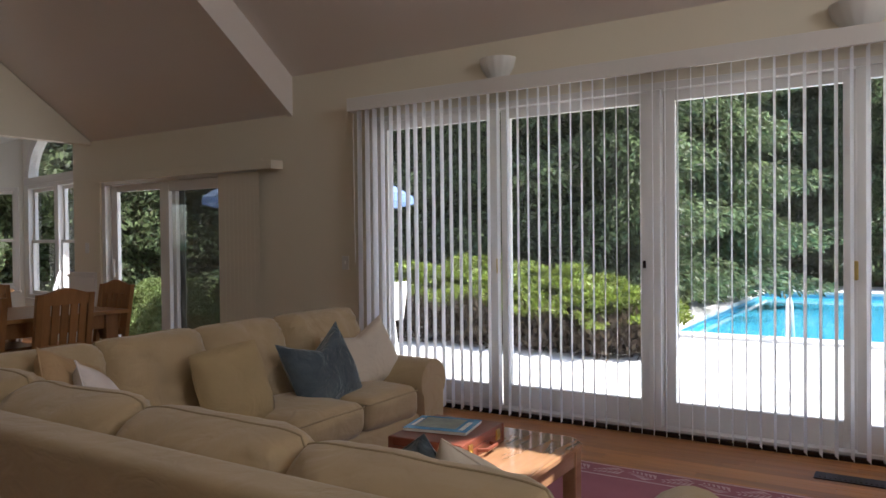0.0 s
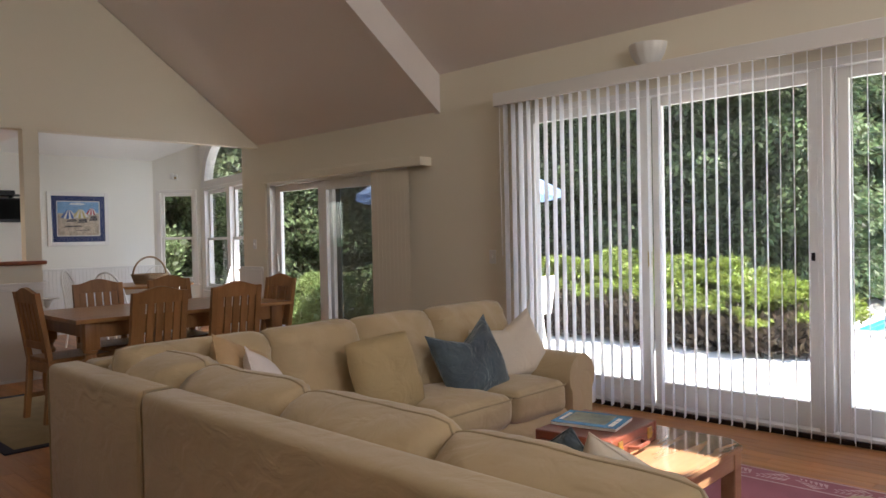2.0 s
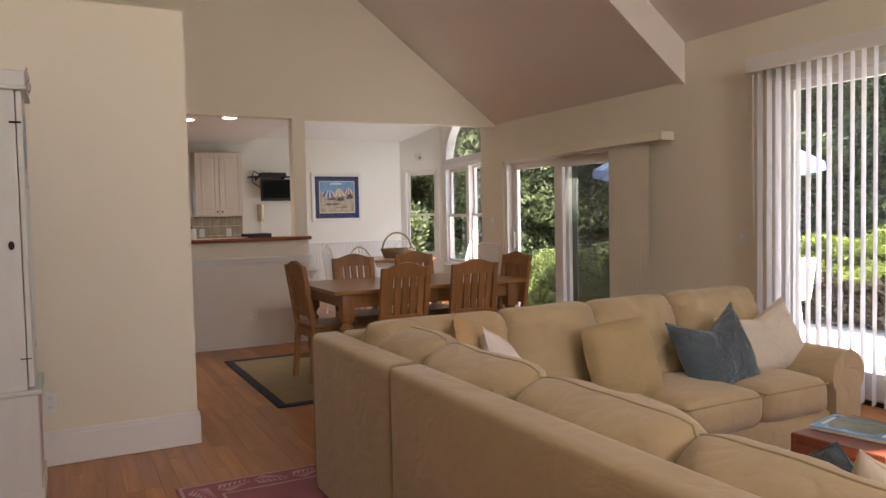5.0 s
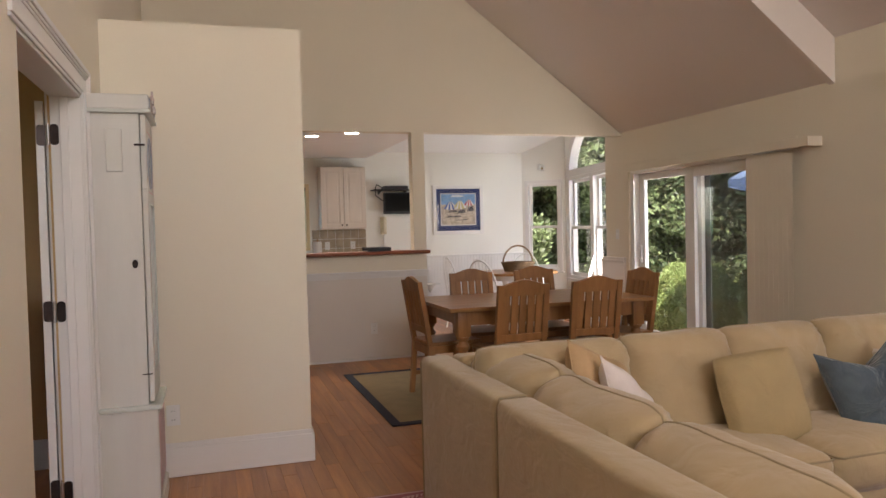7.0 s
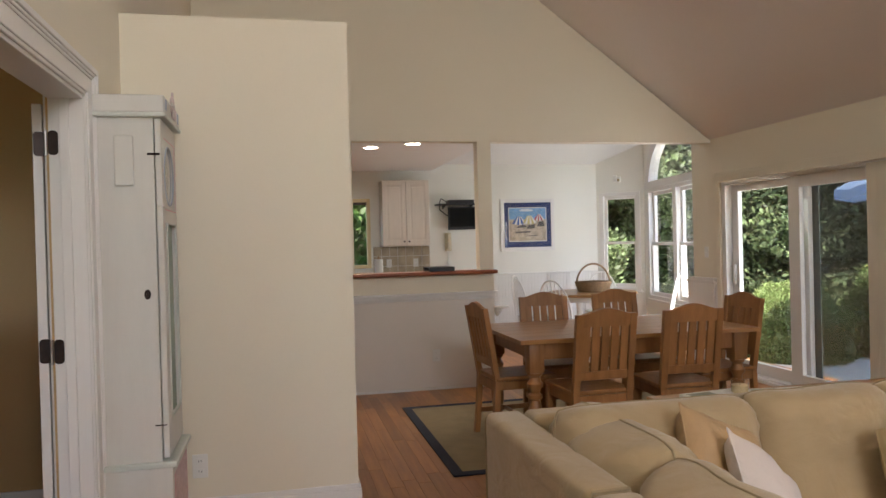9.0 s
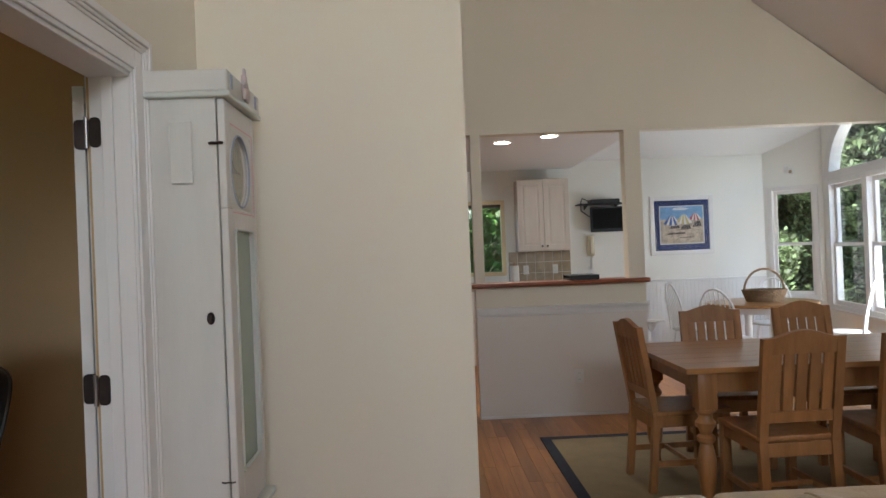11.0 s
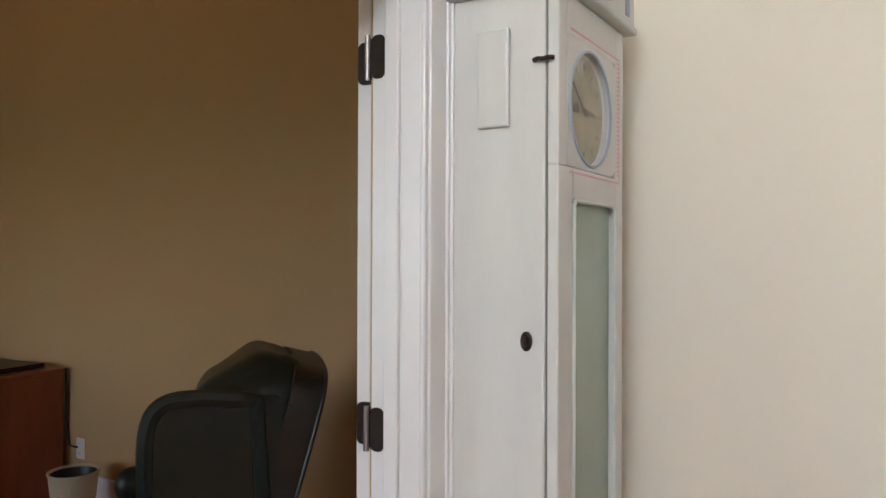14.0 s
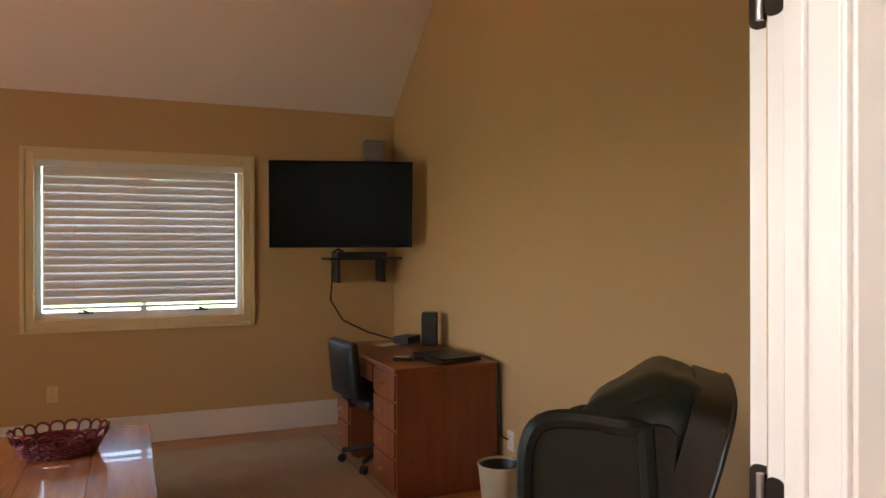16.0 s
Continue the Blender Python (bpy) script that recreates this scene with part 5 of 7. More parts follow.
for x0, x1, y0, y1 in ((0.095, 0.115, -0.08, -0.035), (0.095, 0.115, -0.03, 0.0), (0.095, 0.115, 0.006, 0.05), (-0.12, -0.105, -0.06, 0.06)):
    part("title_bar", box(B(), x0, x1, y0, y1, 0.0137, 0.0143), M["paper"], mg, "white bar of lettering")

# pink carpet with leaf border
M["pink"] = material("pink_carpet", (0.36, 0.13, 0.165), 0.95, var=0.08, scale=5, grain=260, bump=0.5, depth=0.004)
M["pink_light"] = material("pale_pink_carpet", (0.62, 0.42, 0.43), 0.95, var=0.08, scale=9, grain=260, bump=0.5, depth=0.004)
RX0, RX1, RY0, RY1 = -3.95, 0.9, 0.06, 3.53
rug = thing("carpet", pose(0, 0, 0), "dusty pink woven carpet with a pale leaf border", "rug")
part("woven_field", rbox(B(), ((RX0 + RX1) / 2, (RY0 + RY1) / 2, 0.005), (RX1 - RX0, RY1 - RY0, 0.01), 0.004, 2, 2), M["pink"], rug)
b = B()
for o, w in ((0.012, 0.014), (0.185, 0.012)):
    box(b, RX0 + o, RX1 - o, RY0 + o, RY0 + o + w, 0.0102, 0.0116)
    box(b, RX0 + o, RX1 - o, RY1 - o - w, RY1 - o, 0.0102, 0.0116)
    box(b, RX0 + o, RX0 + o + w, RY0 + o + w, RY1 - o - w, 0.0102, 0.0116)
    box(b, RX1 - o - w, RX1 - o, RY0 + o + w, RY1 - o - w, 0.0102, 0.0116)
part("border_line", b, M["pink_light"], rug, "pale pink border line")


def carpet_leaf(bm, x, y, a, s):
    m = Matrix.Translation((x, y, 0)) @ Matrix.Rotation(a, 4, "Z")
    for k in range(6):
        d = -0.09 + 0.033 * k
        l = 0.07 * (1 - 0.11 * k)
        for sg in (-1, 1):
            add(bm, [(d * s, 0, 0.0118), ((d + 0.02) * s, sg * 0.012 * s, 0.0118), ((d + l) * s, sg * l * 0.85 * s, 0.0118), ((d + l * 0.55) * s, sg * l * 0.9 * s, 0.0118)], [(0, 1, 2, 3)], m)


b = B()
for k in range(26):
    x = RX0 + 0.14 + 0.185 * k
    if x < RX1 - 0.1:
        carpet_leaf(b, x, RY0 + 0.105, 0.35 * (-1) ** k, 0.85)
        carpet_leaf(b, x, RY1 - 0.105, math.pi + 0.35 * (-1) ** k, 0.85)
for k in range(18):
    y = RY0 + 0.25 + 0.185 * k
    if y < RY1 - 0.2:
        carpet_leaf(b, RX0 + 0.105, y, math.pi / 2 + 0.35 * (-1) ** k, 0.85)
part("leaf_border", b, M["pink_light"], rug, "pale woven leaf border")

# console behind the sofa with papers
cn = thing("console_table", pose(-3.80, 2.2, -0.04), "narrow pale wooden console table behind the sofa", "console table")
part("tabletop", cut_box(B(), -0.16, 0.16, -0.70, 0.70, 0.70, 0.725, 0.006), M["pine_top"], cn)
part("apron", cut_box(B(), -0.13, 0.13, -0.66, 0.66, 0.61, 0.70), M["pine_top"], cn)
for sx in (-1, 1):
    for sy in (-1, 1):
        part("leg", cut_box(B(), sx * 0.125 - 0.02, sx * 0.125 + 0.02, sy * 0.655 - 0.02, sy * 0.655 + 0.02, 0.04, 0.70), M["pine_top"], cn)
for x, y, a, n in ((-3.74, 1.75, 8, 3), (-3.74, 2.06, -6, 2)):
    t = thing("magazine", pose(x - 0.03, y, 0.685, 0, 0, a), "open magazine lying on the console table", "magazine")
    part("page_block", cut_box(B(), -0.10, 0.10, -0.14, 0.14, 0, 0.008 * n, 0.001), M["paper"], t)
    part("photo", box(B(), -0.08, 0.08, -0.12, 0.0, 0.008 * n + 0.0004, 0.008 * n + 0.001), M["photo"], t, "grey printed picture")


cj = thing("candle_jar", pose(-3.80, 1.86, 0.685), "short cream candle in a glass jar on the console", "candle")
part("wax", lathe(B(), [(0.001, 0.0), (0.032, 0.0), (0.034, 0.004), (0.034, 0.055), (0.030, 0.058), (0.001, 0.056)], 20), material("cream_wax", (0.70, 0.55, 0.32), 0.5, var=0.05, bump=0), cj, smooth=True)
part("jar", lathe(B(), [(0.035, 0.0), (0.037, 0.003), (0.037, 0.075), (0.0355, 0.075), (0.0355, 0.004)], 20, caps=False), M["glass"], cj, "clear glass jar", True)
part("wick", tube(B(), [(0, 0, 0.055), (0.001, 0, 0.066)], 0.0012, 5), M["black"], cj)


def sconce(x):
    t = thing("wall_sconce", pose(x, WY, 2.425) @ Matrix.Diagonal((1.15, 1.15, 0.95, 1)), "white fluted shell wall lamp, unlit", "wall lamp", "lamps over the garden doors")
    verts, faces = [], []
    prof = ((0.055, 0.0), (0.085, 0.03), (0.115, 0.08), (0.13, 0.135), (0.132, 0.16), (0.118, 0.16), (0.10, 0.09), (0.05, 0.03))
    n = 28
    for r, z in prof:
        for i in range(n + 1):
            a = math.pi * i / n
            f = 0.9 + 0.014 * math.cos(14 * a)
            verts.append((r * f * math.cos(a), -r * f * math.sin(a) * 0.95, z))
    for k in range(len(prof) - 1):
        for i in range(n):
            q = k * (n + 1) + i
            faces.append((q, q + 1, q + n + 2, q + n + 1))
    part("bowl", add(B(), verts, faces), M["white_plastic"], t, smooth=True)
    part("mount", rbox(B(), (0, -0.008, 0.06), (0.12, 0.016, 0.10), 0.004, 2, 1), M["white_plastic"], t)
    return t


sc = sconce(-2.715)
copy_thing(sc, pose(-0.44, WY, 2.425) @ Matrix.Diagonal((1.15, 1.15, 0.95, 1)))

# floor register
fr = thing("floor_vent", pose(-0.47, 3.93, 0.001), "dark bronze floor vent by the garden doors", "vent")
b = cut_box(B(), -0.17, 0.17, -0.06, 0.06, 0, 0.006, 0.002)
part("frame", b, M["dark_metal"], fr)
for k in range(13):
    part("slat", box(B(), -0.145 + 0.0235 * k, -0.135 + 0.0235 * k, -0.04, 0.04, 0.0063, 0.009), M["dark_metal"], fr)


def wall_plate(m, label, kind, mat=None):
    mat = mat or M["white_plastic"]
    t = thing("wall_plate", m, label, "outlet" if kind == "outlet" else "switch")
    part("plate", rbox(B(), (0, -0.003, 0), (0.072, 0.006, 0.115), 0.003, 2, 1), mat, t)
    if kind == "outlet":
        for z in (-0.025, 0.025):
            o = part("socket", rbox(B(), (0, -0.007, z), (0.034, 0.004, 0.03), 0.002, 2, 1), mat, t)
            for x in (-0.006, 0.006):
                part("slot", box(B(), x - 0.001, x + 0.001, -0.0095, -0.0088, z - 0.005, z + 0.005), M["black"], o)
    else:
        part("toggle", rbox(B(), (0, -0.010, 0.004), (0.010, 0.014, 0.024), 0.003, 2, 1), M["white_plastic"], t)
    return t


EAST = Matrix.Rotation(radians(90), 4, "Z")
wall_plate(Matrix.Translation((-4.17, WY, 1.09)), "white light switch between the two glass doors", "switch")
wall_plate(Matrix.Translation((-7.86, WY, 1.22)), "white light switch beside the dining slider", "switch")
wall_plate(Matrix.Translation((GX + 0.006, 1.349, 0.327)) @ EAST, "white outlet low on the half wall", "outlet")
wall_plate(Matrix.Translation((PX, -0.47, 0.345)) @ EAST, "white outlet low on the stub wall", "outlet")

# ---- long-case clock ----
ck = thing("longcase_clock", pose(-4.27, -0.64, 0), "white painted long-case clock with pink stencilling", "clock")


def cpart(name, bm, mat, label="", smooth=False, under=None):
    return wpart(name, bm, mat, ck, label, smooth, under)


K0, K1, KB, KF = -4.475, -4.08, -0.755, -0.545
body = cpart("body", cut_box(B(), K0, K1, KB, KF, 0.54, 1.92, 0.004), M["clock"])
dr = B()
D0, D1, DF = K0 + 0.002, K1 - 0.002, KF + 0.028
cut_box(dr, D0, D0 + 0.055, KF + 0.004, DF, 0.56, 1.915)
cut_box(dr, D1 - 0.075, D1, KF + 0.004, DF, 0.56, 1.565)
cut_box(dr, D1 - 0.045, D1, KF + 0.004, DF, 1.565, 1.915)
cut_box(dr, D0 + 0.055, D1 - 0.075, KF + 0.004, DF, 0.56, 0.70)
cut_box(dr, D0 + 0.055, D1 - 0.075, KF + 0.004, DF, 1.50, 1.565)
cut_box(dr, D0 + 0.055, D1 - 0.045, KF + 0.004, DF, 1.83, 1.915)
PX0, PX1 = D0 + 0.055, D1 - 0.045
dc, hw = (-4.258, 1.698), 0.122
for i in range(40):
    a0, a1 = 2 * math.pi * i / 40, 2 * math.pi * (i + 1) / 40

    def edge(a):
        c, s = math.cos(a), math.sin(a)
        k = min(((PX1 - dc[0]) if c > 0 else (dc[0] - PX0)) / max(1e-6, abs(c)), 0.1325 / max(1e-6, abs(s)))
        return dc[0] + k * c, dc[1] + k * s
    prism(dr, [(dc[0] + hw * math.cos(a0), dc[1] + hw * math.sin(a0)), (dc[0] + hw * math.cos(a1), dc[1] + hw * math.sin(a1)), edge(a1), edge(a0)], KF + 0.004, DF, "y")
cd = cpart("door", dr, M["clock"])
M["bluegrey"] = material("blue_grey_paint", (0.36, 0.40, 0.47), 0.5, var=0.04, scale=8, grain=40, bump=0)
cpart("dial_rim", tube(B(), [(dc[0] + hw * math.cos(2 * math.pi * i / 40), DF + 0.001, dc[1] + hw * math.sin(2 * math.pi * i / 40)) for i in range(41)], 0.0035, 6), M["bluegrey"], "blue-grey rim", True, cd)
cpart("dial", lathe(B(), [(hw * 0.995, 0), (hw * 0.995, 0.004)], 40, Matrix.Translation((dc[0], KF + 0.006, dc[1])) @ Matrix.Rotation(radians(-90), 4, "X")), material("aged_brass_dial", (0.33, 0.285, 0.15), 0.4, metal=0.3, var=0.25, scale=18, grain=70, bump=0.1, depth=0.002), "aged brass dial", True)
b = B()
for i in range(12):
    a = math.pi / 6 * i
    m = Matrix.Translation((dc[0], KF + 0.0115, dc[1])) @ Matrix.Rotation(a, 4, "Y")
    box(b, -0.002, 0.002, 0, 0.001, 0.088, 0.10, m)
cpart("hour_marks", b, M["dark_metal"], "dark hour marks")
b = B()
box(b, -0.003, 0.003, 0.012, 0.013, -0.015, 0.085, Matrix.Translation((dc[0], KF, dc[1])) @ Matrix.Rotation(0.9, 4, "Y"))
box(b, -0.004, 0.004, 0.014, 0.015, -0.015, 0.06, Matrix.Translation((dc[0], KF, dc[1])) @ Matrix.Rotation(-1.6, 4, "Y"))
rbox(b, (dc[0] + 0.045, KF + 0.012, dc[1]), (0.022, 0.006, 0.018), 0.002, 2, 1)
cpart("pointers", b, M["dark_metal"], "dark clock pointers")
p = cpart("dial_glass", lathe(B(), [(hw, 0.0), (hw * 0.7, 0.002), (0.001, 0.003)], 40, Matrix.Translation((dc[0], DF - 0.004, dc[1])) @ Matrix.Rotation(radians(-90), 4, "X")), M["glass"], "domed glass", True, cd)
p.visible_shadow = False
M["frost"] = material("frosted_green_glass", (0.34, 0.40, 0.32), 0.25, var=0.05, scale=4, grain=30, bump=0)
cpart("door_glass", cut_box(B(), D0 + 0.057, D1 - 0.077, KF + 0.008, KF + 0.014, 0.70, 1.50), M["frost"], "grey-green glass", False, cd)
gx0, gx1 = D0 + 0.06, D1 - 0.08
cpart("glass_bead", tube(B(), [(gx0 + 0.01, DF, 1.498), (gx1 - 0.01, DF, 1.498), (gx1, DF, 1.488), (gx1, DF, 0.72), (gx1 - 0.02, DF, 0.703), (gx0 + 0.02, DF, 0.703), (gx0, DF, 0.72), (gx0, DF, 1.488), (gx0 + 0.01, DF, 1.498)], 0.005, 6), M["clock_green"], "pale green bead", True, cd)
# stencilled pink frame round the dial
b = B()
for z in (1.555, 1.845):
    box(b, D0 + 0.03, D1 - 0.06, DF + 0.0003, DF + 0.001, z - 0.002, z + 0.002)
for k in range(26):
    z = 1.57 + 0.0105 * k
    box(b, D0 + 0.034, D0 + 0.046, DF + 0.0003, DF + 0.001, z, z + 0.005)
box(b, D0 + 0.030, D0 + 0.032, DF + 0.0003, DF + 0.001, 1.557, 1.843)
cpart("stencil", b, M["pink_paint"], "pink dotted stencil", False, cd)
cpart("side_plate", cut_box(B(), K1, K1 + 0.013, -0.692, -0.62, 1.645, 1.845, 0.005), M["clock"], "", False, body)
for z, y in ((1.772, KF), (0.694, KF)):
    b = tube(B(), [(K1 + 0.004, y - 0.022, z), (K1 + 0.012, y - 0.012, z), (K1 + 0.006, y, z), (K1 + 0.012, y + 0.012, z), (K1 + 0.004, y + 0.02, z)], 0.005 if z > 1 else 0.0025, 6)
    cpart("latch", b, M["dark_metal"], "small dark hook latch", True)
b = lathe(B(), [(0.001, 0.0), (0.0125, 0.0), (0.0125, 0.004), (0.009, 0.007), (0.006, 0.005), (0.001, 0.005)], 20, Matrix.Translation((K1, -0.583, 1.215)) @ Matrix.Diagonal((1, 1, 1.6, 1)) @ Matrix.Rotation(radians(90), 4, "Y"))
rbox(b, (K1 + 0.006, -0.583, 1.215), (0.008, 0.007, 0.02), 0.002, 2, 1)
cpart("escutcheon", b, M["dark_metal"], "dark keyhole plate", True)
# crown
b = cut_box(B(), K0 - 0.03, K1 + 0.02, KB - 0.012, DF + 0.018, 1.935, 2.005, 0.006)
cr = cpart("crown", b, M["clock"])
cpart("moulding", cut_box(B(), K0 - 0.035, K1 + 0.025, KB - 0.012, DF + 0.024, 1.918, 1.935, 0.005), M["clock_green"], "pale green moulding", False, cr)
M["rose"] = material("rose_paint", (0.62, 0.42, 0.42), 0.5, var=0.25, scale=30, grain=80, dark=(0.40, 0.45, 0.40), bump=0.2, depth=0.003)
b = B()
for k in range(7):
    a = 0.9 * k
    rbox(b, ((K0 + K1) / 2 + 0.024 * math.cos(a), DF + 0.020 + 0.001 * k, 1.985 + 0.030 * math.sin(a)), (0.036, 0.010, 0.036), 0.005, 2, 2, (0, 0.004, 0), None, 0.01, k)
rbox(b, ((K0 + K1) / 2, DF + 0.022, 2.035), (0.020, 0.010, 0.045), 0.005, 2, 1)
cpart("rose_carving", b, M["rose"], "painted pink rose carving", True, cr)
for x in (K0 + 0.03, K1 - 0.03):
    b = rbox(B(), (x, DF + 0.018, 1.972), (0.026, 0.006, 0.045), 0.002, 2, 1)
    cpart("corner_block", b, M["bluegrey"], "small blue-grey block", False, cr)
# base
cpart("plinth", cut_box(B(), K0 - 0.02, K1 + 0.012, KB - 0.004, DF + 0.012, 0.0, 0.525, 0.004), M["clock"])
cpart("moulding", cut_box(B(), K0 - 0.032, K1 + 0.024, KB - 0.006, DF + 0.03, 0.525, 0.548, 0.006), M["clock_green"], "pale green moulding")
cpart("moulding", cut_box(B(), K0 - 0.03, K1 + 0.022, KB - 0.006, DF + 0.024, 0.0, 0.09, 0.006), M["clock"])
b = B()
pf = DF + 0.0123
box(b, K0, K1 - 0.01, pf, pf + 0.001, 0.13, 0.49)
cpart("stencil", b, material("pale_pink_stencil", (0.68, 0.50, 0.50), 0.6, var=0.15, scale=40, grain=90, bump=0), "pale pink stencilled panel")
b = B()
for k in range(22):
    z = 0.135 + 0.0162 * k
    box(b, K1 - 0.03, K1 - 0.016, pf + 0.0012, pf + 0.002, z, z + 0.009)
    box(b, K0 + 0.006, K0 + 0.02, pf + 0.0012, pf + 0.002, z, z + 0.009)
cpart("stencil", b, M["pink_paint"], "pink dotted stencil")
# ---- dining table and chairs ----
srug = thing("sisal_rug", pose(-6.135, 2.25, 0), "tan sisal rug with a navy cloth border", "rug")
M["sisal"] = material("sisal", (0.30, 0.225, 0.12), 0.95, var=0.1, scale=8, grain=300, bump=0.6, depth=0.003)
M["navy"] = material("navy_binding", (0.022, 0.024, 0.045), 0.9, var=0.1, scale=8, grain=300, bump=0.3, depth=0.002)
RW, RH = 0.945, 1.35
part("weave", box(B(), -RW + 0.07, RW - 0.07, -RH + 0.07, RH - 0.07, 0.0, 0.007), M["sisal"], srug)
b = B()
cut_box(b, -RW, RW, -RH, -RH + 0.072, 0, 0.009, 0.003)
cut_box(b, -RW, RW, RH - 0.072, RH, 0, 0.009, 0.003)
cut_box(b, -RW, -RW + 0.072, -RH + 0.072, RH - 0.072, 0, 0.009, 0.003)
cut_box(b, RW - 0.072, RW, -RH + 0.072, RH - 0.072, 0, 0.009, 0.003)
part("border", b, M["navy"], srug, "navy cloth border")

dt = thing("dining_table", pose(-5.885, 2.25, 0.009), "honey pine farmhouse dining table on turned legs", "dining table")
TW, TL = 0.515, 0.855
for k in range(6):
    x0, x1 = -TW + 2 * TW * k / 6, -TW + 2 * TW * (k + 1) / 6
    part("board", cut_box(B(), x0 + 0.0006, x1 - 0.0006, -TL, TL, 0.722, 0.75, 0.002), M["pine_top"], dt)
b = B()
cut_box(b, -TW + 0.07, TW - 0.07, -TL + 0.10, -TL + 0.125, 0.61, 0.722)
cut_box(b, -TW + 0.07, TW - 0.07, TL - 0.125, TL - 0.10, 0.61, 0.722)
cut_box(b, -TW + 0.07, -TW + 0.095, -TL + 0.12, TL - 0.12, 0.61, 0.722)
cut_box(b, TW - 0.095, TW - 0.07, -TL + 0.12, TL - 0.12, 0.61, 0.722)
part("apron", b, M["pine"], dt)
leg_profile = [(0.026, 0.0), (0.034, 0.03), (0.03, 0.06), (0.036, 0.10), (0.048, 0.20), (0.047, 0.27), (0.036, 0.33), (0.03, 0.35), (0.046, 0.365), (0.047, 0.385), (0.03, 0.40), (0.034, 0.42), (0.05, 0.44), (0.052, 0.46), (0.036, 0.48), (0.035, 0.50), (0.049, 0.515), (0.049, 0.53)]
for sx in (-1, 1):
    for sy in (-1, 1):
        m = Matrix.Translation((sx * (TW - 0.09), sy * (TL - 0.12), 0))
        b = lathe(B(), leg_profile, 20, m)
        cut_box(b, -0.05, 0.05, -0.05, 0.05, 0.53, 0.722, 0.006, m)
        part("leg", b, M["pine"], dt, smooth=True)


def dining_chair(m):
    t = thing("dining_chair", m, "pine slat-back dining chair at the long table", "dining chair", "chairs round the dining table")
    w = 0.178

    def yb(z):
        return 0.20 + max(0, z - 0.42) * 0.16
    for s in (-1, 1):
        x = s * w
        b = B()
        n = 7
        pts = [(0.0, 0.235), (0.2, 0.215), (0.42, 0.20), (0.60, yb(0.60)), (0.80, yb(0.80)), (0.925, yb(0.925))]
        verts, faces = [], []
        for z, y in pts:
            verts += [(x - 0.021, y - 0.018, z), (x + 0.021, y - 0.018, z), (x + 0.021, y + 0.018, z), (x - 0.021, y + 0.018, z)]
        for k in range(len(pts) - 1):
            for i in range(4):
                j = (i + 1) % 4
                faces.append((4 * k + i, 4 * k + j, 4 * k + 4 + j, 4 * k + 4 + i))
        faces += [(3, 2, 1, 0), (4 * len(pts) - 4, 4 * len(pts) - 3, 4 * len(pts) - 2, 4 * len(pts) - 1)]
        part("rear_post", add(b, verts, faces), M["pine"], t)
        part("front_leg", cut_box(B(), x - 0.022, x + 0.022, -0.225, -0.181, 0, 0.42), M["pine"], t)
        part("stretcher", cut_box(B(), x - 0.01, x + 0.01, -0.181, 0.20, 0.14, 0.175), M["pine"], t)
        part("seat_rail", cut_box(B(), x - 0.012, x + 0.012, -0.185, 0.20, 0.36, 0.42), M["pine"], t)
    part("stretcher", cut_box(B(), -w, w, 0.0, 0.02, 0.145, 0.17), M["pine"], t)
    for y in (-0.20, 0.20):
        part("seat_rail", cut_box(B(), -w + 0.02, w - 0.02, y - 0.012, y + 0.012, 0.35, 0.42), M["pine"], t)
    part("seat", rbox(B(), (0, -0.01, 0.437), (0.41, 0.44, 0.03), 0.01, 2, 4, (0, 0, -0.006)), M["pine"], t)
    lean = math.degrees(math.atan(0.16))
    frame_m = Matrix.Translation((0, yb(0.42), 0.42)) @ Matrix.Rotation(radians(-lean), 4, "X")
    top = [(-w + 0.02, 0.435), (w - 0.02, 0.435), (w - 0.02, 0.51)] + [((w - 0.02) * (1 - 2 * i / 10), 0.512 + 0.036 * math.sin(math.pi * i / 10) ** 1.5) for i in range(1, 10)] + [(-w + 0.02, 0.51)]
    part("top_rail", prism(B(), top, -0.013, 0.013, "y", frame_m), M["pine"], t)
    part("lower_rail", cut_box(B(), -w + 0.02, w - 0.02, -0.012, 0.012, 0.10, 0.155, 0.003, frame_m), M["pine"], t)
    for k in range(5):
        x = -w + 0.05 + k * (2 * w - 0.10) / 4
        part("slat", cut_box(B(), x - 0.025, x + 0.025, -0.007, 0.007, 0.15, 0.44, 0.002, frame_m), M["pine"], t)
    return t


def chair_at(x, y, rz):
    """The pose of a chair whose back's top stands at x, y."""
    d = Matrix.Rotation(radians(rz), 3, "Z") @ Vector((0, 0.29, 0))
    return pose(x - d.x, y - d.y, 0.009, 0, 0, rz)


c0 = dining_chair(chair_at(-5.08, 1.85, -88))
for x, y, a in ((-5.09, 2.44, -92), (-6.60, 2.0, 88), (-6.62, 2.63, 93), (-5.95, 1.255, 184), (-5.76, 3.27, 3)):
    copy_thing(c0, chair_at(x, y, a))

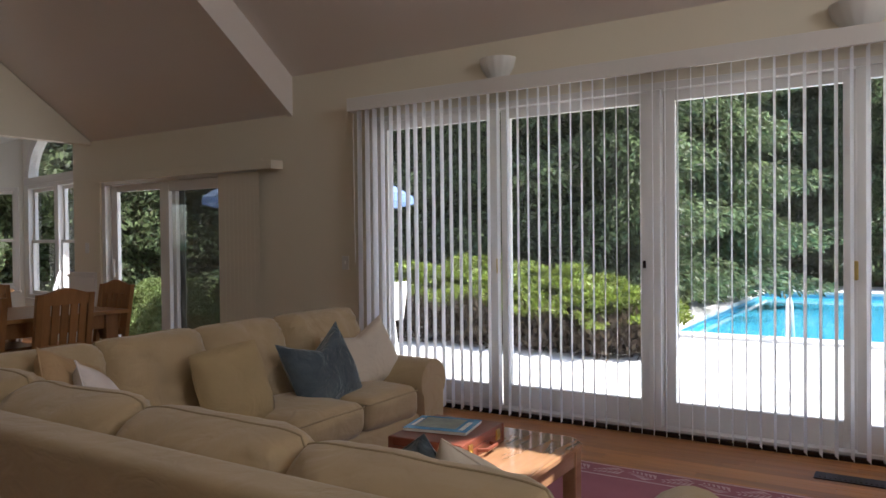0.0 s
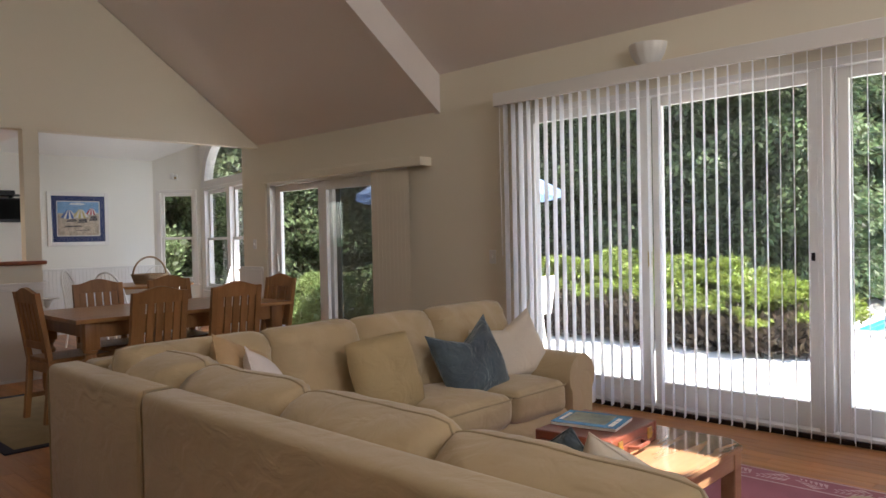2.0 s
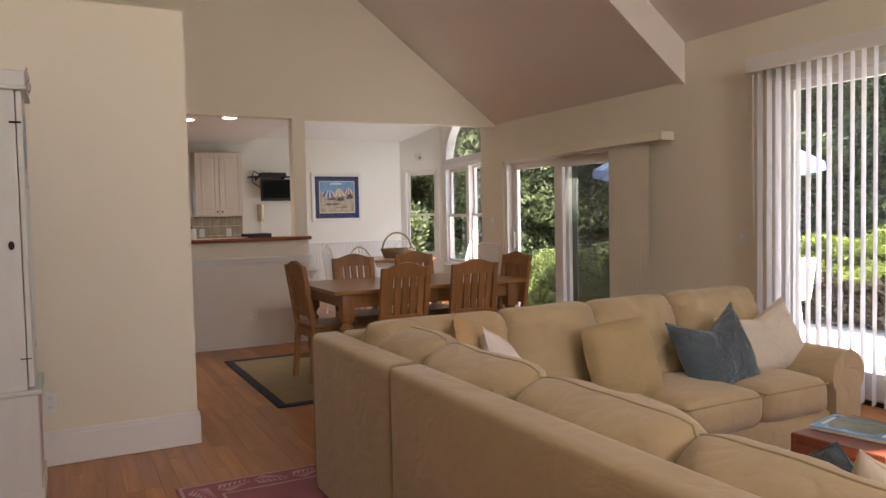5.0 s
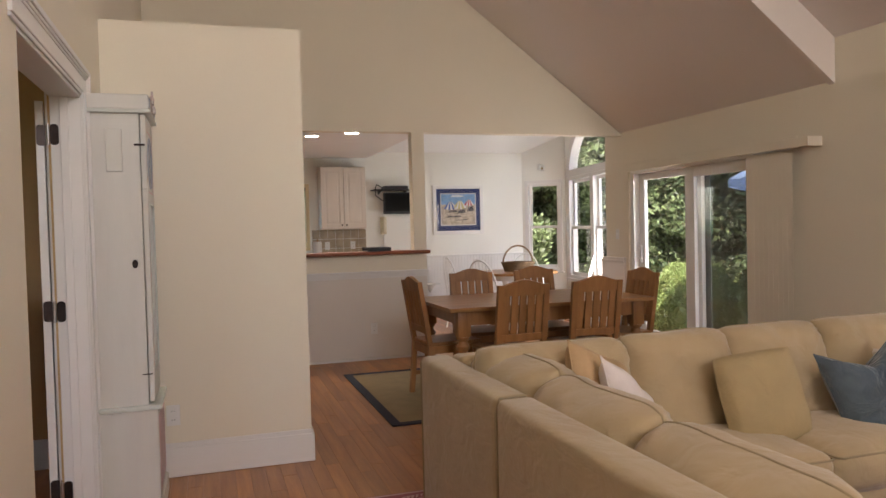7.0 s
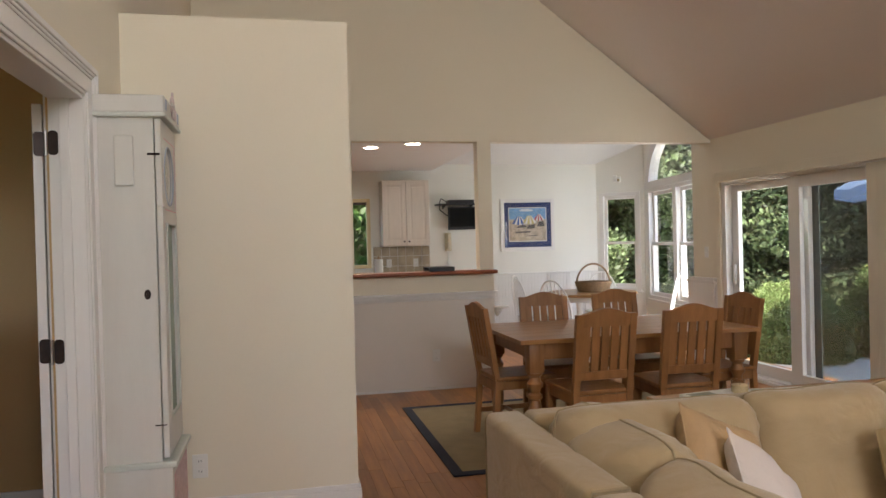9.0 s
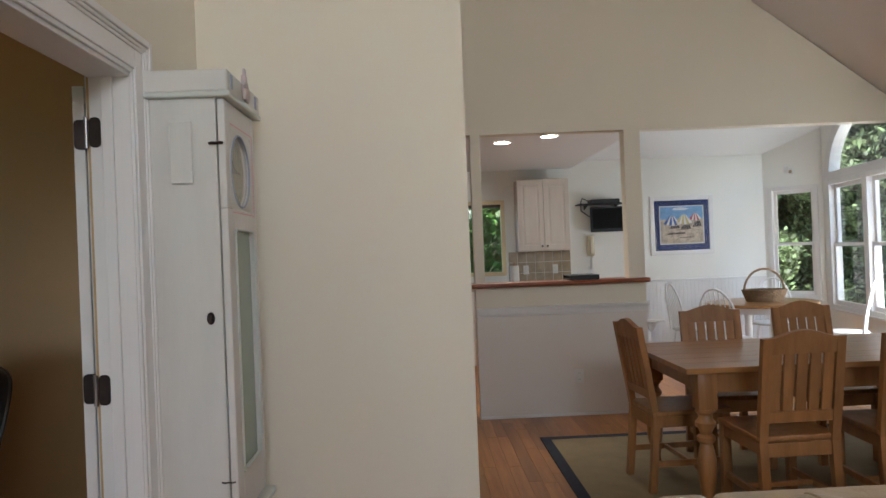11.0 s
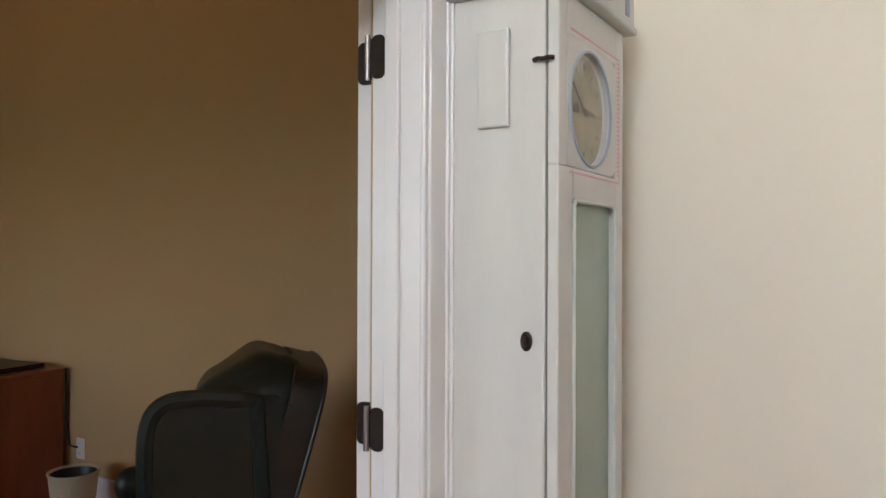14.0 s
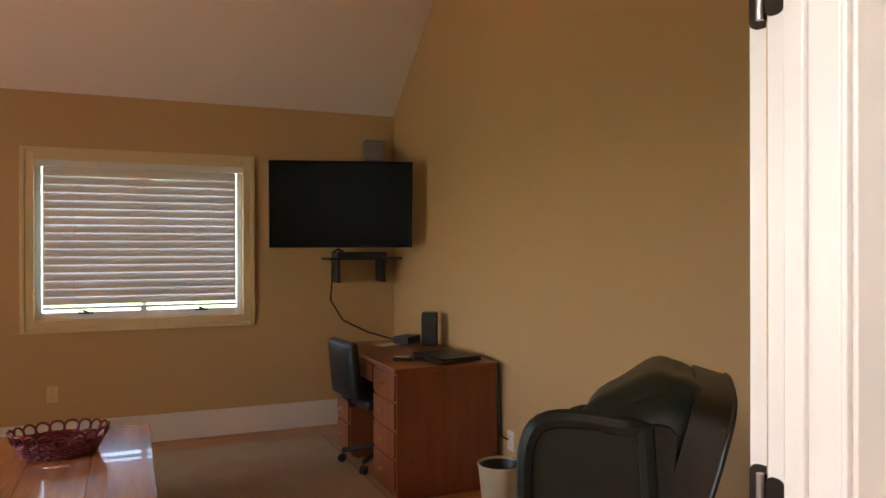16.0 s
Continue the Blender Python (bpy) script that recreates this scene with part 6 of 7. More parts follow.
# ---- breakfast corner ----
M["white_wood"] = material("white_painted_wood", (0.76, 0.74, 0.70), 0.45, var=0.03, scale=5, grain=50, bump=0.04, depth=0.001)
nt = thing("breakfast_table", pose(-9.3, 3.62, 0), "round breakfast table with a pine top on white legs", "table")
part("tabletop", lathe(B(), [(0.02, 0.715), (0.55, 0.715), (0.56, 0.73), (0.55, 0.745), (0.02, 0.745)], 40), M["pine_top"], nt, smooth=True)
part("apron", lathe(B(), [(0.40, 0.64), (0.42, 0.64), (0.42, 0.715), (0.40, 0.715), (0.40, 0.64)], 32, caps=False), M["white_wood"], nt, smooth=True)
for i in range(4):
    a = math.pi / 4 + math.pi / 2 * i
    part("leg", lathe(B(), [(0.02, 0), (0.035, 0.15), (0.028, 0.35), (0.04, 0.5), (0.03, 0.55), (0.04, 0.64)], 14, Matrix.Translation((0.36 * math.cos(a), 0.36 * math.sin(a), 0))), M["white_wood"], nt, smooth=True)


def windsor(m):
    t = thing("windsor_chair", m, "white painted hoop-back Windsor chair at the breakfast table", "chair", "chairs round the breakfast table")
    part("seat", lathe(B(), [(0.02, 0.42), (0.2, 0.425), (0.215, 0.44), (0.2, 0.455), (0.02, 0.447)], 24), M["white_wood"], t, smooth=True)
    for sx in (-1, 1):
        for sy in (-1, 1):
            part("leg", tube(B(), [(sx * 0.13, sy * 0.13, 0.43), (sx * 0.19, sy * 0.19, 0)], [0.015, 0.012], 8), M["white_wood"], t, smooth=True)
    hoop = [(0.21 * math.cos(math.pi * i / 16), 0.16 + 0.10 * math.sin(math.pi * i / 16), 0.44 + 0.50 * math.sin(math.pi * i / 16) ** 0.7) for i in range(17)]
    part("hoop", tube(B(), hoop, 0.011, 8), M["white_wood"], t, smooth=True)
    for k in range(7):
        x = -0.15 + 0.05 * k
        h = 0.44 + 0.50 * math.sqrt(max(0, 1 - (x / 0.21) ** 2)) ** 0.7
        part("spindle", tube(B(), [(x * 0.85, 0.15, 0.44), (x, 0.16 + 0.1 * (h - 0.44) / 0.5, h)], 0.006, 6), M["white_wood"], t, smooth=True)
    return t


wc = windsor(pose(-9.75, 3.05, 0, 0, 0, 140))
for x, y, a in ((-8.85, 4.25, -35), (-9.95, 4.05, 62), (-8.75, 3.05, 215)):
    copy_thing(wc, pose(x, y, 0, 0, 0, a))

sn = thing("motion_sensor", nook @ pose(0.36, 0, 2.25), "small white alarm sensor on the bay wall", "sensor")
part("housing", rbox(B(), (0, -0.022, 0), (0.055, 0.042, 0.085), 0.010, 3, 2), M["white_plastic"], sn, smooth=True)
part("lens", rbox(B(), (0, -0.045, -0.010), (0.036, 0.006, 0.036), 0.003, 2, 1), M["gold_cloth"], sn, "tan plastic lens", True)

# basket with a high handle
M["wicker"] = material("pale_wicker", (0.26, 0.165, 0.085), 0.8, var=0.2, scale=30, grain=120, bump=0.4, depth=0.004)


def woven(parent, rx, ry, z0, z1, flare, rows, mat, r=0.008, stakes=28):
    """Basket sides: rows of weavers that wave in and out of upright stakes."""
    for k in range(rows):
        u = k / (rows - 1)
        f = 1 + flare * u
        z = z0 + (z1 - z0) * u
        pts = []
        for i in range(stakes * 2 + 1):
            a = 2 * math.pi * i / (stakes * 2)
            w = r * 0.7 * (1 if (i + k) % 2 else -1)
            pts.append(((rx * f + w) * math.cos(a), (ry * f + w) * math.sin(a), z))
        part("weaver", tube(B(), pts, r, 5), mat, parent, smooth=True)
    b = B()
    for i in range(stakes):
        a = 2 * math.pi * i / stakes
        tube(b, [(rx * math.cos(a), ry * math.sin(a), z0), (rx * (1 + flare) * math.cos(a), ry * (1 + flare) * math.sin(a), z1)], r * 0.6, 4)
    part("stakes", b, mat, parent)


bk = thing("basket", pose(-9.3, 3.66, 0.745), "pale wicker basket with a tall hoop handle", "basket")
part("bottom", lathe(B(), [(0.02, 0), (0.15, 0), (0.15, 0.008), (0.02, 0.008)], 28, Matrix.Diagonal((1, 1.15, 1, 1))), M["wicker"], bk)
woven(bk, 0.15, 0.175, 0.008, 0.12, 0.25, 9, M["wicker"], 0.008)
part("handle", tube(B(), [(0, 0.215 * math.cos(math.pi * i / 20), 0.10 + 0.24 * math.sin(math.pi * i / 20)) for i in range(21)], 0.012, 8), M["wicker"], bk, smooth=True)

pf_ = thing("picture_frame", pose(KX + 0.002, 3.475, 1.62, 0, 0, 90), "beach umbrella painting in a navy mat and white frame", "picture")
b = B()
for o, w, d in ((0.0, 0.055, 0.028),):
    rails(b, -0.415, 0.415, -d, 0, -0.38, 0.38, w, w, w, w)
part("frame", b, M["trim"], pf_)
part("mat", box(B(), -0.362, 0.362, -0.012, -0.004, -0.327, 0.327), material("navy_mat", (0.03, 0.05, 0.16), 0.8, var=0.05, scale=5, grain=90, bump=0), pf_, "navy blue mat")
b = rails(B(), -0.292, 0.292, -0.015, -0.012, -0.245, 0.255, 0.012, 0.012, 0.012, 0.012)
part("mat_edge", b, M["paper"], pf_, "white bevelled mat edge")


def patch(name, pts, mat, d, label=""):
    part(name, prism(B(), pts, -0.0125 - d, -0.0121, "y"), mat, pf_, label)


def plain(name, c, var=0.15):
    return material(name, c, 0.7, var=var, scale=14, grain=60, bump=0)


patch("sky", [(-0.28, 0.08), (0.28, 0.08), (0.28, 0.243), (-0.28, 0.243)], plain("painted_sky", (0.22, 0.42, 0.68)), 0.0002)
patch("sand", [(-0.28, -0.233), (0.28, -0.233), (0.28, 0.08), (-0.28, 0.08)], plain("painted_sand", (0.60, 0.50, 0.38), 0.3), 0.0003)
patch("cloud", [(-0.12, 0.20), (0.05, 0.195), (0.10, 0.215), (0.0, 0.235), (-0.10, 0.228)], plain("painted_cloud", (0.75, 0.78, 0.80)), 0.0006)
M["p_blue"], M["p_yellow"], M["p_red"], M["p_dark"] = plain("painted_blue", (0.05, 0.13, 0.42)), plain("painted_yellow", (0.62, 0.52, 0.20)), plain("painted_red", (0.50, 0.07, 0.10)), plain("painted_shadow", (0.14, 0.12, 0.12), 0.5)
for cx_, w, z, cols in ((-0.13, 0.11, 0.02, ("p_blue", "paper")), (0.03, 0.11, 0.03, ("p_yellow", "paper")), (0.18, 0.08, 0.075, ("p_red", "paper"))):
    n = 6
    for k in range(n):
        a0, a1 = -w + 2 * w * k / n, -w + 2 * w * (k + 1) / n
        patch("umbrella_stripe", [(cx_ + a0, z - 0.02 * (1 - (a0 / w) ** 2)), (cx_ + a1, z - 0.02 * (1 - (a1 / w) ** 2)), (cx_ + 0.25 * a1, z + w * 0.95), (cx_ + 0.25 * a0, z + w * 0.95)], M[cols[k % 2]], 0.0009)
for x0, x1, z0, z1 in ((-0.17, -0.02, -0.045, 0.0), (-0.02, 0.12, -0.06, 0.005), (0.14, 0.26, -0.03, 0.05), (-0.2, 0.05, -0.12, -0.09), (-0.05, 0.16, -0.17, -0.15)):
    patch("figure_shade", [(x0, z0), (x1, z0 + 0.01), (x1 - 0.02, z1), (x0 + 0.03, z1 - 0.008)], M["p_dark"], 0.0007)
p = part("pane", box(B(), -0.36, 0.36, -0.0205, -0.0195, -0.325, 0.325), M["glass"], pf_)
p.visible_shadow = False

# beadboard under the picture
b = B()
box(b, KX, KX + 0.006, 2.05, NA[1] - 0.01, 0.0, 0.90)
for k in range(50):
    y = 2.06 + 0.05 * k
    if y + 0.045 < NA[1] - 0.02:
        cut_box(b, KX + 0.006, KX + 0.012, y, y + 0.045, 0.1, 0.90, 0.002)
cut_box(b, KX, KX + 0.035, 2.05, NA[1] - 0.01, 0.90, 0.925)
structure("trim_8", b, M["white_wood"], "white beadboard wainscot with a cap rail", category="wainscot")
b = box(B(), -8.2, GX + 0.04, WY - 0.018, WY, 0.0, 0.90)
cut_box(b, -8.21, -7.70, WY - 0.035, WY, 0.90, 0.925)
structure("trim_9", b, M["trim"], "white wainscot with a cap rail", category="wainscot")
sn = thing("alarm_sensor", nook @ pose(L * 0.42, 0, 2.27), "small white alarm detector high on the bay wall", "detector")
part("body", rbox(B(), (0, -0.02, 0), (0.055, 0.04, 0.09), 0.01, 2, 2), M["white_plastic"], sn, smooth=True)
part("lens", rbox(B(), (0, -0.042, -0.012), (0.035, 0.006, 0.03), 0.003, 2, 1), M["paper"], sn)

# small stacked dish on the end of the half wall's far side
st = thing("side_shelf", pose(GX - 0.13, 1.935, 0.74), "small white corner shelf on the opening's jamb", "shelf")
part("shelf", lathe(B(), [(0.01, 0.0), (0.10, 0.0), (0.105, 0.012), (0.01, 0.014)], 20, Matrix.Translation((0.065, 0.06, 0))), M["white_wood"], st, smooth=True)
part("bracket", lathe(B(), [(0.01, -0.08), (0.035, -0.04), (0.05, 0.0)], 16, Matrix.Translation((0.065, 0.05, 0))), M["white_wood"], st, smooth=True)

# ---- kitchen ----
M["cabinet"] = material("whitewashed_maple", (0.70, 0.62, 0.53), 0.5, var=0.05, scale=4, grain=30, stretch=(4, 4, 0.6), bump=0.04, depth=0.001)
kc = thing("wall_cabinet", pose(KX, 1.625, 1.36), "pale whitewashed wall cabinet with two panelled doors", "cabinet")
part("body", cut_box(B(), 0.0, 0.30, -0.325, 0.325, 0, 0.90), M["cabinet"], kc)
for s in (-1, 1):
    y0, y1 = (-0.322, -0.003) if s < 0 else (0.003, 0.322)
    b = cut_box(B(), 0.302, 0.318, y0, y1, 0.012, 0.888, 0.003)
    d = part("door", b, M["cabinet"], kc)
    b = B()
    for a0, a1, z0, z1 in ((y0, y0 + 0.055, 0.012, 0.888), (y1 - 0.055, y1, 0.012, 0.888), (y0 + 0.055, y1 - 0.055, 0.012, 0.075), (y0 + 0.055, y1 - 0.055, 0.825, 0.888)):
        cut_box(b, 0.318, 0.326, a0, a1, z0, z1, 0.002)
    cut_box(b, 0.318, 0.324, y0 + 0.08, y1 - 0.08, 0.10, 0.80, 0.004)
    part("panel", b, M["cabinet"], d)
    part("knob", lathe(B(), [(0.006, 0), (0.005, 0.012), (0.013, 0.02), (0.01, 0.028)], 12, Matrix.Translation((0.326, (y1 if s < 0 else y0) - s * -0.0 + (-0.03 if s < 0 else 0.03), 0.06)) @ Matrix.Rotation(radians(90), 4, "Y")), M["dark_metal"], d, "dark knob", True)
b = cut_box(B(), KX, KX + 0.62, -1.4, 2.0, 0.90, 0.94, 0.006)
M["stone"] = material("tan_stone", (0.42, 0.33, 0.22), 0.35, var=0.2, scale=12, grain=80, bump=0.03, depth=0.001)
single("worktop", b, M["stone"], "tan stone kitchen worktop under the cabinet", "worktop")
bc_ = thing("base_cabinet", pose(KX, 0.3, 0), "pale whitewashed kitchen base cabinets", "cabinet")
part("body", cut_box(B(), 0.0, 0.58, -1.7, 1.69, 0.0, 0.90), M["cabinet"], bc_)
for k in range(6):
    part("door", cut_box(B(), 0.58, 0.60, -1.68 + 0.56 * k, -1.14 + 0.56 * k, 0.1, 0.88, 0.003), M["cabinet"], bc_)
b = B()
for r in range(3):
    for k in range(7):
        y0 = 1.2 + 0.115 * k
        cut_box(b, KX + 0.001, KX + 0.009, y0 + 0.002, y0 + 0.113, 0.945 + 0.138 * r, 0.945 + 0.138 * r + 0.134, 0.002)
structure("backsplash", b, M["stone"], "tan stone tile splashback", category="splashback")
for y in (1.42, 1.80):
    wall_plate(Matrix.Translation((KX + 0.009, y, 1.12)) @ EAST, "white outlet in the tile splashback", "outlet")
pt_ = thing("paper_towel", pose(-10.75, 1.22, 0.94), "roll of white paper towel on its stand", "paper towel")
part("roll", lathe(B(), [(0.02, 0.01), (0.058, 0.01), (0.06, 0.13), (0.058, 0.25), (0.02, 0.25)], 24), M["paper"], pt_, smooth=True)
part("stand", lathe(B(), [(0.07, 0), (0.07, 0.01), (0.008, 0.012), (0.008, 0.28), (0.012, 0.29)], 20), M["pine"], pt_, smooth=True)
ks = thing("wall_shelf", pose(KX, 2.41, 1.92), "black wall shelf above the small television", "shelf")
part("board", cut_box(B(), 0, 0.26, -0.32, 0.32, 0, 0.015), M["black"], ks)
for y in (-0.2, 0.2):
    part("bracket", prism(B(), [(0, 0), (0.2, 0), (0, -0.05)], y - 0.008, y + 0.008, "y"), M["black"], ks)
sb = thing("set_top_box", pose(KX + 0.14, 2.45, 1.935), "black cable box on the wall shelf", "media box")
part("case", cut_box(B(), -0.11, 0.11, -0.2, 0.16, 0, 0.05), M["black"], sb)
part("cable", tube(B(), [(-0.09, -0.18, 0.03), (-0.06, -0.28, 0.08), (-0.05, -0.30, 0.03), (-0.06, -0.30, -0.08), (-0.05, -0.20, -0.16), (0.0, -0.12, -0.2)], 0.007, 6), M["black"], sb, smooth=True)
tv1 = thing("small_television", pose(KX + 0.18, 2.47, 1.73, 0, 0, 90), "small black flat television on a wall bracket", "television")
part("housing", rbox(B(), (0, 0, 0), (0.45, 0.05, 0.32), 0.008, 2, 2), M["black"], tv1)
part("screen", box(B(), -0.205, 0.205, -0.0275, -0.0255, -0.12, 0.14), M["screen"], tv1)
part("bracket", cut_box(B(), -0.04, 0.04, 0.025, 0.18, -0.03, 0.03), M["black"], tv1)
ph_ = thing("wall_phone", pose(KX, 2.27, 1.40), "cream corded wall telephone beside the cabinet", "telephone")
part("cradle", rbox(B(), (0.03, 0, 0), (0.06, 0.09, 0.26), 0.012, 2, 2), material("cream_plastic", (0.66, 0.58, 0.40), 0.4, var=0.03, bump=0), ph_)
part("handset", rbox(B(), (0.08, 0.0, 0.01), (0.04, 0.055, 0.24), 0.018, 3, 2), material("cream_plastic_light", (0.70, 0.62, 0.45), 0.4, var=0.03, bump=0), ph_, smooth=True)
part("cord", tube(B(), [(0.03 + 0.012 * math.cos(i), 0.0 + 0.012 * math.sin(i), -0.13 - 0.003 * i) for i in range(60)], 0.004, 5), M["white_plastic"], ph_, smooth=True)
wall_plate(Matrix.Translation((KX, 2.27, 1.07)) @ EAST, "white outlet below the wall phone", "outlet")
tr_ = single("letter_tray", rails(B(), -0.16, 0.16, -0.12, 0.12, 0.0, 0.04, 0.012, 0.012, 0.012, 0.012), M["black"], "dark wire tray on the ledge beyond the hatch", "tray", pose(GX - 0.11, 1.42, 1.121))
for i, (x, y) in enumerate(((-8.64, 0.89), (-8.33, 1.285))):
    z = 2.415
    t = thing("recessed_light", pose(x, y, z - 0.002), "lit recessed ceiling lamp over the kitchen", "ceiling lamp", "recessed kitchen lamps")
    part("trim_ring", lathe(B(), [(0.075, 0.0), (0.095, 0.0), (0.098, -0.006), (0.076, -0.008), (0.075, 0.0)], 28, caps=False), M["white_plastic"], t, smooth=True)
    part("lens", lathe(B(), [(0.001, -0.004), (0.076, -0.004), (0.076, -0.001), (0.001, -0.001)], 28), M["lamp_on"], t)
    down_light(x, y, z - 0.03, 8, 110, (1.0, 0.88, 0.70))
# ---- den ----
dr_ = thing("area_rug", pose(-2.9, -3.85, 0), "plain beige low-pile den rug", "rug")
part("woven_field", rbox(B(), (0, 0, 0.006), (3.2, 3.25, 0.012), 0.005, 2, 2), material("beige_carpet", (0.42, 0.31, 0.18), 0.95, var=0.08, scale=6, grain=260, bump=0.5, depth=0.004), dr_)
b = B()
for x0, x1, y0, y1 in ((-1.58, 1.58, 1.54, 1.56), (-1.54, -1.52, -1.6, 1.54)):
    box(b, x0, x1, y0, y1, 0.0122, 0.0132)
part("border_line", b, material("darker_beige_carpet", (0.34, 0.24, 0.13), 0.95, var=0.08, scale=6, grain=260, bump=0.4, depth=0.003), dr_, "darker beige border line")

dk = thing("desk", pose(-4.77, -4.49, 0), "reddish mahogany pedestal desk against the wall", "desk")
dx, dy = 0.31, 0.61
part("desktop", cut_box(B(), -dx - 0.01, dx + 0.02, -dy - 0.015, dy + 0.015, 0.715, 0.742, 0.006), M["desk"], dk)
for s in (-1, 1):
    y0, y1 = (dy - 0.40, dy) if s > 0 else (-dy, -dy + 0.30)
    ped = part("pedestal", cut_box(B(), -dx, dx, y0, y1, 0.03, 0.715), M["desk"], dk)
    part("foot", cut_box(B(), -dx + 0.01, dx - 0.01, y0 + 0.01, y1 - 0.01, 0.0, 0.03), M["desk"], dk)
    for z0, z1 in ((0.56, 0.70), (0.40, 0.545), (0.24, 0.385), (0.06, 0.225)):
        d = part("drawer", cut_box(B(), dx, dx + 0.014, y0 + 0.015, y1 - 0.015, z0, z1, 0.003), M["desk"], dk)
        part("knob", lathe(B(), [(0.005, 0), (0.005, 0.012), (0.014, 0.02), (0.008, 0.028)], 12, Matrix.Translation((dx + 0.014, (y0 + y1) / 2, (z0 + z1) / 2)) @ Matrix.Rotation(radians(90), 4, "Y")), M["brass"], d, "small brass knob", True)
part("drawer", cut_box(B(), dx, dx + 0.012, -dy + 0.32, dy - 0.42, 0.60, 0.705), M["desk"], dk)
part("back_panel", cut_box(B(), -dx, -dx + 0.015, -dy + 0.30, dy - 0.40, 0.2, 0.715), M["desk"], dk)

lp = thing("laptop", pose(-4.86, -4.12, 0.742, 0, 0, 8), "closed black laptop on the desk", "laptop")
part("base", rbox(B(), (0, 0, 0.010), (0.27, 0.36, 0.014), 0.004, 2, 2), M["black"], lp)
part("lid", rbox(B(), (0, 0, 0.023), (0.27, 0.36, 0.010), 0.004, 2, 2), M["screen"], lp, "glossy black lid")
rc = thing("remote_control", pose(-4.60, -4.16, 0.742, 0, 0, 62), "black remote control on the desk edge", "remote")
part("shell", rbox(B(), (0, 0, 0.011), (0.05, 0.12, 0.02), 0.007, 2, 2), M["black"], rc, smooth=True)
b = B()
for i in range(3):
    for j in range(5):
        rbox(b, (-0.014 + 0.014 * i, -0.045 + 0.018 * j, 0.0225), (0.008, 0.01, 0.003), 0.001, 1, 1)
part("buttons", b, M["white_plastic"], rc, "grey buttons")
sp = thing("desk_speaker", pose(-5.0, -4.72, 0.742, 0, 0, 60), "upright black desktop speaker", "speaker")
part("cabinet", rbox(B(), (0, 0, 0.115), (0.09, 0.10, 0.23), 0.006, 2, 2), M["black"], sp)
part("grille", box(B(), -0.036, 0.036, -0.0535, -0.0505, 0.02, 0.21), M["dark_metal"], sp, "dark mesh grille")
rt_ = thing("router", pose(-4.90, -4.90, 0.742, 0, 0, 40), "low black router box on the desk", "router")
part("case", rbox(B(), (0, 0, 0.028), (0.18, 0.12, 0.05), 0.006, 2, 2), M["black"], rt_)
part("light", box(B(), -0.05, -0.042, -0.0615, -0.0602, 0.02, 0.026), M["white_plastic"], rt_)
single("paper_sheet", cut_box(B(), -0.09, 0.09, -0.05, 0.05, 0, 0.003, 0.001), M["paper"], "white folded paper on the desk", "paper", pose(-4.74, -4.86, 0.742, 0, 0, 25))

oc = thing("office_chair", pose(-4.63, -4.60, 0.012, 0, 0, 96), "black swivel office chair tucked under the desk", "office chair")
part("seat", rbox(B(), (0, 0, 0.43), (0.46, 0.44, 0.07), 0.03, 3, 4, (0, 0, 0.015)), M["black"], oc, smooth=True)
part("backrest", rbox(B(), (0, -0.22, 0.66), (0.40, 0.06, 0.36), 0.028, 3, 4, (0, 0.02, 0), Matrix.Rotation(radians(5), 4, "X")), M["black"], oc, smooth=True)
part("back_bar", tube(B(), [(0, -0.05, 0.39), (0, -0.24, 0.40), (0, -0.28, 0.60)], 0.016, 8), M["black"], oc, smooth=True)
part("column", lathe(B(), [(0.028, 0.09), (0.028, 0.28), (0.018, 0.28), (0.018, 0.40)], 14), M["dark_metal"], oc, smooth=True)
for i in range(5):
    a = 2 * math.pi * i / 5 + 0.35
    arm_ = part("spoke", tube(B(), [(0.02 * math.cos(a), 0.02 * math.sin(a), 0.115), (0.28 * math.cos(a), 0.28 * math.sin(a), 0.075)], [0.024, 0.015], 8), M["black"], oc, smooth=True)
    part("castor", lathe(B(), [(0.012, -0.022), (0.027, -0.018), (0.027, 0.018), (0.012, 0.022)], 16, Matrix.Translation((0.28 * math.cos(a), 0.28 * math.sin(a), 0.027)) @ Matrix.Rotation(a, 4, "Z") @ Matrix.Rotation(radians(90), 4, "X")), M["black"], arm_, smooth=True)
for s in (-1, 1):
    part("armrest", tube(B(), [(s * 0.2, 0.0, 0.42), (s * 0.26, 0.0, 0.45), (s * 0.26, -0.02, 0.60), (s * 0.25, 0.14, 0.615)], 0.016, 8), M["black"], oc, smooth=True)

wb_ = thing("waste_basket", pose(-4.86, -3.42, 0), "cream plastic waste basket with a dark liner", "waste basket")
part("bin", lathe(B(), [(0.085, 0.0), (0.115, 0.29), (0.121, 0.295), (0.12, 0.302), (0.112, 0.30), (0.09, 0.06)], 28), material("cream_bin", (0.60, 0.50, 0.32), 0.5, var=0.03, bump=0), wb_, smooth=True)
part("liner", lathe(B(), [(0.09, 0.12), (0.108, 0.27), (0.111, 0.29), (0.106, 0.292), (0.06, 0.15)], 28), M["black"], wb_, "dark plastic liner", True)

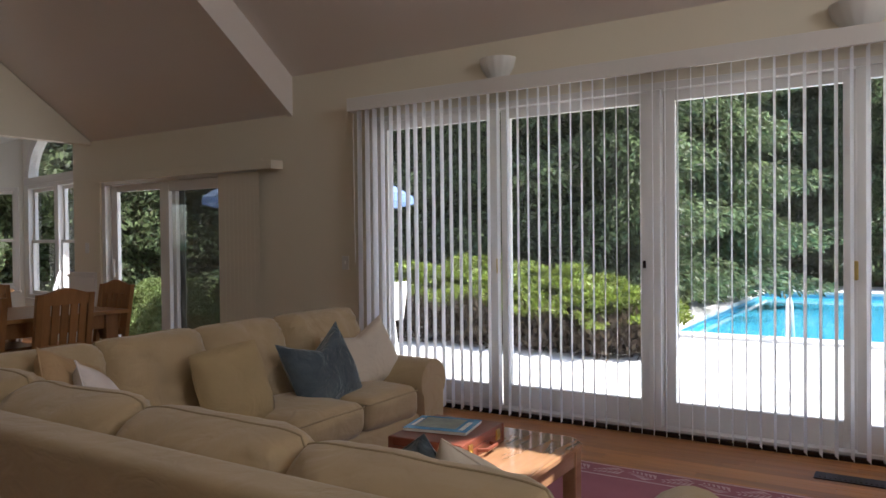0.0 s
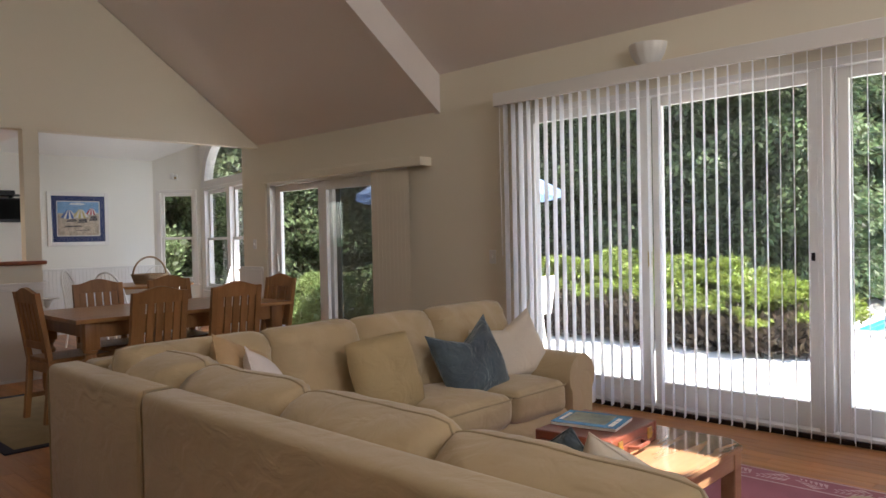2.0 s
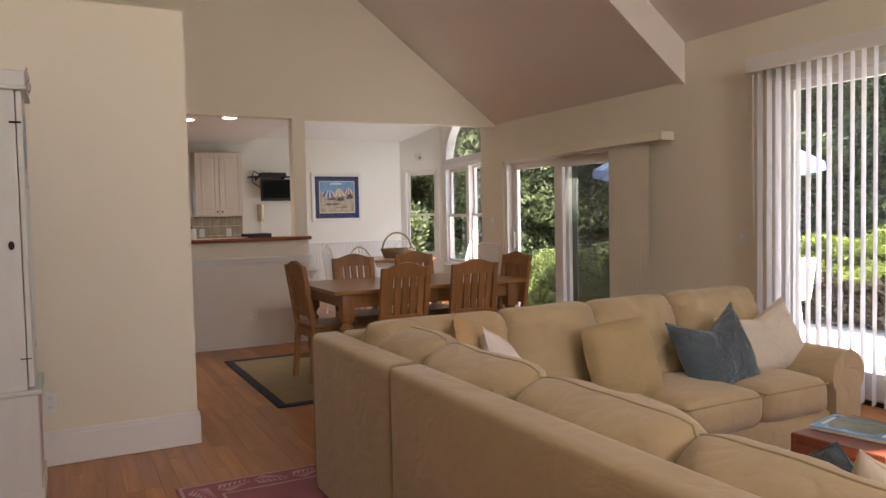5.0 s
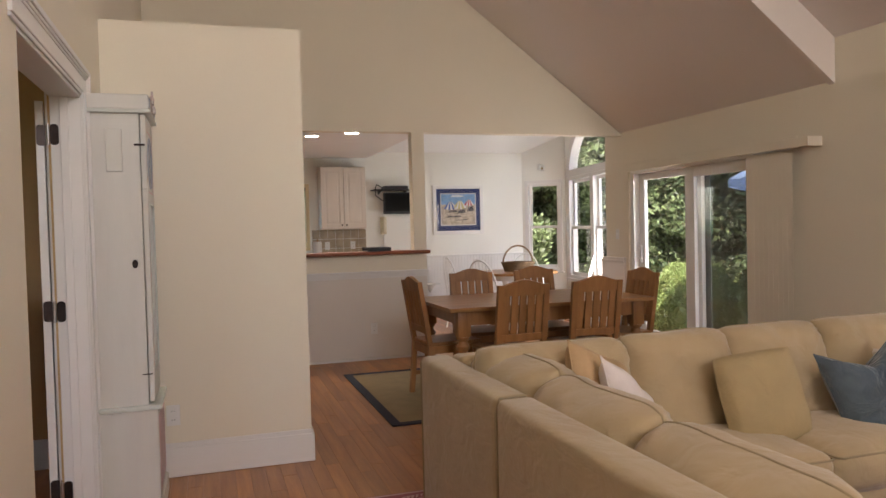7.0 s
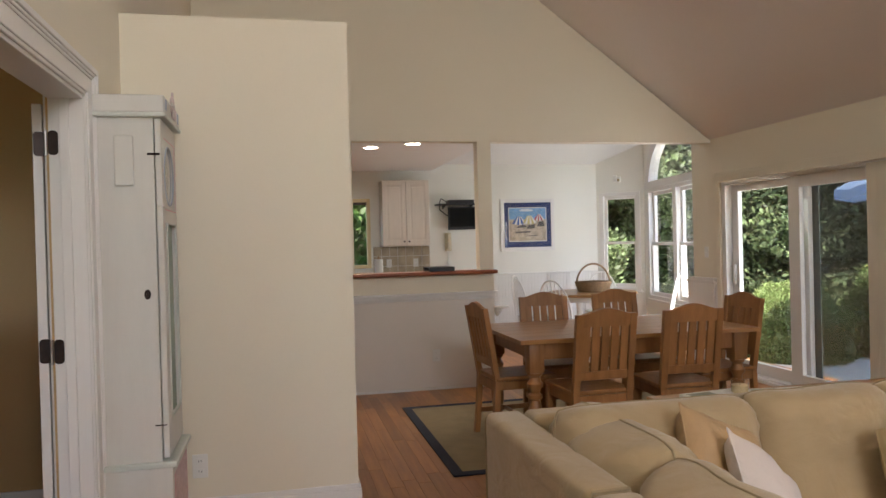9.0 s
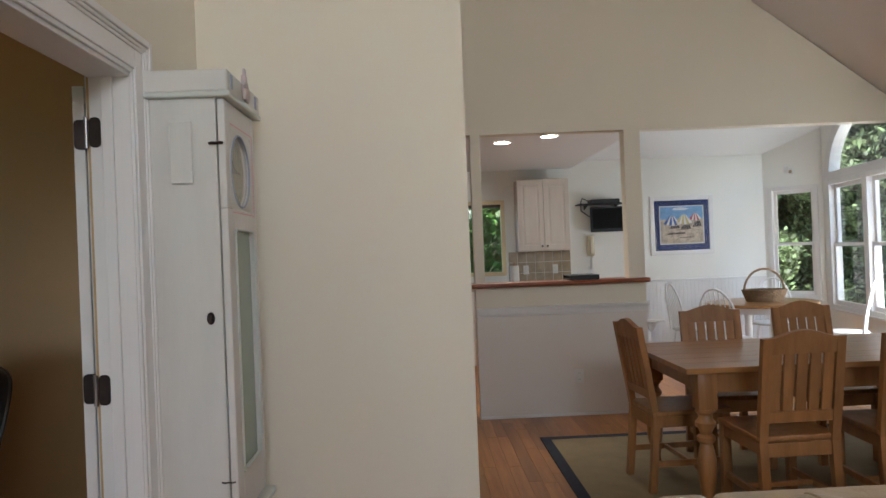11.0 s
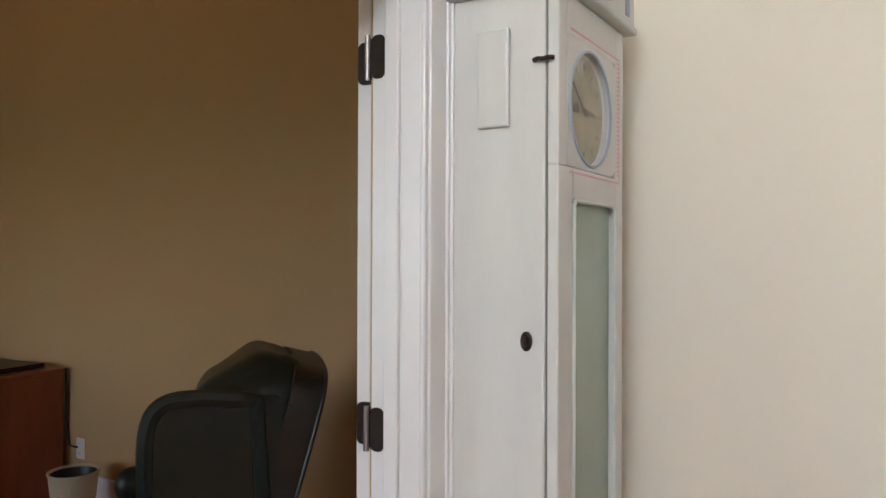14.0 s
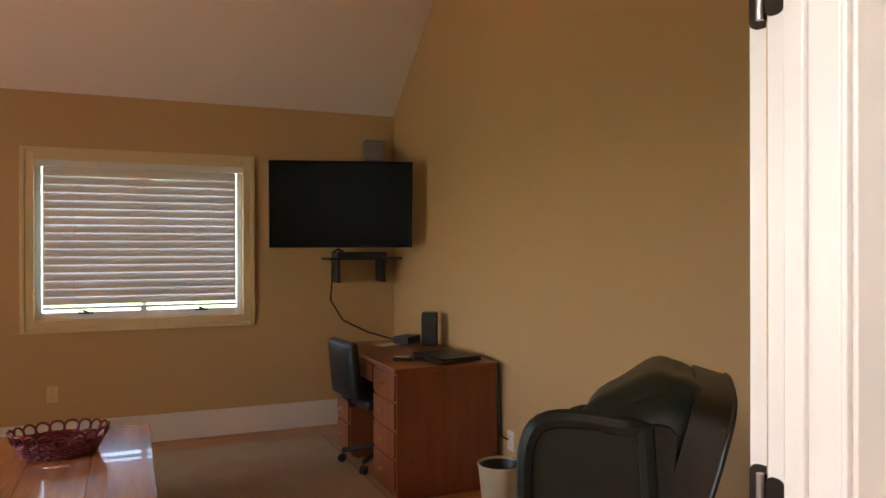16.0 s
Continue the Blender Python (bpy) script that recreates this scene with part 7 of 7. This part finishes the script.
tl, tr2 = Vector((-4.01, -5.30, 0)), Vector((-4.99, -5.03, 0))
mid = (tl + tr2) / 2
yaw = math.degrees(math.atan2(tl.y - tr2.y, tl.x - tr2.x))
tv2 = thing("television", pose(mid.x, mid.y, 1.725, 3, 0, yaw + 180), "large black flat television angled out of the corner", "television")
part("housing", rbox(B(), (0, 0.03, 0), (1.02, 0.06, 0.62), 0.01, 2, 2), M["black"], tv2)
part("bezel", rails(B(), -0.51, 0.51, -0.006, 0.0, -0.31, 0.31, 0.022, 0.022, 0.03, 0.022), M["screen"], tv2)
part("screen", box(B(), -0.488, 0.488, -0.003, -0.001, -0.28, 0.288), M["screen"], tv2, "dark glossy screen")
part("edge_strip", box(B(), -0.514, -0.5105, 0.0, 0.05, -0.02, 0.22), material("silver_plastic", (0.5, 0.5, 0.52), 0.3, metal=0.5, var=0.03, bump=0), tv2, "silver side strip")
part("wall_arm", tube(B(), [(0, 0.06, 0), (0.0, 0.25, 0), (0.06, 0.46, 0)], 0.025, 8), M["black"], tv2)
ds = thing("wall_shelf", pose(-4.80, QY, 1.32), "black corner shelf on brackets below the television", "shelf")
part("board", cut_box(B(), -0.30, 0.29, 0.0, 0.27, 0, 0.018), M["black"], ds)
for x in (-0.17, 0.20):
    part("bracket", rails(B(), x - 0.012, x + 0.012, 0.0, 0.20, -0.18, 0.0, 0.012, 0.012, 0.02, 0.02), M["black"], ds)
dv = thing("media_player", pose(-4.80, QY + 0.14, 1.338), "black media player heaped with cables", "media box")
part("case", rbox(B(), (0.02, 0, 0.022), (0.40, 0.2, 0.044), 0.005, 2, 1), M["black"], dv)
part("cable", tube(B(), [(0.16, 0.1, 0.03), (0.22, 0.12, 0.07), (0.26, 0.1, 0.04), (0.24, 0.12, 0.06), (0.18, 0.11, 0.05)], 0.008, 6), M["black"], dv, smooth=True)
cb = single("hanging_cable", tube(B(), [(-4.60, QY + 0.10, 1.36), (-4.58, QY + 0.07, 1.20), (-4.57, QY + 0.05, 1.0), (-4.66, QY + 0.08, 0.84), (-4.80, QY + 0.3, 0.76), (-4.86, QY + 0.75, 0.75)], 0.007, 6), M["black"], "thin dark cable hanging from shelf to desk", "cable", None, True)
ws = thing("wall_speaker", pose(-4.93, QY, 2.20), "small grey wall speaker high in the corner", "speaker")
part("box", rbox(B(), (0, 0.05, 0), (0.16, 0.10, 0.17), 0.01, 2, 2), material("grey_speaker", (0.22, 0.20, 0.18), 0.7, var=0.05, bump=0.1), ws)
part("grille", box(B(), -0.07, 0.07, 0.101, 0.104, -0.075, 0.075), material("grey_grille", (0.26, 0.24, 0.22), 0.8, var=0.1, scale=60, grain=300, bump=0.3, depth=0.002), ws)
wall_plate(Matrix.Translation((-2.61, QY, 0.40)) @ Matrix.Rotation(radians(180), 4, "Z"), "cream outlet under the den window", "outlet", M["den_trim"])
wall_plate(Matrix.Translation((QX, -3.78, 0.30)) @ EAST, "white outlet beside the desk", "outlet")
single("power_cable", tube(B(), [(QX + 0.02, -3.78, 0.31), (QX + 0.06, -3.79, 0.33), (QX + 0.05, -3.84, 0.5), (QX + 0.04, -3.86, 0.74)], 0.006, 6), M["black"], "dark power cable from outlet to desk", "cable", None, True)

# leather wing chair set across the corner
ACF = Vector((0.75, -0.66, 0)).normalized()
ac_m = Matrix.Translation((-4.512, -1.742, -0.0)) @ Matrix.Rotation(math.atan2(ACF.y, ACF.x) + math.pi / 2, 4, "Z") @ Matrix.Scale(0.97, 4)
wch = thing("wing_chair", ac_m, "dark green leather reclining wing chair by the door", "armchair")


def lpart(name, bm, mat, label=""):
    return part(name, bm, mat, wch, label, True)


def smooth_outline(pts):
    """A rounder version of a closed outline."""
    for _ in range(2):
        pts = [q for i in range(len(pts)) for q in ((0.75 * pts[i][0] + 0.25 * pts[(i + 1) % len(pts)][0], 0.75 * pts[i][1] + 0.25 * pts[(i + 1) % len(pts)][1]), (0.25 * pts[i][0] + 0.75 * pts[(i + 1) % len(pts)][0], 0.25 * pts[i][1] + 0.75 * pts[(i + 1) % len(pts)][1]))]
    return pts


lpart("base", rbox(B(), (0, -0.26, 0.20), (0.60, 0.44, 0.22), 0.04, 3, 4), M["leather"])
lpart("seat", rbox(B(), (0, -0.33, 0.38), (0.54, 0.46, 0.16), 0.06, 4, 5, (0, 0.01, 0.03), None, 0.012, 2), M["leather"])
back_m = Matrix.Translation((0, -0.10, 0.26)) @ Matrix.Rotation(radians(-15.6), 4, "X")
lpart("backrest", rbox(B(), (0, -0.12, 0.36), (0.54, 0.18, 0.62), 0.08, 4, 6, (0.0, 0.03, 0.02), back_m, 0.012, 4), M["leather"])
lpart("headrest", rbox(B(), (0, 0, 0), (0.58, 0.36, 0.25), 0.115, 6, 10, (0.02, 0.02, 0.02), Matrix.Translation((0, -0.06, 0.945)) @ Matrix.Rotation(radians(28), 4, "X"), 0.028, 6), M["leather"])
out = smooth_outline([(-0.33, -0.15), (0.33, -0.15), (0.335, 0.5), (0.335, 0.74), (0.28, 0.83), (0.10, 0.85), (-0.10, 0.85), (-0.28, 0.83), (-0.335, 0.74), (-0.335, 0.5)])
lpart("back_panel", prism(B(), out, -0.05, 0.05, "y", back_m), M["leather_brown"], "dark brown leather outer back")
lpart("piping", tube(B(), [tuple(back_m @ Vector((x, 0.05, z))) for x, z in out if z > 0], 0.007, 6), M["leather_brown"])
for s in (-1, 1):
    prof = smooth_outline([(-0.06, 0.08), (-0.34, 0.08), (-0.345, 0.5), (-0.355, 0.75), (-0.355, 0.93), (-0.31, 1.0), (-0.19, 1.005), (-0.09, 0.99), (0.03, 1.01), (0.03, 0.92), (-0.03, 0.55)])
    prof = [(y, z if s > 0 or z < 0.4 else 0.4 + (z - 0.4) * 0.8) for y, z in prof]
    lpart("wing", prism(B(), prof, s * 0.30 - 0.035, s * 0.30 + 0.035, "x"), M["leather"], "green leather wing and side")
    lpart("roll", tube(B(), [(s * 0.325, y, z) for y, z in prof if z > 0.3 and y < -0.02], 0.026, 8), M["leather"])
    lpart("arm_pad", rbox(B(), (s * 0.32, -0.40, 0.575), (0.12, 0.24, 0.12), 0.055, 4, 4, (0, 0, 0.01)), M["leather"])
    lpart("arm_panel", rbox(B(), (s * 0.32, -0.40, 0.33), (0.09, 0.20, 0.44), 0.03, 3, 3), M["leather"])
for sx in (-1, 1):
    for y in (-0.46, -0.10):
        lpart("foot", lathe(B(), [(0.02, 0), (0.03, 0.10)], 10, Matrix.Translation((sx * 0.26, y, 0))), M["cherry"], "short wooden foot")

# low den table with a red wicker basket
dtb = thing("coffee_table", pose(-2.42, -3.65, 0.012), "low orange-brown wooden den table", "coffee table")
M["orange_wood"] = material("orange_pine", (0.50, 0.20, 0.06), 0.22, var=0.15, scale=4, grain=20, stretch=(6, 0.6, 6), dark=(0.30, 0.10, 0.03), bump=0.05, depth=0.001, coat=0.4)
for k in range(6):
    part("board", cut_box(B(), -0.78 + 0.26 * k + 0.0005, -0.52 + 0.26 * k - 0.0005, -0.74, 0.74, 0.41, 0.438, 0.002), M["orange_wood"], dtb)
b = B()
cut_box(b, -0.72, 0.72, -0.69, -0.665, 0.32, 0.41)
cut_box(b, -0.72, 0.72, 0.665, 0.69, 0.32, 0.41)
cut_box(b, -0.74, -0.715, -0.66, 0.66, 0.32, 0.41)
part("apron", b, M["orange_wood"], dtb)
for sx in (-1, 1):
    for sy in (-1, 1):
        part("leg", cut_box(B(), sx * 0.70 - 0.04, sx * 0.70 + 0.04, sy * 0.66 - 0.04, sy * 0.66 + 0.04, 0, 0.41, 0.006), M["orange_wood"], dtb)
M["red_wicker"] = material("red_wicker", (0.20, 0.012, 0.018), 0.45, var=0.25, scale=30, grain=100, bump=0.2, depth=0.003)
rb = thing("wicker_basket", pose(-2.80, -3.92, 0.45, 0, 0, 8), "oval red wicker basket with a looped rim", "basket")
part("bottom", lathe(B(), [(0.01, 0), (0.14, 0), (0.14, 0.008), (0.01, 0.008)], 28, Matrix.Diagonal((1.1, 0.8, 1, 1))), M["red_wicker"], rb)
woven(rb, 0.155, 0.115, 0.008, 0.075, 0.22, 6, M["red_wicker"], 0.007, 24)
for i in range(20):
    a = 2 * math.pi * i / 20
    c = Vector((0.20 * math.cos(a), 0.15 * math.sin(a), 0.095))
    tng = Vector((-math.sin(a), math.cos(a), 0))
    o = Vector((math.cos(a), math.sin(a), 0))
    pts = [tuple(c + tng * 0.032 * math.cos(q) + Vector((0, 0, 0.028 * math.sin(q))) + o * 0.012 * math.sin(q)) for q in [2 * math.pi * k / 12 for k in range(13)]]
    part("loop", tube(B(), pts, 0.006, 5), M["red_wicker"], rb, smooth=True)
down_light(-4.30, -3.8, 4.35, 26, 72, (1.0, 0.78, 0.48))
# ---- floor boards ----
def with_islands(m):
    """The same wood where many boards share one mesh."""
    c = m.copy()
    t = c.node_tree
    geo = t.nodes.new("ShaderNodeNewGeometry")
    for l in list(t.links):
        if l.from_node.type == "OBJECT_INFO":
            t.links.new(geo.outputs["Random Per Island"], l.to_socket)
    return c


M["oak_many"] = with_islands(M["oak"])
floor = bpy.data.objects["floor"]
lengths = (0.55, 0.75, 0.95, 1.2, 1.5)
W = 0.083
plank = {}
for l in lengths:
    plank[l] = mesh_of("plank", cut_box(B(), 0.0006, l - 0.0006, 0.0004, W - 0.0004, -0.012, 0.0, 0.0012), M["oak"])
rp = random.Random(21)
near = ((-7.72, -3.9, -0.72, 1.0), (-2.9, 0.1, 3.5, 4.25), (-5.1, -2.2, -5.8, -5.4))
rest_v, rest_f, count = [], [], 0
for x0, x1, y0, y1 in ((-11.1, 3.4, -0.90, 4.55), (-11.1, -8.3, 4.55, 5.1), (-5.12, -0.6, -5.8, -0.95)):
    rows_n = int((y1 - y0) / W)
    for r in range(rows_n):
        y = y0 + r * W
        x = x0 - rp.uniform(0, 1.0)
        while x < x1:
            l = rp.choice(lengths)
            cx_, cy_ = x + l / 2, y + W / 2
            if count < 300 and any(a < cx_ < c and d < cy_ < e for a, c, d, e in near):
                o = new("plank", plank[l])
                o.parent = floor
                o.matrix_basis = Matrix.Translation((x, y, 0))
                count += 1
            else:
                k = len(rest_v)
                e = 0.0006
                rest_v += [(x + e, y + e, -0.012), (x + l - e, y + e, -0.012), (x + l - e, y + W - e, -0.012), (x + e, y + W - e, -0.012), (x + e, y + e, 0), (x + l - e, y + e, 0), (x + l - e, y + W - e, 0), (x + e, y + W - e, 0)]
                rest_f += [tuple(k + i for i in f) for f in BOX_F]
            x += l
me = bpy.data.meshes.new("planks")
me.from_pydata(rest_v, [], rest_f)
me.materials.append(M["oak_many"])
o = new("planks", me)
o.parent = floor
tagged(o, kind="stuff")
